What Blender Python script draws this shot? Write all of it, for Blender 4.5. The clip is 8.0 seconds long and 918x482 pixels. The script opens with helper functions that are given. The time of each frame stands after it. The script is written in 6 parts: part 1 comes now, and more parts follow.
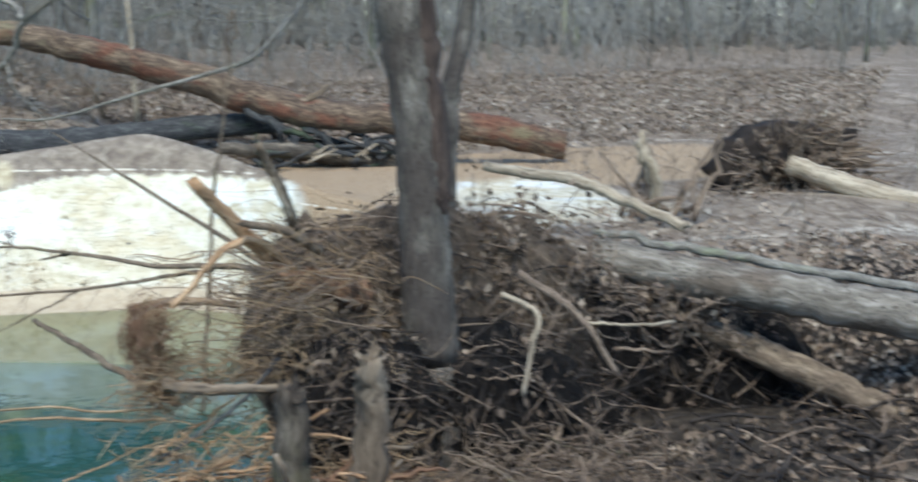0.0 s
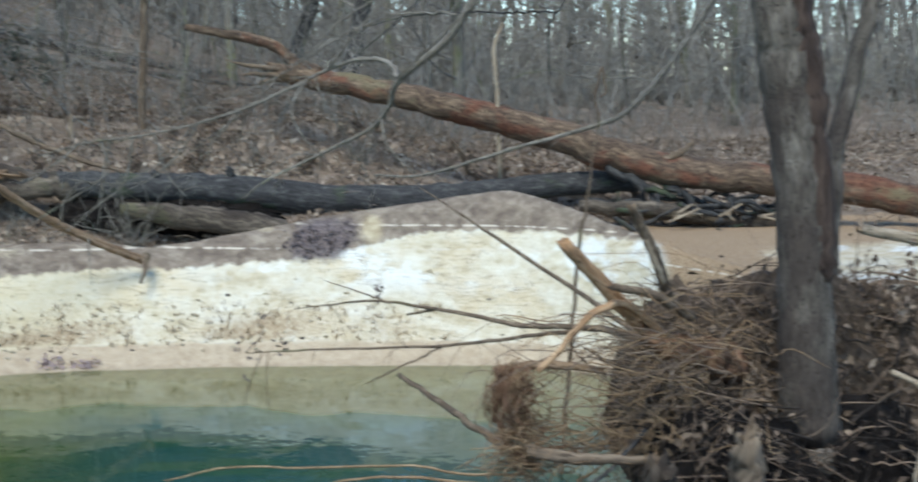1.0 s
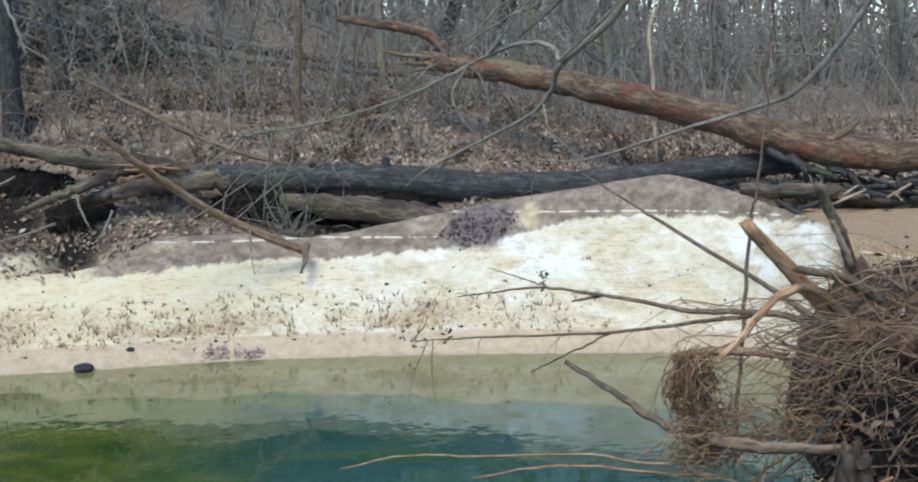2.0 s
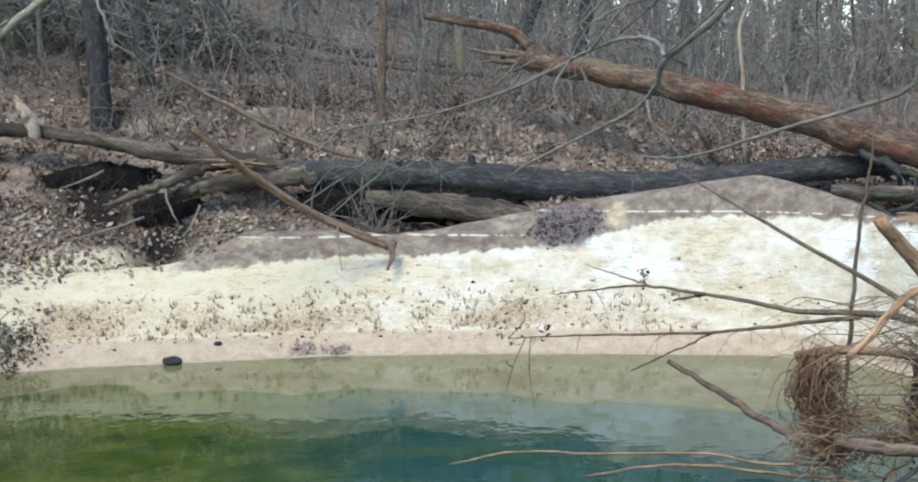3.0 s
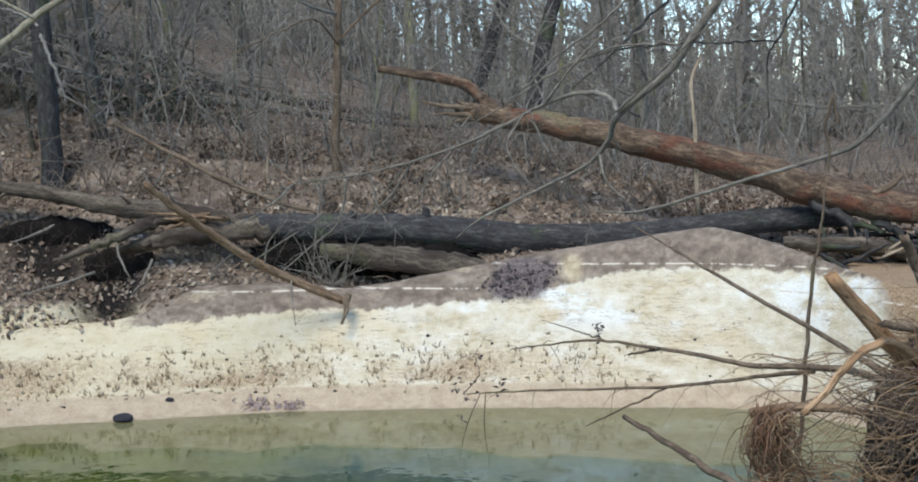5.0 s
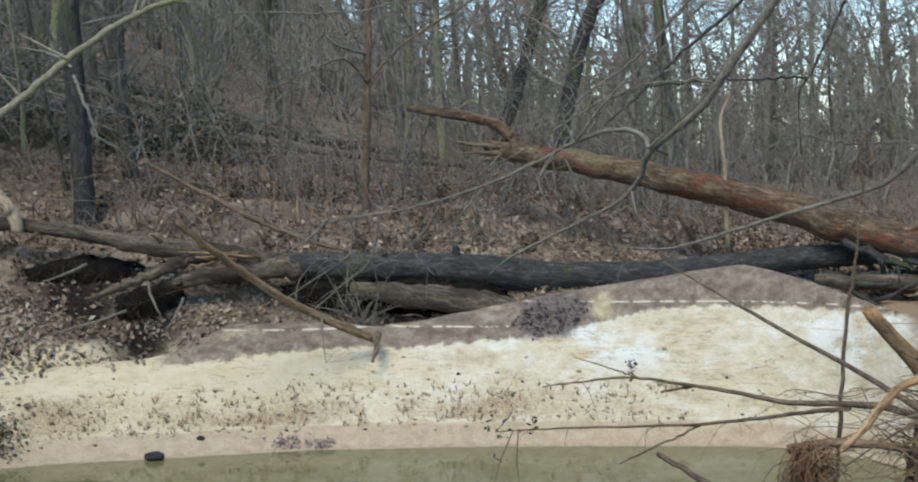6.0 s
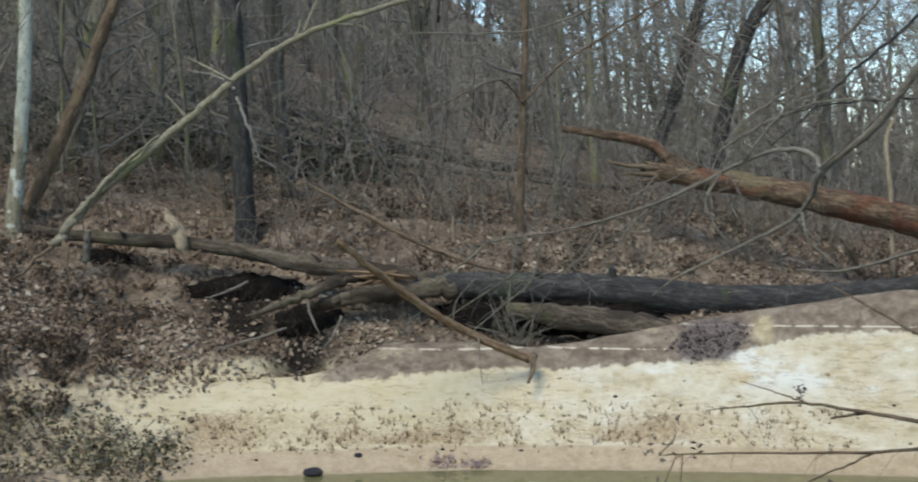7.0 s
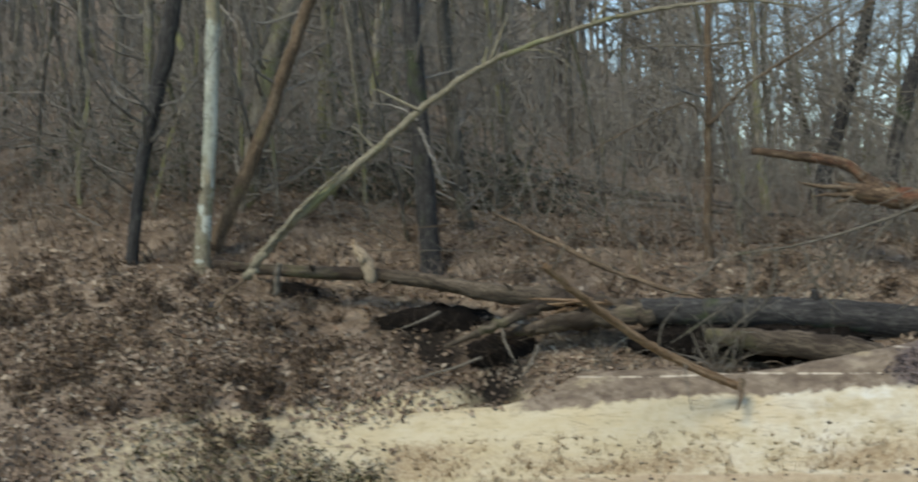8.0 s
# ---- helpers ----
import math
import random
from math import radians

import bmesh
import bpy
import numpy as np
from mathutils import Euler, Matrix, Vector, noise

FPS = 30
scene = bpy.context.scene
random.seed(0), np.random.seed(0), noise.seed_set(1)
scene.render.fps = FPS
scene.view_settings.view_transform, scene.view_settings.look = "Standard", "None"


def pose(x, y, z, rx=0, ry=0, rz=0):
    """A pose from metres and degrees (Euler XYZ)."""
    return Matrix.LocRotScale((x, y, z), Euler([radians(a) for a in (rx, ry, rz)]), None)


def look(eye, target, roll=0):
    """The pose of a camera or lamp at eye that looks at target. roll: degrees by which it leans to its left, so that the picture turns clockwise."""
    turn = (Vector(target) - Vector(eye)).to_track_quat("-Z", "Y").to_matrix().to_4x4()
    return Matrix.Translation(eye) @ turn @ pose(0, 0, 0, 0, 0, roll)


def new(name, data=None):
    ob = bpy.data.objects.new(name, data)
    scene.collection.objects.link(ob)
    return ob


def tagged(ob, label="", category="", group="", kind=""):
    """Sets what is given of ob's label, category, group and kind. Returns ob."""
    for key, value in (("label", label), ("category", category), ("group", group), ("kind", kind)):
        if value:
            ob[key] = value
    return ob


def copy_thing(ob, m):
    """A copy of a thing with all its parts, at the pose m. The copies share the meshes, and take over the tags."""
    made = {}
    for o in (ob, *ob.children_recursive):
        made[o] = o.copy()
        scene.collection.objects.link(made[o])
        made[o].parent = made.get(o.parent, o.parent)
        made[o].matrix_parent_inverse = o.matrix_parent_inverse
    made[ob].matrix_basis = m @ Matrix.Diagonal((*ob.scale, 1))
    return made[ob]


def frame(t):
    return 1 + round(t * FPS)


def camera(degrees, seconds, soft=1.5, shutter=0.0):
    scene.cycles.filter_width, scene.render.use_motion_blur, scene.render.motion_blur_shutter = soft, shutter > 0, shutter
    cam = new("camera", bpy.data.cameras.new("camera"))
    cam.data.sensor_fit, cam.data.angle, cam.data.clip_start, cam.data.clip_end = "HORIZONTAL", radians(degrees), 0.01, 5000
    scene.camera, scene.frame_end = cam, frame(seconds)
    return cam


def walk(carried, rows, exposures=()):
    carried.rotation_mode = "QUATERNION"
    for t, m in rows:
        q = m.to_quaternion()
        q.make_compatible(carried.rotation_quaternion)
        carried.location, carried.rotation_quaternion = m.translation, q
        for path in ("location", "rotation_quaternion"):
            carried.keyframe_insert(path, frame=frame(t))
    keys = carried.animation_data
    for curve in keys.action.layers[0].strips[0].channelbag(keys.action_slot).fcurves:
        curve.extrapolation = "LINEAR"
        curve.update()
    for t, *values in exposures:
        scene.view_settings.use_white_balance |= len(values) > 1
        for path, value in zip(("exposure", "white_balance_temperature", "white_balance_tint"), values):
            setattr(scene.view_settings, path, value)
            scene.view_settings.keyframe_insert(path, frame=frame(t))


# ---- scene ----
cam = camera(36.59, 8.0, soft=1.9, shutter=0.4)
PATH = [
    (0, (0.623, -0.811, 3.381), (4.543, 8.264, 1.876), 0.09),
    (0.5, (0.533, -0.666, 3.370), (3.255, 8.868, 2.071), 1.07),
    (1, (0.606, -0.404, 3.375), (2.136, 9.417, 2.277), -0.29),
    (1.5, (0.601, -0.282, 3.357), (1.378, 9.632, 2.303), -1.92),
    (2, (0.430, -0.236, 3.339), (0.938, 9.684, 2.178), -1.79),
    (2.2, (0.336, -0.242, 3.338), (0.804, 9.680, 2.180), -1.53),
    (3.3, (0.042, -0.043, 3.243), (0.053, 9.898, 2.162), -1.37),
    (3.5, (0.037, -0.010, 3.236), (0.147, 9.938, 2.217), -1.14),
    (4, (0.049, -0.025, 3.278), (0.394, 9.934, 2.439), -0.89),
    (4.5, (0.087, -0.053, 3.313), (0.527, 9.903, 2.492), -1.17),
    (4.7, (0.100, -0.065, 3.318), (0.535, 9.893, 2.508), -1.24),
    (5.8, (0.084, -0.057, 3.302), (0.373, 9.923, 2.726), -1.70),
    (6, (0.038, -0.078, 3.293), (0.269, 9.908, 2.805), -1.58),
    (6.5, (-0.017, -0.093, 3.290), (-0.240, 9.898, 2.925), -1.54),
    (7, (-0.150, -0.051, 3.268), (-0.939, 9.913, 2.970), -1.31),
    (7.5, (-0.613, 0.071, 3.139), (-1.665, 10.015, 2.978), -1.32),
    (8, (-1.206, 0.115, 3.063), (-2.826, 9.983, 3.112), -2.51),
]
EXPOSURES = ((0.0, 1.32, 6200, 1.0), (0.5, 1.24, 6250, 1.5), (1.0, 0.96, 6350, 2.0), (1.5, 0.84, 6400, 4.0), (2.0, 0.98, 6450, 5.0), (3.5, 1.1, 6450, 6.5), (4.0, 0.88, 6530, 7.0), (4.5, 0.9, 6600, 7.5), (6.0, 0.64, 6950, 4.5), (6.5, 0.58, 7150, 4.5), (7.5, 0.54, 7400, 4.0), (8.0, 0.5, 7800, 4.0))
walk(cam, [(t, look(eye, target, roll)) for t, eye, target, roll in PATH], EXPOSURES)

# ---- light: thin cloud, soft high sun from behind the camera ----
SUN_ELEVATION, SUN_TURN = 54.0, 205.0
world = bpy.data.worlds.new("sky")
scene.world = world
world.use_nodes = True
wn = world.node_tree
sky = wn.nodes.new("ShaderNodeTexSky")
sky.sky_type = "NISHITA"
sky.sun_disc = False
sky.sun_elevation = radians(SUN_ELEVATION)
sky.sun_rotation = radians(SUN_TURN)
sky.altitude = 500
sky.dust_density = 0.25
sky.ozone_density = 4.0
wn.links.new(sky.outputs[0], wn.nodes["Background"].inputs[0])
wn.nodes["Background"].inputs[1].default_value = 0.15
sun = new("sun", bpy.data.lights.new("sun", "SUN"))
sun.data.energy = 2.0
sun.data.angle = radians(26)
sun.data.color = (1.0, 0.94, 0.85)
e, a = radians(SUN_ELEVATION), radians(SUN_TURN)
sun_way = Vector((math.sin(a) * math.cos(e), math.cos(a) * math.cos(e), math.sin(e)))
sun.matrix_world = look(sun_way * 60, (0, 0, 0))


# ---- mesh tools ----
RNG = np.random.default_rng(7)
ORIGIN = {}


def thing(name, base, label, category, group="", kind=""):
    ob = new(name)
    ob.location = base
    ob.empty_display_size = 0.2
    ORIGIN[ob] = np.array(base, float)
    return tagged(ob, label, category, group, kind)


def mesh_of(name, verts, faces, tc=None, smooth=True):
    me = bpy.data.meshes.new(name)
    me.from_pydata(np.asarray(verts, float).tolist(), [], faces)
    if tc is not None:
        at = me.attributes.new("tc", "FLOAT_VECTOR", "POINT")
        at.data.foreach_set("vector", np.asarray(tc, np.float32).ravel())
    if smooth:
        me.polygons.foreach_set("use_smooth", np.ones(len(me.polygons), bool))
    me.update()
    return me


class Build:
    """Collects tubes, leaves and lumps into one mesh."""

    def __init__(self):
        self.v, self.f, self.tc, self.n = [], [], [], 0

    def add(self, v, f, tc=None):
        self.v.append(np.asarray(v, float))
        for q in f if isinstance(f, tuple) else (f,):
            self.f.append(np.asarray(q) + self.n)
        self.tc.append(self.v[-1] if tc is None else tc)
        self.n += len(v)
        return self

    def faces(self):
        return [row for q in self.f for row in q.tolist()]

    def part(self, name, material, parent=None, label="", smooth=True, kind=""):
        v = np.concatenate(self.v)
        base = ORIGIN[parent] if parent is not None else np.zeros(3)
        ob = new(name, mesh_of(name, v - base, self.faces(), np.concatenate(self.tc), smooth))
        ob.data.materials.append(material)
        if parent is not None:
            ob.parent = parent
        ORIGIN[ob] = base
        return tagged(ob, label, kind=kind)

    def single(self, name, material, label, category, group="", kind="", base=None, smooth=True):
        """A top-level thing of one mesh, its origin at its base."""
        v = np.concatenate(self.v)
        if base is None:
            base = np.array([v[:, 0].mean(), v[:, 1].mean(), v[:, 2].min()])
        base = np.array(base, float)
        ob = new(name, mesh_of(name, v - base, self.faces(), np.concatenate(self.tc), smooth))
        ob.location = base
        ob.data.materials.append(material)
        ORIGIN[ob] = base
        return tagged(ob, label, category, group, kind)


def spline(pts, n):
    """n + 1 points on a smooth line through pts, any number of columns."""
    p = np.asarray(pts, float)
    if len(p) == 2:
        s = np.linspace(0, 1, n + 1)[:, None]
        return p[0] * (1 - s) + p[1] * s
    q = np.vstack([2 * p[0] - p[1], p, 2 * p[-1] - p[-2]])
    s = np.linspace(0, len(p) - 1 - 1e-9, n + 1)
    k = s.astype(int)
    u = (s - k)[:, None]
    a, b, c, d = q[k], q[k + 1], q[k + 2], q[k + 3]
    return 0.5 * (2 * b + (c - a) * u + (2 * a - 5 * b + 4 * c - d) * u**2 + (3 * b - a - 3 * c + d) * u**3)


def tube(pts, radii, sides=8, n=12, rough=0.0, wob=0.0, ragged=0.0, rng=RNG):
    """A closed tube along a smooth line: verts, faces and bark coordinates. rough: lumps of the girth; wob: crookedness; ragged: torn last end."""
    r = np.interp(np.linspace(0, 1, n + 1), np.linspace(0, 1, len(radii)), radii)
    c = spline(pts, n)
    if wob:
        k = rng.normal(0, wob, (n + 1, 3)) * (r / r.max())[:, None]
        k[0] = k[-1] = 0
        c = c + k
    d = np.gradient(c, axis=0)
    d /= np.sqrt((d * d).sum(1))[:, None] + 1e-9
    s = np.concatenate([[0], np.cumsum(np.sqrt((np.diff(c, axis=0) ** 2).sum(1)))])
    ang = np.arange(sides) * (2 * np.pi / sides)
    ca, sa = np.cos(ang), np.sin(ang)
    mean = c[-1] - c[0]
    up = np.array([0.0, 0, 1]) if abs(mean[2]) < 0.8 * np.sqrt(mean @ mean) else np.array([0.6, 0.8, 0])
    x = np.stack([up[1] * d[:, 2] - up[2] * d[:, 1], up[2] * d[:, 0] - up[0] * d[:, 2], up[0] * d[:, 1] - up[1] * d[:, 0]], 1)
    x /= np.sqrt((x * x).sum(1))[:, None] + 1e-9
    y = np.stack([d[:, 1] * x[:, 2] - d[:, 2] * x[:, 1], d[:, 2] * x[:, 0] - d[:, 0] * x[:, 2], d[:, 0] * x[:, 1] - d[:, 1] * x[:, 0]], 1)
    ph = rng.uniform(0, 6.28, 4)
    g = np.repeat(r[:, None], sides, 1)
    if rough:
        w = s[:, None]
        g = g * (1 + rough * (0.5 * np.sin(2 * ang + ph[0] + 1.3 * w) + 0.4 * np.sin(3 * ang + ph[1] - 0.63 * w / max(r.max(), 0.05))) + rough * 0.5 * rng.normal(0, 1, (n + 1, sides)))
    v = c[:, None] + x[:, None] * (ca * g)[..., None] + y[:, None] * (sa * g)[..., None]
    if ragged:
        v[-1] += d[-1] * (rng.uniform(-1, 1, sides) * ragged)[:, None]
    tc = np.stack([ca * r[:, None], sa * r[:, None], np.repeat(s[:, None], sides, 1)], -1) + ph[:3] * 3
    v = np.vstack([v.reshape(-1, 3), c[:1], c[-1:] - d[-1] * ragged * 0.6])
    tc = tc.reshape(-1, 3)
    return v, tube_faces(sides, n), np.vstack([tc, tc[:1], tc[-1:]])


FACES = {}


def tube_faces(sides, n):
    if (sides, n) not in FACES:
        j = np.arange(sides)
        k = (j + 1) % sides
        a = np.arange(n)[:, None] * sides
        quads = np.stack([a + j, a + k, a + sides + k, a + sides + j], -1).reshape(-1, 4)
        m = (n + 1) * sides
        caps = np.concatenate([np.stack([0 * j + m, k, j], 1), np.stack([0 * j + m + 1, n * sides + j, n * sides + k], 1)])
        FACES[sides, n] = (quads, caps)
    return FACES[sides, n]


def unit(v):
    v = np.asarray(v, float)
    return v / (math.sqrt((v * v).sum()) + 1e-9)


def twigs(build, path, count, length, r0, rng, sides=3, droop=0.0, level=1, lo=0.15, spread=1.0, up=0.25):
    """Side shoots along a line, and shoots of theirs."""
    c = spline(path, 24)
    for _ in range(count):
        k = rng.uniform(lo, 0.98) * 24
        i = int(k)
        p = c[i] + (c[min(i + 1, 24)] - c[i]) * (k - i)
        d = unit(c[min(i + 1, 24)] - c[max(i - 1, 0)])
        w = unit(d * 0.6 + rng.normal(0, spread, 3) * 0.7 + np.array([0, 0, up]))
        m = length * rng.uniform(0.35, 1.1) * (1.15 - 0.6 * k / 24)
        q1 = p + w * m * 0.5 + rng.normal(0, 0.07, 3) * m
        q2 = p + w * m + rng.normal(0, 0.12, 3) * m + np.array([0, 0, -droop * m])
        build.add(*tube([p, q1, q2], [r0, r0 * 0.7, r0 * 0.25], sides, 4, rng=rng))
        if level > 1:
            twigs(build, [p, q1, q2], 4, m * 0.5, r0 * 0.55, rng, 3, droop, level - 1, 0.2, spread, up)


# ---- the lie of the land ----
def ip(x, xs, ys):
    """A softened broken line."""
    return sum(np.interp(x + o, xs, ys) for o in (-0.3, -0.15, 0.0, 0.15, 0.3)) / 5


def far_edge(x):
    return ip(x, [-60, -14, -8, -5.6, -4.7, -3.3, -1.5, 0.5, 1.7, 4.0, 5.0, 6.0, 7.0], [2, 12.2, 14.5, 15.85, 16.25, 16.35, 16.6, 16.5, 16.35, 15.95, 15.0, 12.5, 9.0])


def near_edge(x):
    return ip(x, [-60, -8, 0, 2.0, 2.8, 4.0, 5.0, 6.0, 7.0], [-6, 3.8, 4.8, 5.2, 7.2, 9.2, 10.5, 12.0, 14.0])


def lip_height(x):
    return ip(x, [-9, -6, -4, -2.5, -1.5, -0.6, 0.4, 1.2, 1.9, 2.7, 3.4, 4.1, 4.6, 5.1, 5.6, 6.3, 9], [0.5, 0.8, 1.0, 1.18, 1.4, 1.28, 1.45, 1.58, 1.72, 1.84, 1.94, 2.06, 1.9, 1.7, 1.5, 1.32, 1.3])


def dark_line(x):
    """Height at which the pale clay ends and the grey topsoil begins."""
    return ip(x, [-6, -4.2, -3.7, -2.6, -2.0, 0, 1.1, 1.9, 2.6, 3.3, 4.8], [1.3, 1.05, 0.9, 1.0, 1.08, 1.08, 1.19, 1.29, 1.47, 1.55, 1.55])


def step(v, a, b):
    t = np.clip((v - a) / (b - a), 0, 1)
    return t * t * (3 - 2 * t)


def lumps(x, y, scale, seed):
    """Cheap smooth noise from a few waves."""
    g = np.random.default_rng(seed)
    z = 0
    for i in range(7):
        a, k, p = g.uniform(0, 6.28), g.uniform(0.6, 1.9), g.uniform(0, 6.28)
        z = z + np.sin((x * math.cos(a) + y * math.sin(a)) * k / scale + p) / 7
    return z


def land(x, y):
    x, y = np.asarray(x, float), np.asarray(y, float)
    e, n = far_edge(x), near_edge(x)
    u, v = y - e, n - y
    zl, dl = lip_height(x), 1.15
    # pale beach and face
    face = 0.14 * step(u, 0, 0.45) + (zl - 0.14) * step(u, 0.15, 1.0 + dl * 0.55)
    base = ip(x, [-12, -8, -4, -1, 2, 5, 8, 20], [2.1, 2.02, 1.5, 1.32, 1.38, 1.35, 1.45, 1.75])
    s1 = ip(x, [-8, -3, 2, 5, 9], [0.48, 0.46, 0.42, 0.2, 0.12])
    s2 = ip(x, [-24, -14, -6, 2, 7, 20], [0.24, 0.2, 0.13, 0.05, 0.03, 0.02])
    low = ip(x, [-8, -5, -3.5], [0.42, 0.4, 0.0])
    back = base + s1 * np.clip(y - 18.3, 0, 3.4) + s2 * np.clip(y - 21.7, 0, 110) + low * np.clip(y - 18.3, -6, 0)
    k = step(u, 1.65, 2.75)
    leftish = step(-x, 4.2, 6.5)
    far = face * (1 - k) + back * k
    far = far * (1 - leftish) + np.minimum(back, 0.1 + u * 0.5) * leftish
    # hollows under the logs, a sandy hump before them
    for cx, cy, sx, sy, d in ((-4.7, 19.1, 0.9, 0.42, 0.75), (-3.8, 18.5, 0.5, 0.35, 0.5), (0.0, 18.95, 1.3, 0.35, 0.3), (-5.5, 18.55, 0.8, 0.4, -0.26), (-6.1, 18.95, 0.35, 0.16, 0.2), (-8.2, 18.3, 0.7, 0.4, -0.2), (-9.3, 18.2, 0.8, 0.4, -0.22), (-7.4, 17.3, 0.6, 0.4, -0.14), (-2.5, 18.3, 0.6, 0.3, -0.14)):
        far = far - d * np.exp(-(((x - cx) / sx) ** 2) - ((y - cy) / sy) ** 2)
    far = far + 0.05 * lumps(x, y, 0.6, 3) * step(u, 1.4, 2.5) + 0.02 * lumps(x, y, 0.16, 4) * step(u, 1.2, 2)
    far = far + 0.012 * lumps(x, y, 0.12, 8) * step(u, 0.1, 0.6)
    far = far + (0.13 * lumps(x, y, 0.26, 41) + 0.06 * lumps(x, y, 0.1, 42)) * step(-x, 4.8, 6.0) * step(u, 0.8, 1.8) * step(y, 24, 20)
    near = 0.3 * step(v, 0, 0.8) + 1.38 * step(y, 4.6, 3.0) + 1.0 * step(x, 7.9, 9.4) * step(y, 3.5, 5) + 0.04 * lumps(x, y, 0.3, 5) * step(v, 0.1, 0.6)
    shelf = np.interp(x, [-7, -4.9, -4.45, -4.2, -3.8, -3.5, -3.25, -2.3, -1.6, -0.9, 0, 0.6, 1.2, 1.8, 2.4, 3.0, 5], [1.4, 1.45, 1.35, 1.02, 0.92, 1.15, 1.6, 1.65, 2.1, 1.75, 2.1, 2.1, 2.5, 2.45, 2.65, 2.8, 3.0]) + 0.1 * lumps(x, y * 0.2, 0.2, 31) + 0.06 * lumps(x, y * 0.2, 0.08, 32)
    bed = (-0.13 * step(-u, 0, 0.8) - 0.06 * step(-u, 0.8, 2.4) - 0.75 * step(-u - shelf, -0.05, 0.22) - 0.25 * step(-u - shelf, 0.2, 3)) * step(-v, -0.1, 1.5)
    return np.where(u > 0, np.where(v > 0, np.maximum(far, near), far), np.where(v > 0, near, bed))


def on_land(x, y):
    return float(land(np.array([x]), np.array([y]))[0])


# ---- materials ----
class Nodes:
    """Short hand for node materials."""

    def __init__(self, name):
        self.m = bpy.data.materials.new(name)
        self.m.use_nodes = True
        self.t = self.m.node_tree
        self.b = self.t.nodes["Principled BSDF"]
        self.out = self.t.nodes["Material Output"]

    def node(self, kind, **props):
        n = self.t.nodes.new(kind)
        for key, value in props.items():
            n.inputs[key].default_value = value
        return n

    def link(self, a, b):
        self.t.links.new(a, b)

    def coords(self, scale=(1, 1, 1), attribute="tc"):
        if attribute:
            src = self.node("ShaderNodeAttribute")
            src.attribute_name = attribute
            src = src.outputs["Vector"]
        else:
            src = self.node("ShaderNodeNewGeometry").outputs["Position"]
        mp = self.node("ShaderNodeMapping")
        mp.inputs["Scale"].default_value = scale
        self.link(src, mp.inputs["Vector"])
        return mp.outputs[0]

    def noise(self, vec, scale, detail=4.0, rough=0.6):
        n = self.node("ShaderNodeTexNoise", Scale=scale, Detail=detail, Roughness=rough)
        self.link(vec, n.inputs["Vector"])
        return n.outputs["Fac"]

    def ramp(self, fac, stops):
        r = self.node("ShaderNodeValToRGB")
        el = r.color_ramp.elements
        while len(el) < len(stops):
            el.new(0.5)
        for q, (p, c) in zip(el, stops):
            q.position, q.color = p, (*c, 1)
        self.link(fac, r.inputs["Fac"])
        return r.outputs["Color"]

    def mix(self, fac, a, b, mode="MIX"):
        n = self.node("ShaderNodeMix")
        n.data_type, n.blend_type = "RGBA", mode
        for src, dst in ((fac, n.inputs[0]), (a, n.inputs[6]), (b, n.inputs[7])):
            if isinstance(src, (int, float)):
                dst.default_value = src
            elif isinstance(src, tuple):
                dst.default_value = (*src, 1)
            else:
                self.link(src, dst)
        return n.outputs[2]

    def math(self, op, a, b=0.0, c=0.0):
        n = self.node("ShaderNodeMath")
        n.operation = op
        for src, dst in zip((a, b, c), n.inputs):
            if isinstance(src, (int, float)):
                dst.default_value = src
            else:
                self.link(src, dst)
        return n.outputs[0]

    def fade(self, v, a, b):
        n = self.node("ShaderNodeMapRange")
        n.interpolation_type = "SMOOTHSTEP"
        n.inputs["From Min"].default_value, n.inputs["From Max"].default_value = a, b
        self.link(v, n.inputs["Value"])
        return n.outputs[0]

    def attr(self, name):
        n = self.node("ShaderNodeAttribute")
        n.attribute_name = name
        return n.outputs["Fac"]

    def bump(self, height, strength, distance):
        n = self.node("ShaderNodeBump", Strength=strength, Distance=distance)
        self.link(height, n.inputs["Height"])
        self.link(n.outputs[0], self.b.inputs["Normal"])

    def done(self, colour, rough=0.85, spec=0.3):
        if isinstance(colour, tuple):
            self.b.inputs["Base Color"].default_value = (*colour, 1)
        else:
            self.link(colour, self.b.inputs["Base Color"])
        if isinstance(rough, float):
            self.b.inputs["Roughness"].default_value = rough
        else:
            self.link(rough, self.b.inputs["Roughness"])
        self.b.inputs["Specular IOR Level"].default_value = spec
        return self.m


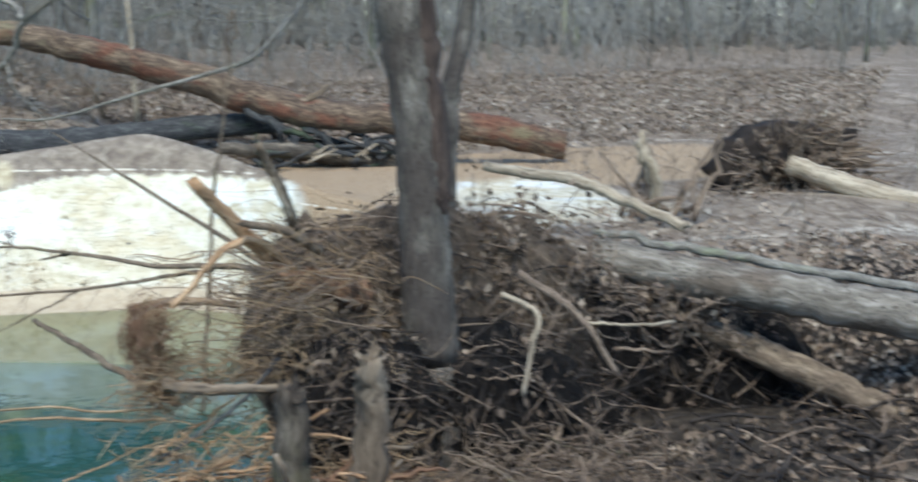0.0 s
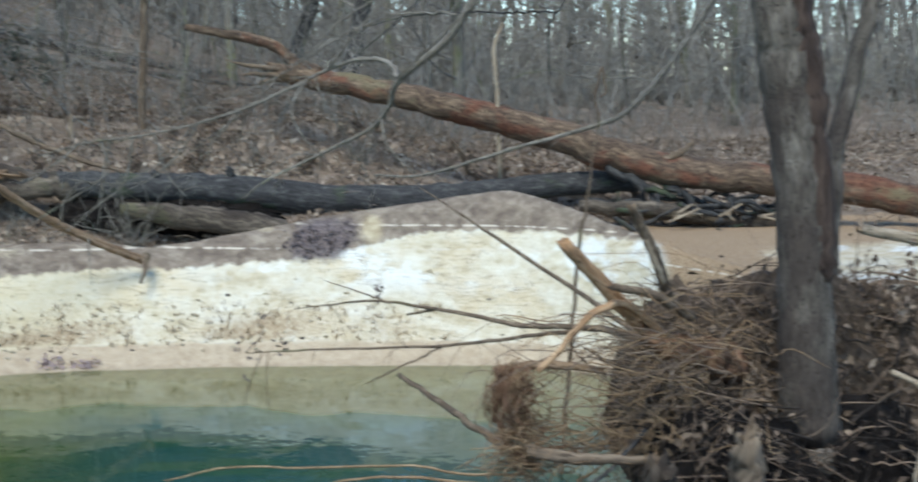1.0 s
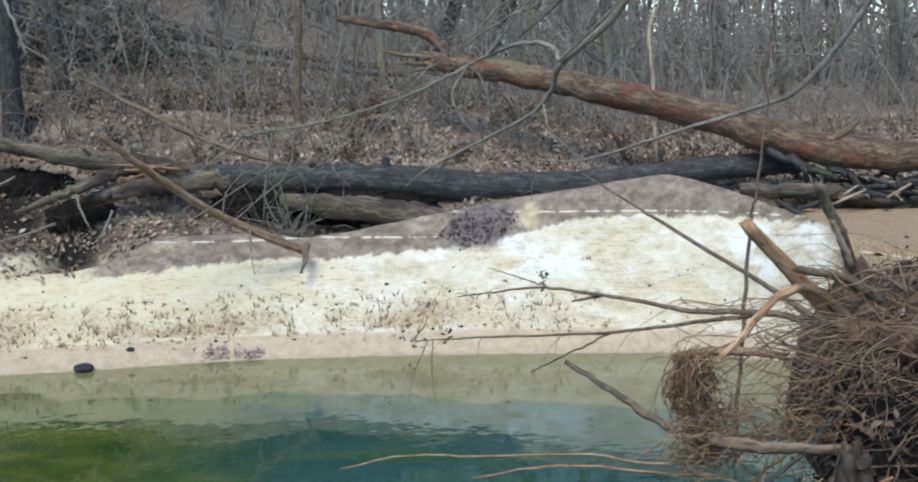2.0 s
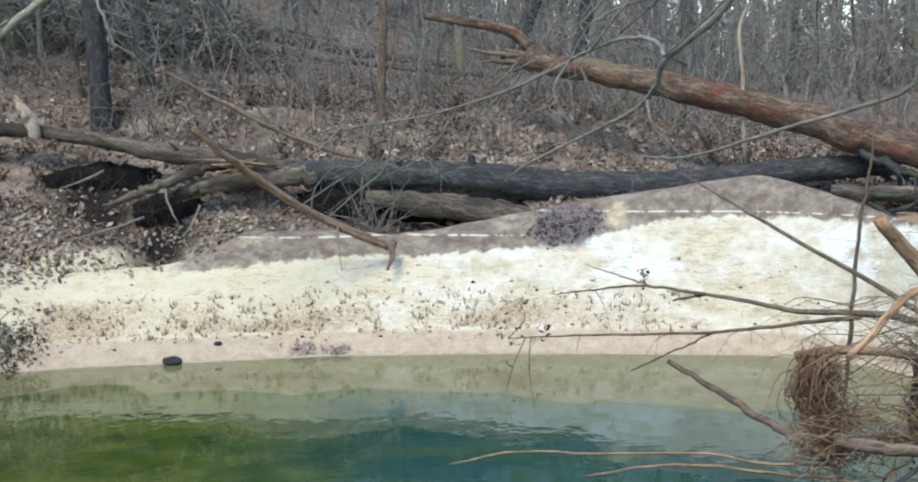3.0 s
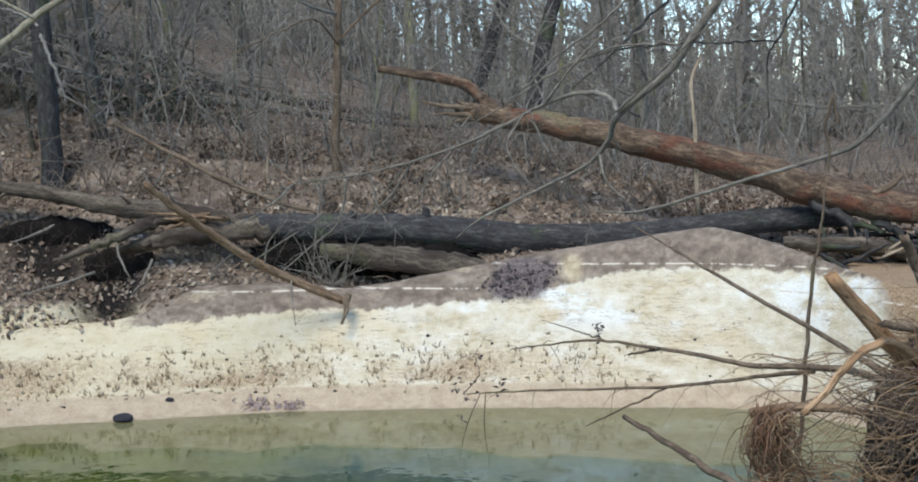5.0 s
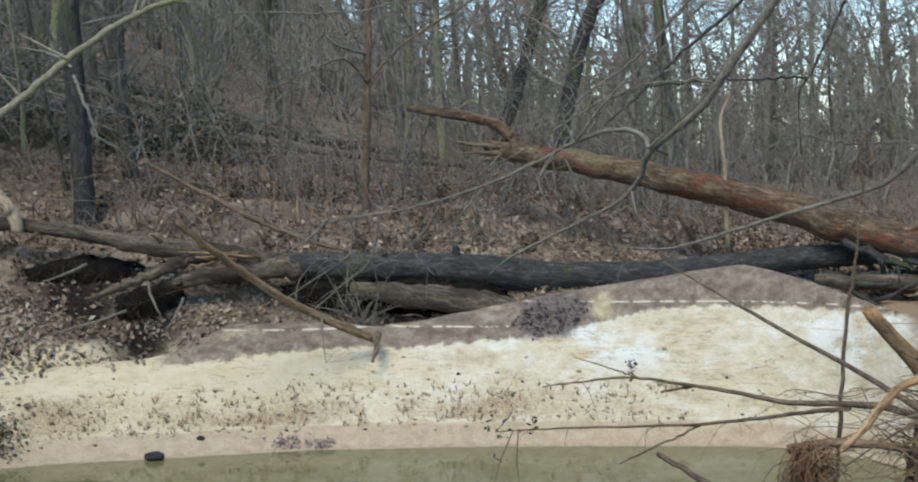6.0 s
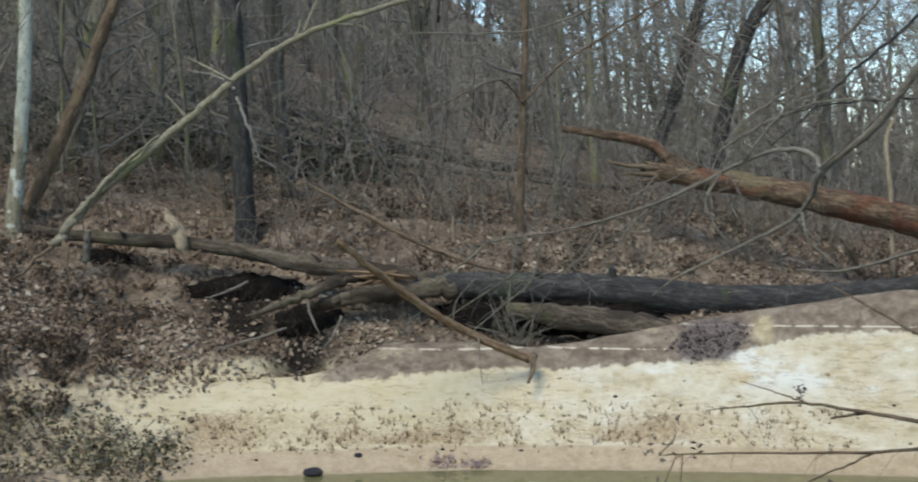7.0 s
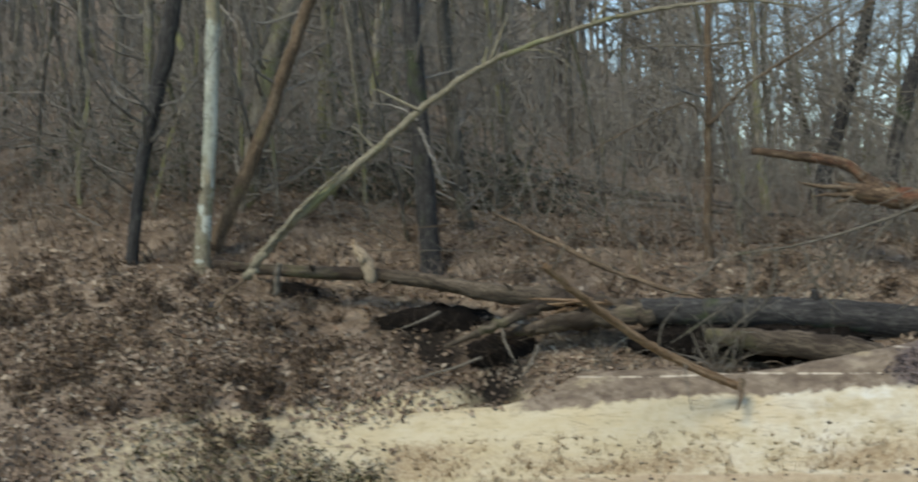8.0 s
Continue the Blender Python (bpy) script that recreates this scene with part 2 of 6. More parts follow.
def bark(name, dark, mid, light, moss=None, moss_amount=0.0, stretch=0.32, scale=12.0, patch=None, vary=0.0, depth=0.012):
    """Bark or weathered wood: streaks along the stem, blotches, moss."""
    k = Nodes(name)
    v = k.coords((1, 1, stretch))
    fine = k.noise(v, scale * 2.2, 5, 0.65)
    streak = k.noise(v, scale, 4, 0.6)
    blot = k.noise(k.coords((1, 1, 0.5)), 2.6, 3, 0.55)
    s = k.math("ADD", k.math("MULTIPLY", fine, 0.55), k.math("MULTIPLY", streak, 0.45))
    col = k.ramp(s, [(0.32, dark), (0.5, mid), (0.68, light)])
    if patch:
        col = k.mix(k.fade(blot, 0.5, 0.62), col, k.mix(k.fade(fine, 0.35, 0.65), tuple(0.6 * c for c in patch), patch))
    if moss:
        big = k.noise(k.coords((1, 1, 0.7)), 1.7, 4, 0.6)
        col = k.mix(k.math("MULTIPLY", k.fade(big, 0.62 - moss_amount, 0.74 - moss_amount), 0.8), col, moss)
    crack = k.noise(k.coords((1, 1, min(0.8, stretch * 2))), scale * 4.0, 4, 0.7)
    col = k.mix(k.math("MULTIPLY", k.fade(crack, 0.47, 0.34), 0.8), col, tuple(0.45 * c for c in dark))
    s = k.math("ADD", s, k.math("MULTIPLY", crack, 0.6))
    if vary:
        info = k.node("ShaderNodeObjectInfo")
        h = k.node("ShaderNodeHueSaturation")
        k.link(col, h.inputs["Color"])
        k.link(k.math("MULTIPLY_ADD", info.outputs["Random"], vary, 1 - vary * 0.5), h.inputs["Value"])
        k.link(k.math("MULTIPLY_ADD", info.outputs["Random"], 0.5, 0.7), h.inputs["Saturation"])
        col = h.outputs[0]
    k.bump(s, 0.7, depth)
    return k.done(col, 0.88, 0.25)


M_DARK = bark("dark_wet_bark", (0.012, 0.0115, 0.0115), (0.04, 0.039, 0.039), (0.11, 0.108, 0.1), (0.055, 0.07, 0.035), 0.06)
M_BROWN = bark("brown_bark", (0.05, 0.035, 0.025), (0.13, 0.095, 0.065), (0.26, 0.2, 0.14), (0.11, 0.11, 0.05), 0.05)
M_RED = bark("bare_red_wood", (0.022, 0.015, 0.011), (0.1, 0.068, 0.046), (0.28, 0.205, 0.135), (0.15, 0.13, 0.075), 0.06, 0.32, 9, (0.15, 0.066, 0.04), depth=0.03)
M_SNAG = bark("weathered_grey_snag", (0.022, 0.017, 0.013), (0.082, 0.066, 0.05), (0.2, 0.165, 0.125), (0.095, 0.092, 0.05), 0.08, 0.2, 9, (0.055, 0.042, 0.032), depth=0.025)
M_PALE = bark("pale_dry_wood", (0.12, 0.09, 0.06), (0.30, 0.24, 0.17), (0.48, 0.41, 0.31), None, 0, 0.12, 12)
M_LOG = bark("weathered_log", (0.06, 0.05, 0.04), (0.165, 0.14, 0.112), (0.32, 0.285, 0.24), None, 0, 0.25, 11, (0.13, 0.1, 0.075), depth=0.025)
M_ORANGE = bark("fresh_broken_wood", (0.12, 0.065, 0.035), (0.33, 0.2, 0.11), (0.55, 0.38, 0.23), None, 0, 0.1, 16)
M_GREY = bark("grey_bark", (0.03, 0.024, 0.019), (0.093, 0.08, 0.065), (0.2, 0.176, 0.146), (0.13, 0.125, 0.085), 0.0, 0.3, 13, (0.07, 0.056, 0.046), depth=0.02)
M_LIMB = bark("grey_limb_bark", (0.07, 0.062, 0.052), (0.165, 0.148, 0.123), (0.3, 0.275, 0.235), (0.16, 0.17, 0.1), 0.02, 0.3, 22)
M_LICHEN = bark("lichened_limb_bark", (0.1, 0.088, 0.065), (0.22, 0.2, 0.145), (0.38, 0.36, 0.28), (0.2, 0.21, 0.11), 0.1, 0.3, 18)
M_WHITE = bark("sycamore_bark", (0.28, 0.29, 0.25), (0.42, 0.445, 0.39), (0.58, 0.61, 0.55), (0.2, 0.17, 0.1), 0.08, 0.4, 5, (0.42, 0.45, 0.38))
M_TREE = bark("forest_bark", (0.035, 0.032, 0.027), (0.125, 0.116, 0.096), (0.26, 0.246, 0.205), (0.14, 0.145, 0.075), 0.12, 0.25, 10, vary=1.1)
M_TWIG = bark("forest_twig_bark", (0.085, 0.08, 0.07), (0.205, 0.194, 0.172), (0.345, 0.33, 0.298), None, 0, 0.3, 20, vary=0.7)
M_ROOT = bark("root_wood", (0.05, 0.036, 0.027), (0.18, 0.13, 0.094), (0.38, 0.29, 0.21), None, 0, 0.15, 25)
M_STRAW = bark("straw_root_fibre", (0.1, 0.062, 0.035), (0.26, 0.172, 0.098), (0.44, 0.33, 0.21), None, 0, 0.15, 25)
# darkened copy of the root wood, carrying shade in its colour
M_DARKROOT = bark("near_black_root", (0.008, 0.007, 0.006), (0.03, 0.023, 0.019), (0.085, 0.068, 0.055), None, 0, 0.15, 25)
M_STUB = bark("rotten_stub_wood", (0.05, 0.037, 0.027), (0.15, 0.112, 0.078), (0.3, 0.235, 0.17), None, 0, 0.12, 10)
M_POLE = bark("tan_barkless_wood", (0.065, 0.042, 0.026), (0.185, 0.12, 0.072), (0.35, 0.25, 0.165), None, 0, 0.15, 12)
M_CROWN = bark("torn_red_root", (0.05, 0.028, 0.018), (0.16, 0.09, 0.055), (0.34, 0.2, 0.12), None, 0, 0.12, 14)
M_BRIAR = bark("dead_stem", (0.08, 0.06, 0.047), (0.205, 0.162, 0.128), (0.38, 0.32, 0.26), None, 0, 0.2, 25)


def leaf_material(name, stops, rough=0.75):
    k = Nodes(name)
    g = k.node("ShaderNodeNewGeometry")
    col = k.ramp(g.outputs["Random Per Island"], stops)
    col = k.mix(k.math("MULTIPLY", k.fade(k.noise(k.coords((1, 1, 1), None), 60, 3), 0.4, 0.7), 0.35), col, (0.05, 0.035, 0.025))
    return k.done(col, rough, 0.3)


M_LEAF = leaf_material("fallen_leaf", [(0.0, (0.08, 0.058, 0.042)), (0.35, (0.175, 0.128, 0.093)), (0.65, (0.255, 0.192, 0.142)), (0.86, (0.38, 0.312, 0.238)), (0.95, (0.44, 0.385, 0.31)), (1.0, (0.21, 0.12, 0.075))])
M_SODDEN = leaf_material("sodden_brown_leaf", [(0.0, (0.03, 0.022, 0.016)), (0.5, (0.11, 0.077, 0.054)), (0.85, (0.19, 0.14, 0.1)), (1.0, (0.3, 0.235, 0.175))])
M_BUSH = leaf_material("dark_briar_leaf", [(0.0, (0.016, 0.015, 0.01)), (0.35, (0.05, 0.05, 0.025)), (0.6, (0.095, 0.1, 0.045)), (0.8, (0.12, 0.085, 0.05)), (1.0, (0.26, 0.2, 0.14))])
M_EVERGREEN = leaf_material("evergreen_leaf", [(0.0, (0.012, 0.02, 0.012)), (0.5, (0.03, 0.045, 0.028)), (1.0, (0.06, 0.075, 0.045))], 0.5)
M_WEED = leaf_material("dead_brown_weed_leaf", [(0.0, (0.022, 0.015, 0.011)), (0.4, (0.07, 0.046, 0.03)), (0.75, (0.14, 0.095, 0.06)), (1.0, (0.24, 0.17, 0.115))])
M_DEADLEAF = leaf_material("dead_hanging_leaf", [(0.0, (0.04, 0.032, 0.033)), (0.6, (0.1, 0.08, 0.078)), (1.0, (0.2, 0.165, 0.15))])


def soil(name, a, b, scale=9.0):
    k = Nodes(name)
    v = k.coords((1, 1, 1), None)
    n = k.noise(v, scale, 6, 0.7)
    k.bump(k.noise(v, scale * 3, 5, 0.7), 1.0, 0.04)
    return k.done(k.ramp(n, [(0.3, a), (0.7, b)]), 0.95, 0.15)


M_SOIL = soil("dark_root_soil", (0.01, 0.008, 0.007), (0.05, 0.037, 0.029))
# near-black stand-in for shade in the log hollows and the root mass
M_SHADE = soil("shade_black", (0.004, 0.0035, 0.003), (0.02, 0.016, 0.014))
M_HEAP = soil("matted_flood_debris", (0.03, 0.022, 0.016), (0.16, 0.118, 0.086), 16)
M_ROT_SHADE = bark("rotten_wood_and_shade", (0.016, 0.011, 0.009), (0.052, 0.035, 0.027), (0.12, 0.085, 0.065), None, 0, 0.12, 12, depth=0.03)
M_CRUMB = soil("crumbled_clay", (0.3, 0.24, 0.15), (0.58, 0.52, 0.4), 8)
M_ROCK = soil("dark_wet_stone", (0.02, 0.02, 0.026), (0.07, 0.07, 0.08), 12)
M_MAUVE = soil("mauve_leaf_mat", (0.36, 0.26, 0.245), (0.52, 0.42, 0.38), 22)


def ground_material():
    k = Nodes("creek_bank_ground")
    p = k.coords((1, 1, 1), None)
    fine, mid, big = k.noise(p, 38, 5, 0.7), k.noise(p, 7, 5, 0.62), k.noise(p, 1.6, 4, 0.55)
    strata = k.noise(k.coords((0.8, 0.8, 2.6), None), 2.2, 6, 0.66)
    crack = k.noise(k.coords((1.2, 1.2, 16), None), 1.9, 3, 0.5)

    def zone(name, width=0.22, by=None):
        wob = k.math("MULTIPLY_ADD", by or mid, 0.9, -0.45)
        return k.fade(k.math("ADD", k.attr(name), wob), 0.5 - width, 0.5 + width)

    litter = k.ramp(k.math("ADD", k.math("MULTIPLY", fine, 0.6), k.math("MULTIPLY", mid, 0.4)), [(0.34, (0.06, 0.045, 0.034)), (0.5, (0.165, 0.124, 0.092)), (0.66, (0.34, 0.28, 0.215))])
    litter = k.mix(k.math("MULTIPLY", k.fade(big, 0.48, 0.62), 0.65), litter, k.ramp(fine, [(0.36, (0.21, 0.165, 0.125)), (0.64, (0.42, 0.35, 0.275))]))
    clay = k.ramp(k.math("ADD", k.math("MULTIPLY", strata, 0.6), k.math("MULTIPLY", mid, 0.4)), [(0.34, (0.37, 0.31, 0.2)), (0.46, (0.57, 0.51, 0.375)), (0.62, (0.69, 0.66, 0.56))])
    clay = k.mix(k.math("MULTIPLY", k.fade(crack, 0.66, 0.72), 0.28), clay, (0.26, 0.21, 0.14))
    clay = k.mix(k.math("MULTIPLY", k.fade(big, 0.45, 0.65), 0.45), clay, (0.58, 0.47, 0.3))
    clay = k.mix(k.math("MULTIPLY", k.fade(fine, 0.58, 0.7), 0.4), clay, (0.3, 0.25, 0.17))
    clay = k.mix(k.math("MULTIPLY", k.attr("cream"), k.math("MULTIPLY_ADD", mid, 0.8, 0.25)), clay, (0.56, 0.48, 0.3))
    wash = k.noise(k.coords((1, 1, 1.6), None), 1.1, 5, 0.62)
    clay = k.mix(k.math("MULTIPLY", k.fade(wash, 0.5, 0.6), k.attr("chalk")), clay, (0.74, 0.76, 0.73))
    seam = k.noise(k.coords((1.3, 1.3, 11), None), 1.3, 6, 0.66)
    line = k.math("ABSOLUTE", k.math("SUBTRACT", seam, 0.5))
    clay = k.mix(k.math("MULTIPLY", k.fade(line, 0.012, 0.003), k.math("MULTIPLY", k.fade(big, 0.46, 0.58), 0.85)), clay, (0.2, 0.16, 0.11))
    pock = k.noise(k.coords((6, 6, 9), None), 1.0, 4, 0.7)
    clay = k.mix(k.math("MULTIPLY", k.fade(pock, 0.67, 0.74), 0.4), clay, (0.27, 0.21, 0.14))
    topsoil = k.ramp(k.math("ADD", k.math("MULTIPLY", mid, 0.55), k.math("MULTIPLY", strata, 0.45)), [(0.33, (0.10, 0.075, 0.058)), (0.5, (0.2, 0.16, 0.125)), (0.66, (0.34, 0.285, 0.22))])
    topsoil = k.mix(k.math("MULTIPLY", k.fade(k.noise(k.coords((1.6, 1.6, 0.5), None), 2.6, 6, 0.7), 0.5, 0.64), 0.5), topsoil, (0.4, 0.345, 0.27))
    sand = k.ramp(k.math("ADD", k.math("MULTIPLY", fine, 0.5), k.math("MULTIPLY", mid, 0.5)), [(0.35, (0.36, 0.28, 0.19)), (0.62, (0.52, 0.43, 0.31))])
    gravel = k.ramp(fine, [(0.36, (0.2, 0.13, 0.075)), (0.62, (0.42, 0.31, 0.2))])
    bed = k.ramp(mid, [(0.35, (0.2, 0.19, 0.125)), (0.5, (0.34, 0.335, 0.25)), (0.65, (0.46, 0.45, 0.36))])
    col = litter
    col = k.mix(zone("topsoil", 0.12), col, topsoil)
    col = k.mix(zone("gravel", 0.15), col, gravel)
    drip = k.noise(k.coords((1.8, 1.8, 0.22), None), 3.4, 6, 0.66)
    rise = k.math("ADD", k.attr("rise"), k.math("MULTIPLY_ADD", drip, 0.26, -0.13))
    claym = k.math("MULTIPLY", k.fade(rise, 0.018, -0.03), k.fade(k.attr("clay"), 0.2, 0.6))
    sandy = zone("sandy", 0.25, k.noise(p, 9, 6, 0.7))
    col = k.mix(k.math("MAXIMUM", claym, sandy), col, clay)
    for level in (1.31, 1.6):
        sep = k.node("ShaderNodeSeparateXYZ")
        k.link(k.node("ShaderNodeNewGeometry").outputs["Position"], sep.inputs[0])
        d = k.math("ABSOLUTE", k.math("SUBTRACT", k.math("ADD", sep.outputs["Z"], k.math("MULTIPLY_ADD", big, 0.02, -0.01)), level))
        col = k.mix(k.math("MULTIPLY", k.math("MULTIPLY", k.fade(d, 0.014, 0.004), k.fade(mid, 0.42, 0.55)), k.math("MULTIPLY", k.attr("topsoil"), 0.7)), col, (0.62, 0.56, 0.46))
    col = k.mix(k.math("MULTIPLY", zone("stain", 0.2, k.noise(k.coords((2.6, 2.6, 0.8), None), 6, 6, 0.75)), 0.9), col, k.ramp(fine, [(0.36, (0.2, 0.135, 0.08)), (0.5, (0.36, 0.27, 0.17)), (0.64, (0.54, 0.46, 0.32))]))
    col = k.mix(k.math("MULTIPLY", zone("damp", 0.25, k.noise(p, 5, 6, 0.7)), 0.9), col, k.ramp(fine, [(0.38, (0.06, 0.048, 0.05)), (0.62, (0.19, 0.155, 0.155))]))
    col = k.mix(k.math("MULTIPLY", zone("ochre", 0.25, k.noise(p, 5, 6, 0.7)), 0.85), col, k.ramp(mid, [(0.38, (0.36, 0.29, 0.18)), (0.62, (0.6, 0.52, 0.36))]))
    # shade of the hollows under the logs, painted near-black on the ground
    col = k.mix(zone("hollow_shade", 0.35, k.noise(p, 4, 6, 0.7)), col, k.ramp(fine, [(0.4, (0.004, 0.0035, 0.003)), (0.68, (0.05, 0.04, 0.033))]))
    col = k.mix(zone("sand", 0.25, big), col, sand)
    # near bank darkened by colour, as the shade of the cavity at the pale log
    col = k.mix(zone("log_shade", 0.2), col, k.ramp(mid, [(0.35, (0.015, 0.012, 0.01)), (0.65, (0.07, 0.055, 0.042))]))
    col = k.mix(zone("bed", 0.2, big), col, bed)
    k.bump(k.math("ADD", k.math("MULTIPLY", fine, 0.6), mid), 0.9, 0.04)
    return k.done(col, 0.93, 0.2)


M_GROUND = ground_material()


def water_material():
    k = Nodes("green_creek_water")
    p = k.coords((1, 1, 1), None)
    depth = k.attr("depth")
    patch = k.noise(k.coords((0.7, 1.6, 1), None), 0.9, 5, 0.6)
    murk = k.ramp(k.fade(depth, 0.0, 1.0), [(0.0, (0.22, 0.2, 0.12)), (0.4, (0.075, 0.085, 0.022)), (0.8, (0.024, 0.062, 0.03)), (1.0, (0.016, 0.062, 0.054))])
    murk = k.mix(k.math("MULTIPLY", k.fade(patch, 0.46, 0.6), 0.6), murk, (0.03, 0.075, 0.028))
    murk = k.mix(k.math("MULTIPLY", k.attr("weedy"), k.fade(depth, 0.25, 0.5)), murk, k.ramp(k.noise(p, 1.7, 5, 0.65), [(0.36, (0.025, 0.05, 0.008)), (0.64, (0.085, 0.105, 0.016))]))
    k.done(murk, 0.6, 0.0)
    see = k.node("ShaderNodeBsdfTransparent")
    see.inputs["Color"].default_value = (0.7, 0.8, 0.7, 1)
    body = k.node("ShaderNodeMixShader")
    k.link(k.fade(k.math("ADD", depth, k.math("MULTIPLY_ADD", k.noise(p, 3.4, 5, 0.65), 0.16, -0.08)), 0.06, 0.55), body.inputs[0])
    k.link(see.outputs[0], body.inputs[1])
    k.link(k.b.outputs[0], body.inputs[2])
    gloss = k.node("ShaderNodeBsdfGlossy", Roughness=0.03)
    wave = k.node("ShaderNodeBump", Strength=1.0, Distance=0.006)
    streak = k.fade(k.noise(k.coords((3.2, 0.3, 1), None), 1.7, 4, 0.6), 0.42, 0.58)
    k.link(k.math("MULTIPLY_ADD", streak, 0.035, 0.008), gloss.inputs["Roughness"])
    calm = k.fade(k.noise(k.coords((1.0, 0.5, 1), None), 0.9, 3, 0.6), 0.45, 0.68)
    k.link(k.math("MULTIPLY", k.noise(k.coords((2.4, 1.9, 1), None), 2.2, 2, 0.5), k.math("MULTIPLY_ADD", calm, 0.75, 0.25)), wave.inputs["Height"])
    k.link(wave.outputs[0], gloss.inputs["Normal"])
    fr = k.node("ShaderNodeFresnel", IOR=1.42)
    k.link(wave.outputs[0], fr.inputs["Normal"])
    top = k.node("ShaderNodeMixShader")
    k.link(fr.outputs[0], top.inputs[0])
    k.link(body.outputs[0], top.inputs[1])
    k.link(gloss.outputs[0], top.inputs[2])
    k.link(top.outputs[0], k.out.inputs["Surface"])
    return k.m


M_WATER = water_material()


# ---- ground and water ----
def growing(start, stop, first, factor):
    out, d = [start], first
    while abs(out[-1] - start) < abs(stop - start):
        out.append(out[-1] + (d if stop > start else -d))
        d *= factor
    return out[1:]


def build_ground():
    xs = np.array(growing(-9.5, -260, 0.14, 1.12)[::-1] + list(np.arange(-9.5, 9.01, 0.085)) + growing(9.0, 260, 0.12, 1.12))
    ys = np.array(growing(13.8, -60, 0.12, 1.1)[::-1] + list(np.arange(13.8, 22.4, 0.07)) + growing(22.4, 420, 0.1, 1.09))
    gx, gy = np.meshgrid(xs, ys)
    gz = land(gx, gy)
    nx, ny = len(xs), len(ys)
    i = (np.arange(ny - 1)[:, None] * nx + np.arange(nx - 1)).ravel()
    faces = np.stack([i, i + 1, i + nx + 1, i + nx], 1).tolist()
    me = mesh_of("ground", np.stack([gx, gy, gz], -1).reshape(-1, 3), faces)
    x, y, z = gx.ravel(), gy.ravel(), gz.ravel()
    u, v = y - far_edge(x), near_edge(x) - y
    lip = step(y, 18.9, 18.4)
    leftfade = step(x + 0.45 * lumps(x, y, 0.16, 61), -5.5, -4.6)
    rightfade = step(x, 5.7, 5.1)
    top = dark_line(x)
    clay = step(u, 0.05, 0.25) * step(u, 2.4, 1.7) * leftfade * rightfade
    sandy_left = (0.74 * step(x, -9.8, -8.0) + 0.5 * step(x, -6.6, -5.0)) * step(x, -2.8, -3.9) * step(z, 1.4, 1.0) * step(u, 0, 0.3) * 0.7
    hump = np.exp(-(((x + 2.55) / 0.6) ** 2) - ((y - 18.1) / 0.3) ** 2)
    zones = {
        "clay": clay,
        "rise": z - top,
        "sandy": np.maximum(np.maximum(np.maximum(sandy_left, 0.42 * hump), 0.5 * np.exp(-(((x - 0.7) / 0.7) ** 2) - ((y - 20.1) / 0.5) ** 2)), 0.6 * step(x, 6.2, 7.0) * step(x, 9.6, 8.4) * step(y, 11.0, 12.0) * step(y, 16.5, 15.0)),
        "topsoil": lip * step(u, 0.2, 0.5) * step(x, -4.1, -3.7) * step(x, 6.2, 5.4) + 0.45 * step(y, 19.4, 18.6) * step(x, -3, -1) * step(u, 0, 1),
        "gravel": step(x, 5.0, 5.8) * step(x, 14.0, 12.0) * step(y, 19.0, 18.0) * step(z, -0.2, 0.2) * step(v, 0.5, -1.0),
        "stain": (0.56 + 0.34 * lumps(x, y * 0.2, 0.5, 52)) * step(z, 0.2, 0.27) * step(z - 0.3 * lumps(x, y * 0.1, 0.7, 51), 0.8, 0.44) * step(u, 0.1, 0.3) * step(u, 2, 1.4) * step(x, -5.6, -4.8) * step(x, 3.4, 2.2),
        "cream": step(x, 1.0, -3.0) * 0.8,
        "chalk": 0.85 * step(z, 0.7, 1.0) * step(x, -1.5, 2.5),
        "damp": np.exp(-(((x - 1.62 - 0.5 * (z - 1.42)) / 0.42) ** 4) - ((z - 1.42) / 0.27) ** 4) * lip * step(u, 0, 0.3),
        "ochre": 0.9 * np.exp(-(((x - 2.25) / 0.17) ** 2) - ((z - 1.55) / 0.22) ** 2) * lip * step(u, 0, 0.3) + 0.6 * np.exp(-(((x - 0.9) / 0.2) ** 2) - ((z - 1.55) / 0.08) ** 2) * lip * step(u, 0, 0.3),
        # where the hollows' shade is painted, under limb and prong
        "hollow_shade": 0.95 * np.maximum(np.exp(-(((x + 4.9) / 0.8) ** 2) - ((y - 19.3) / 0.5) ** 2), np.exp(-(((x + 3.85) / 0.6) ** 2) - ((y - 18.75) / 0.36) ** 2)),
        "sand": step(z, 0.3, 0.16) * step(z, -0.3, -0.16) * step(x, -7, -5.5) * step(v, 0.2, -0.2),
        # extent of the shade painted round the near root cavity
        "log_shade": step(v, 0.0, 0.5) * step(y, 6.2, 7.0) * step(y, 10.4, 9.6) * step(x, 4.6, 5.2) * step(x, 9.8, 8.8),
        "bed": step(z, -0.2, -0.5),
    }
    for name, value in zones.items():
        at = me.attributes.new(name, "FLOAT", "POINT")
        at.data.foreach_set("value", value.astype(np.float32))
    me.materials.append(M_GROUND)
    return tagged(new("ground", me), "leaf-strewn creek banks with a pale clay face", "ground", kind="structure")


build_ground()


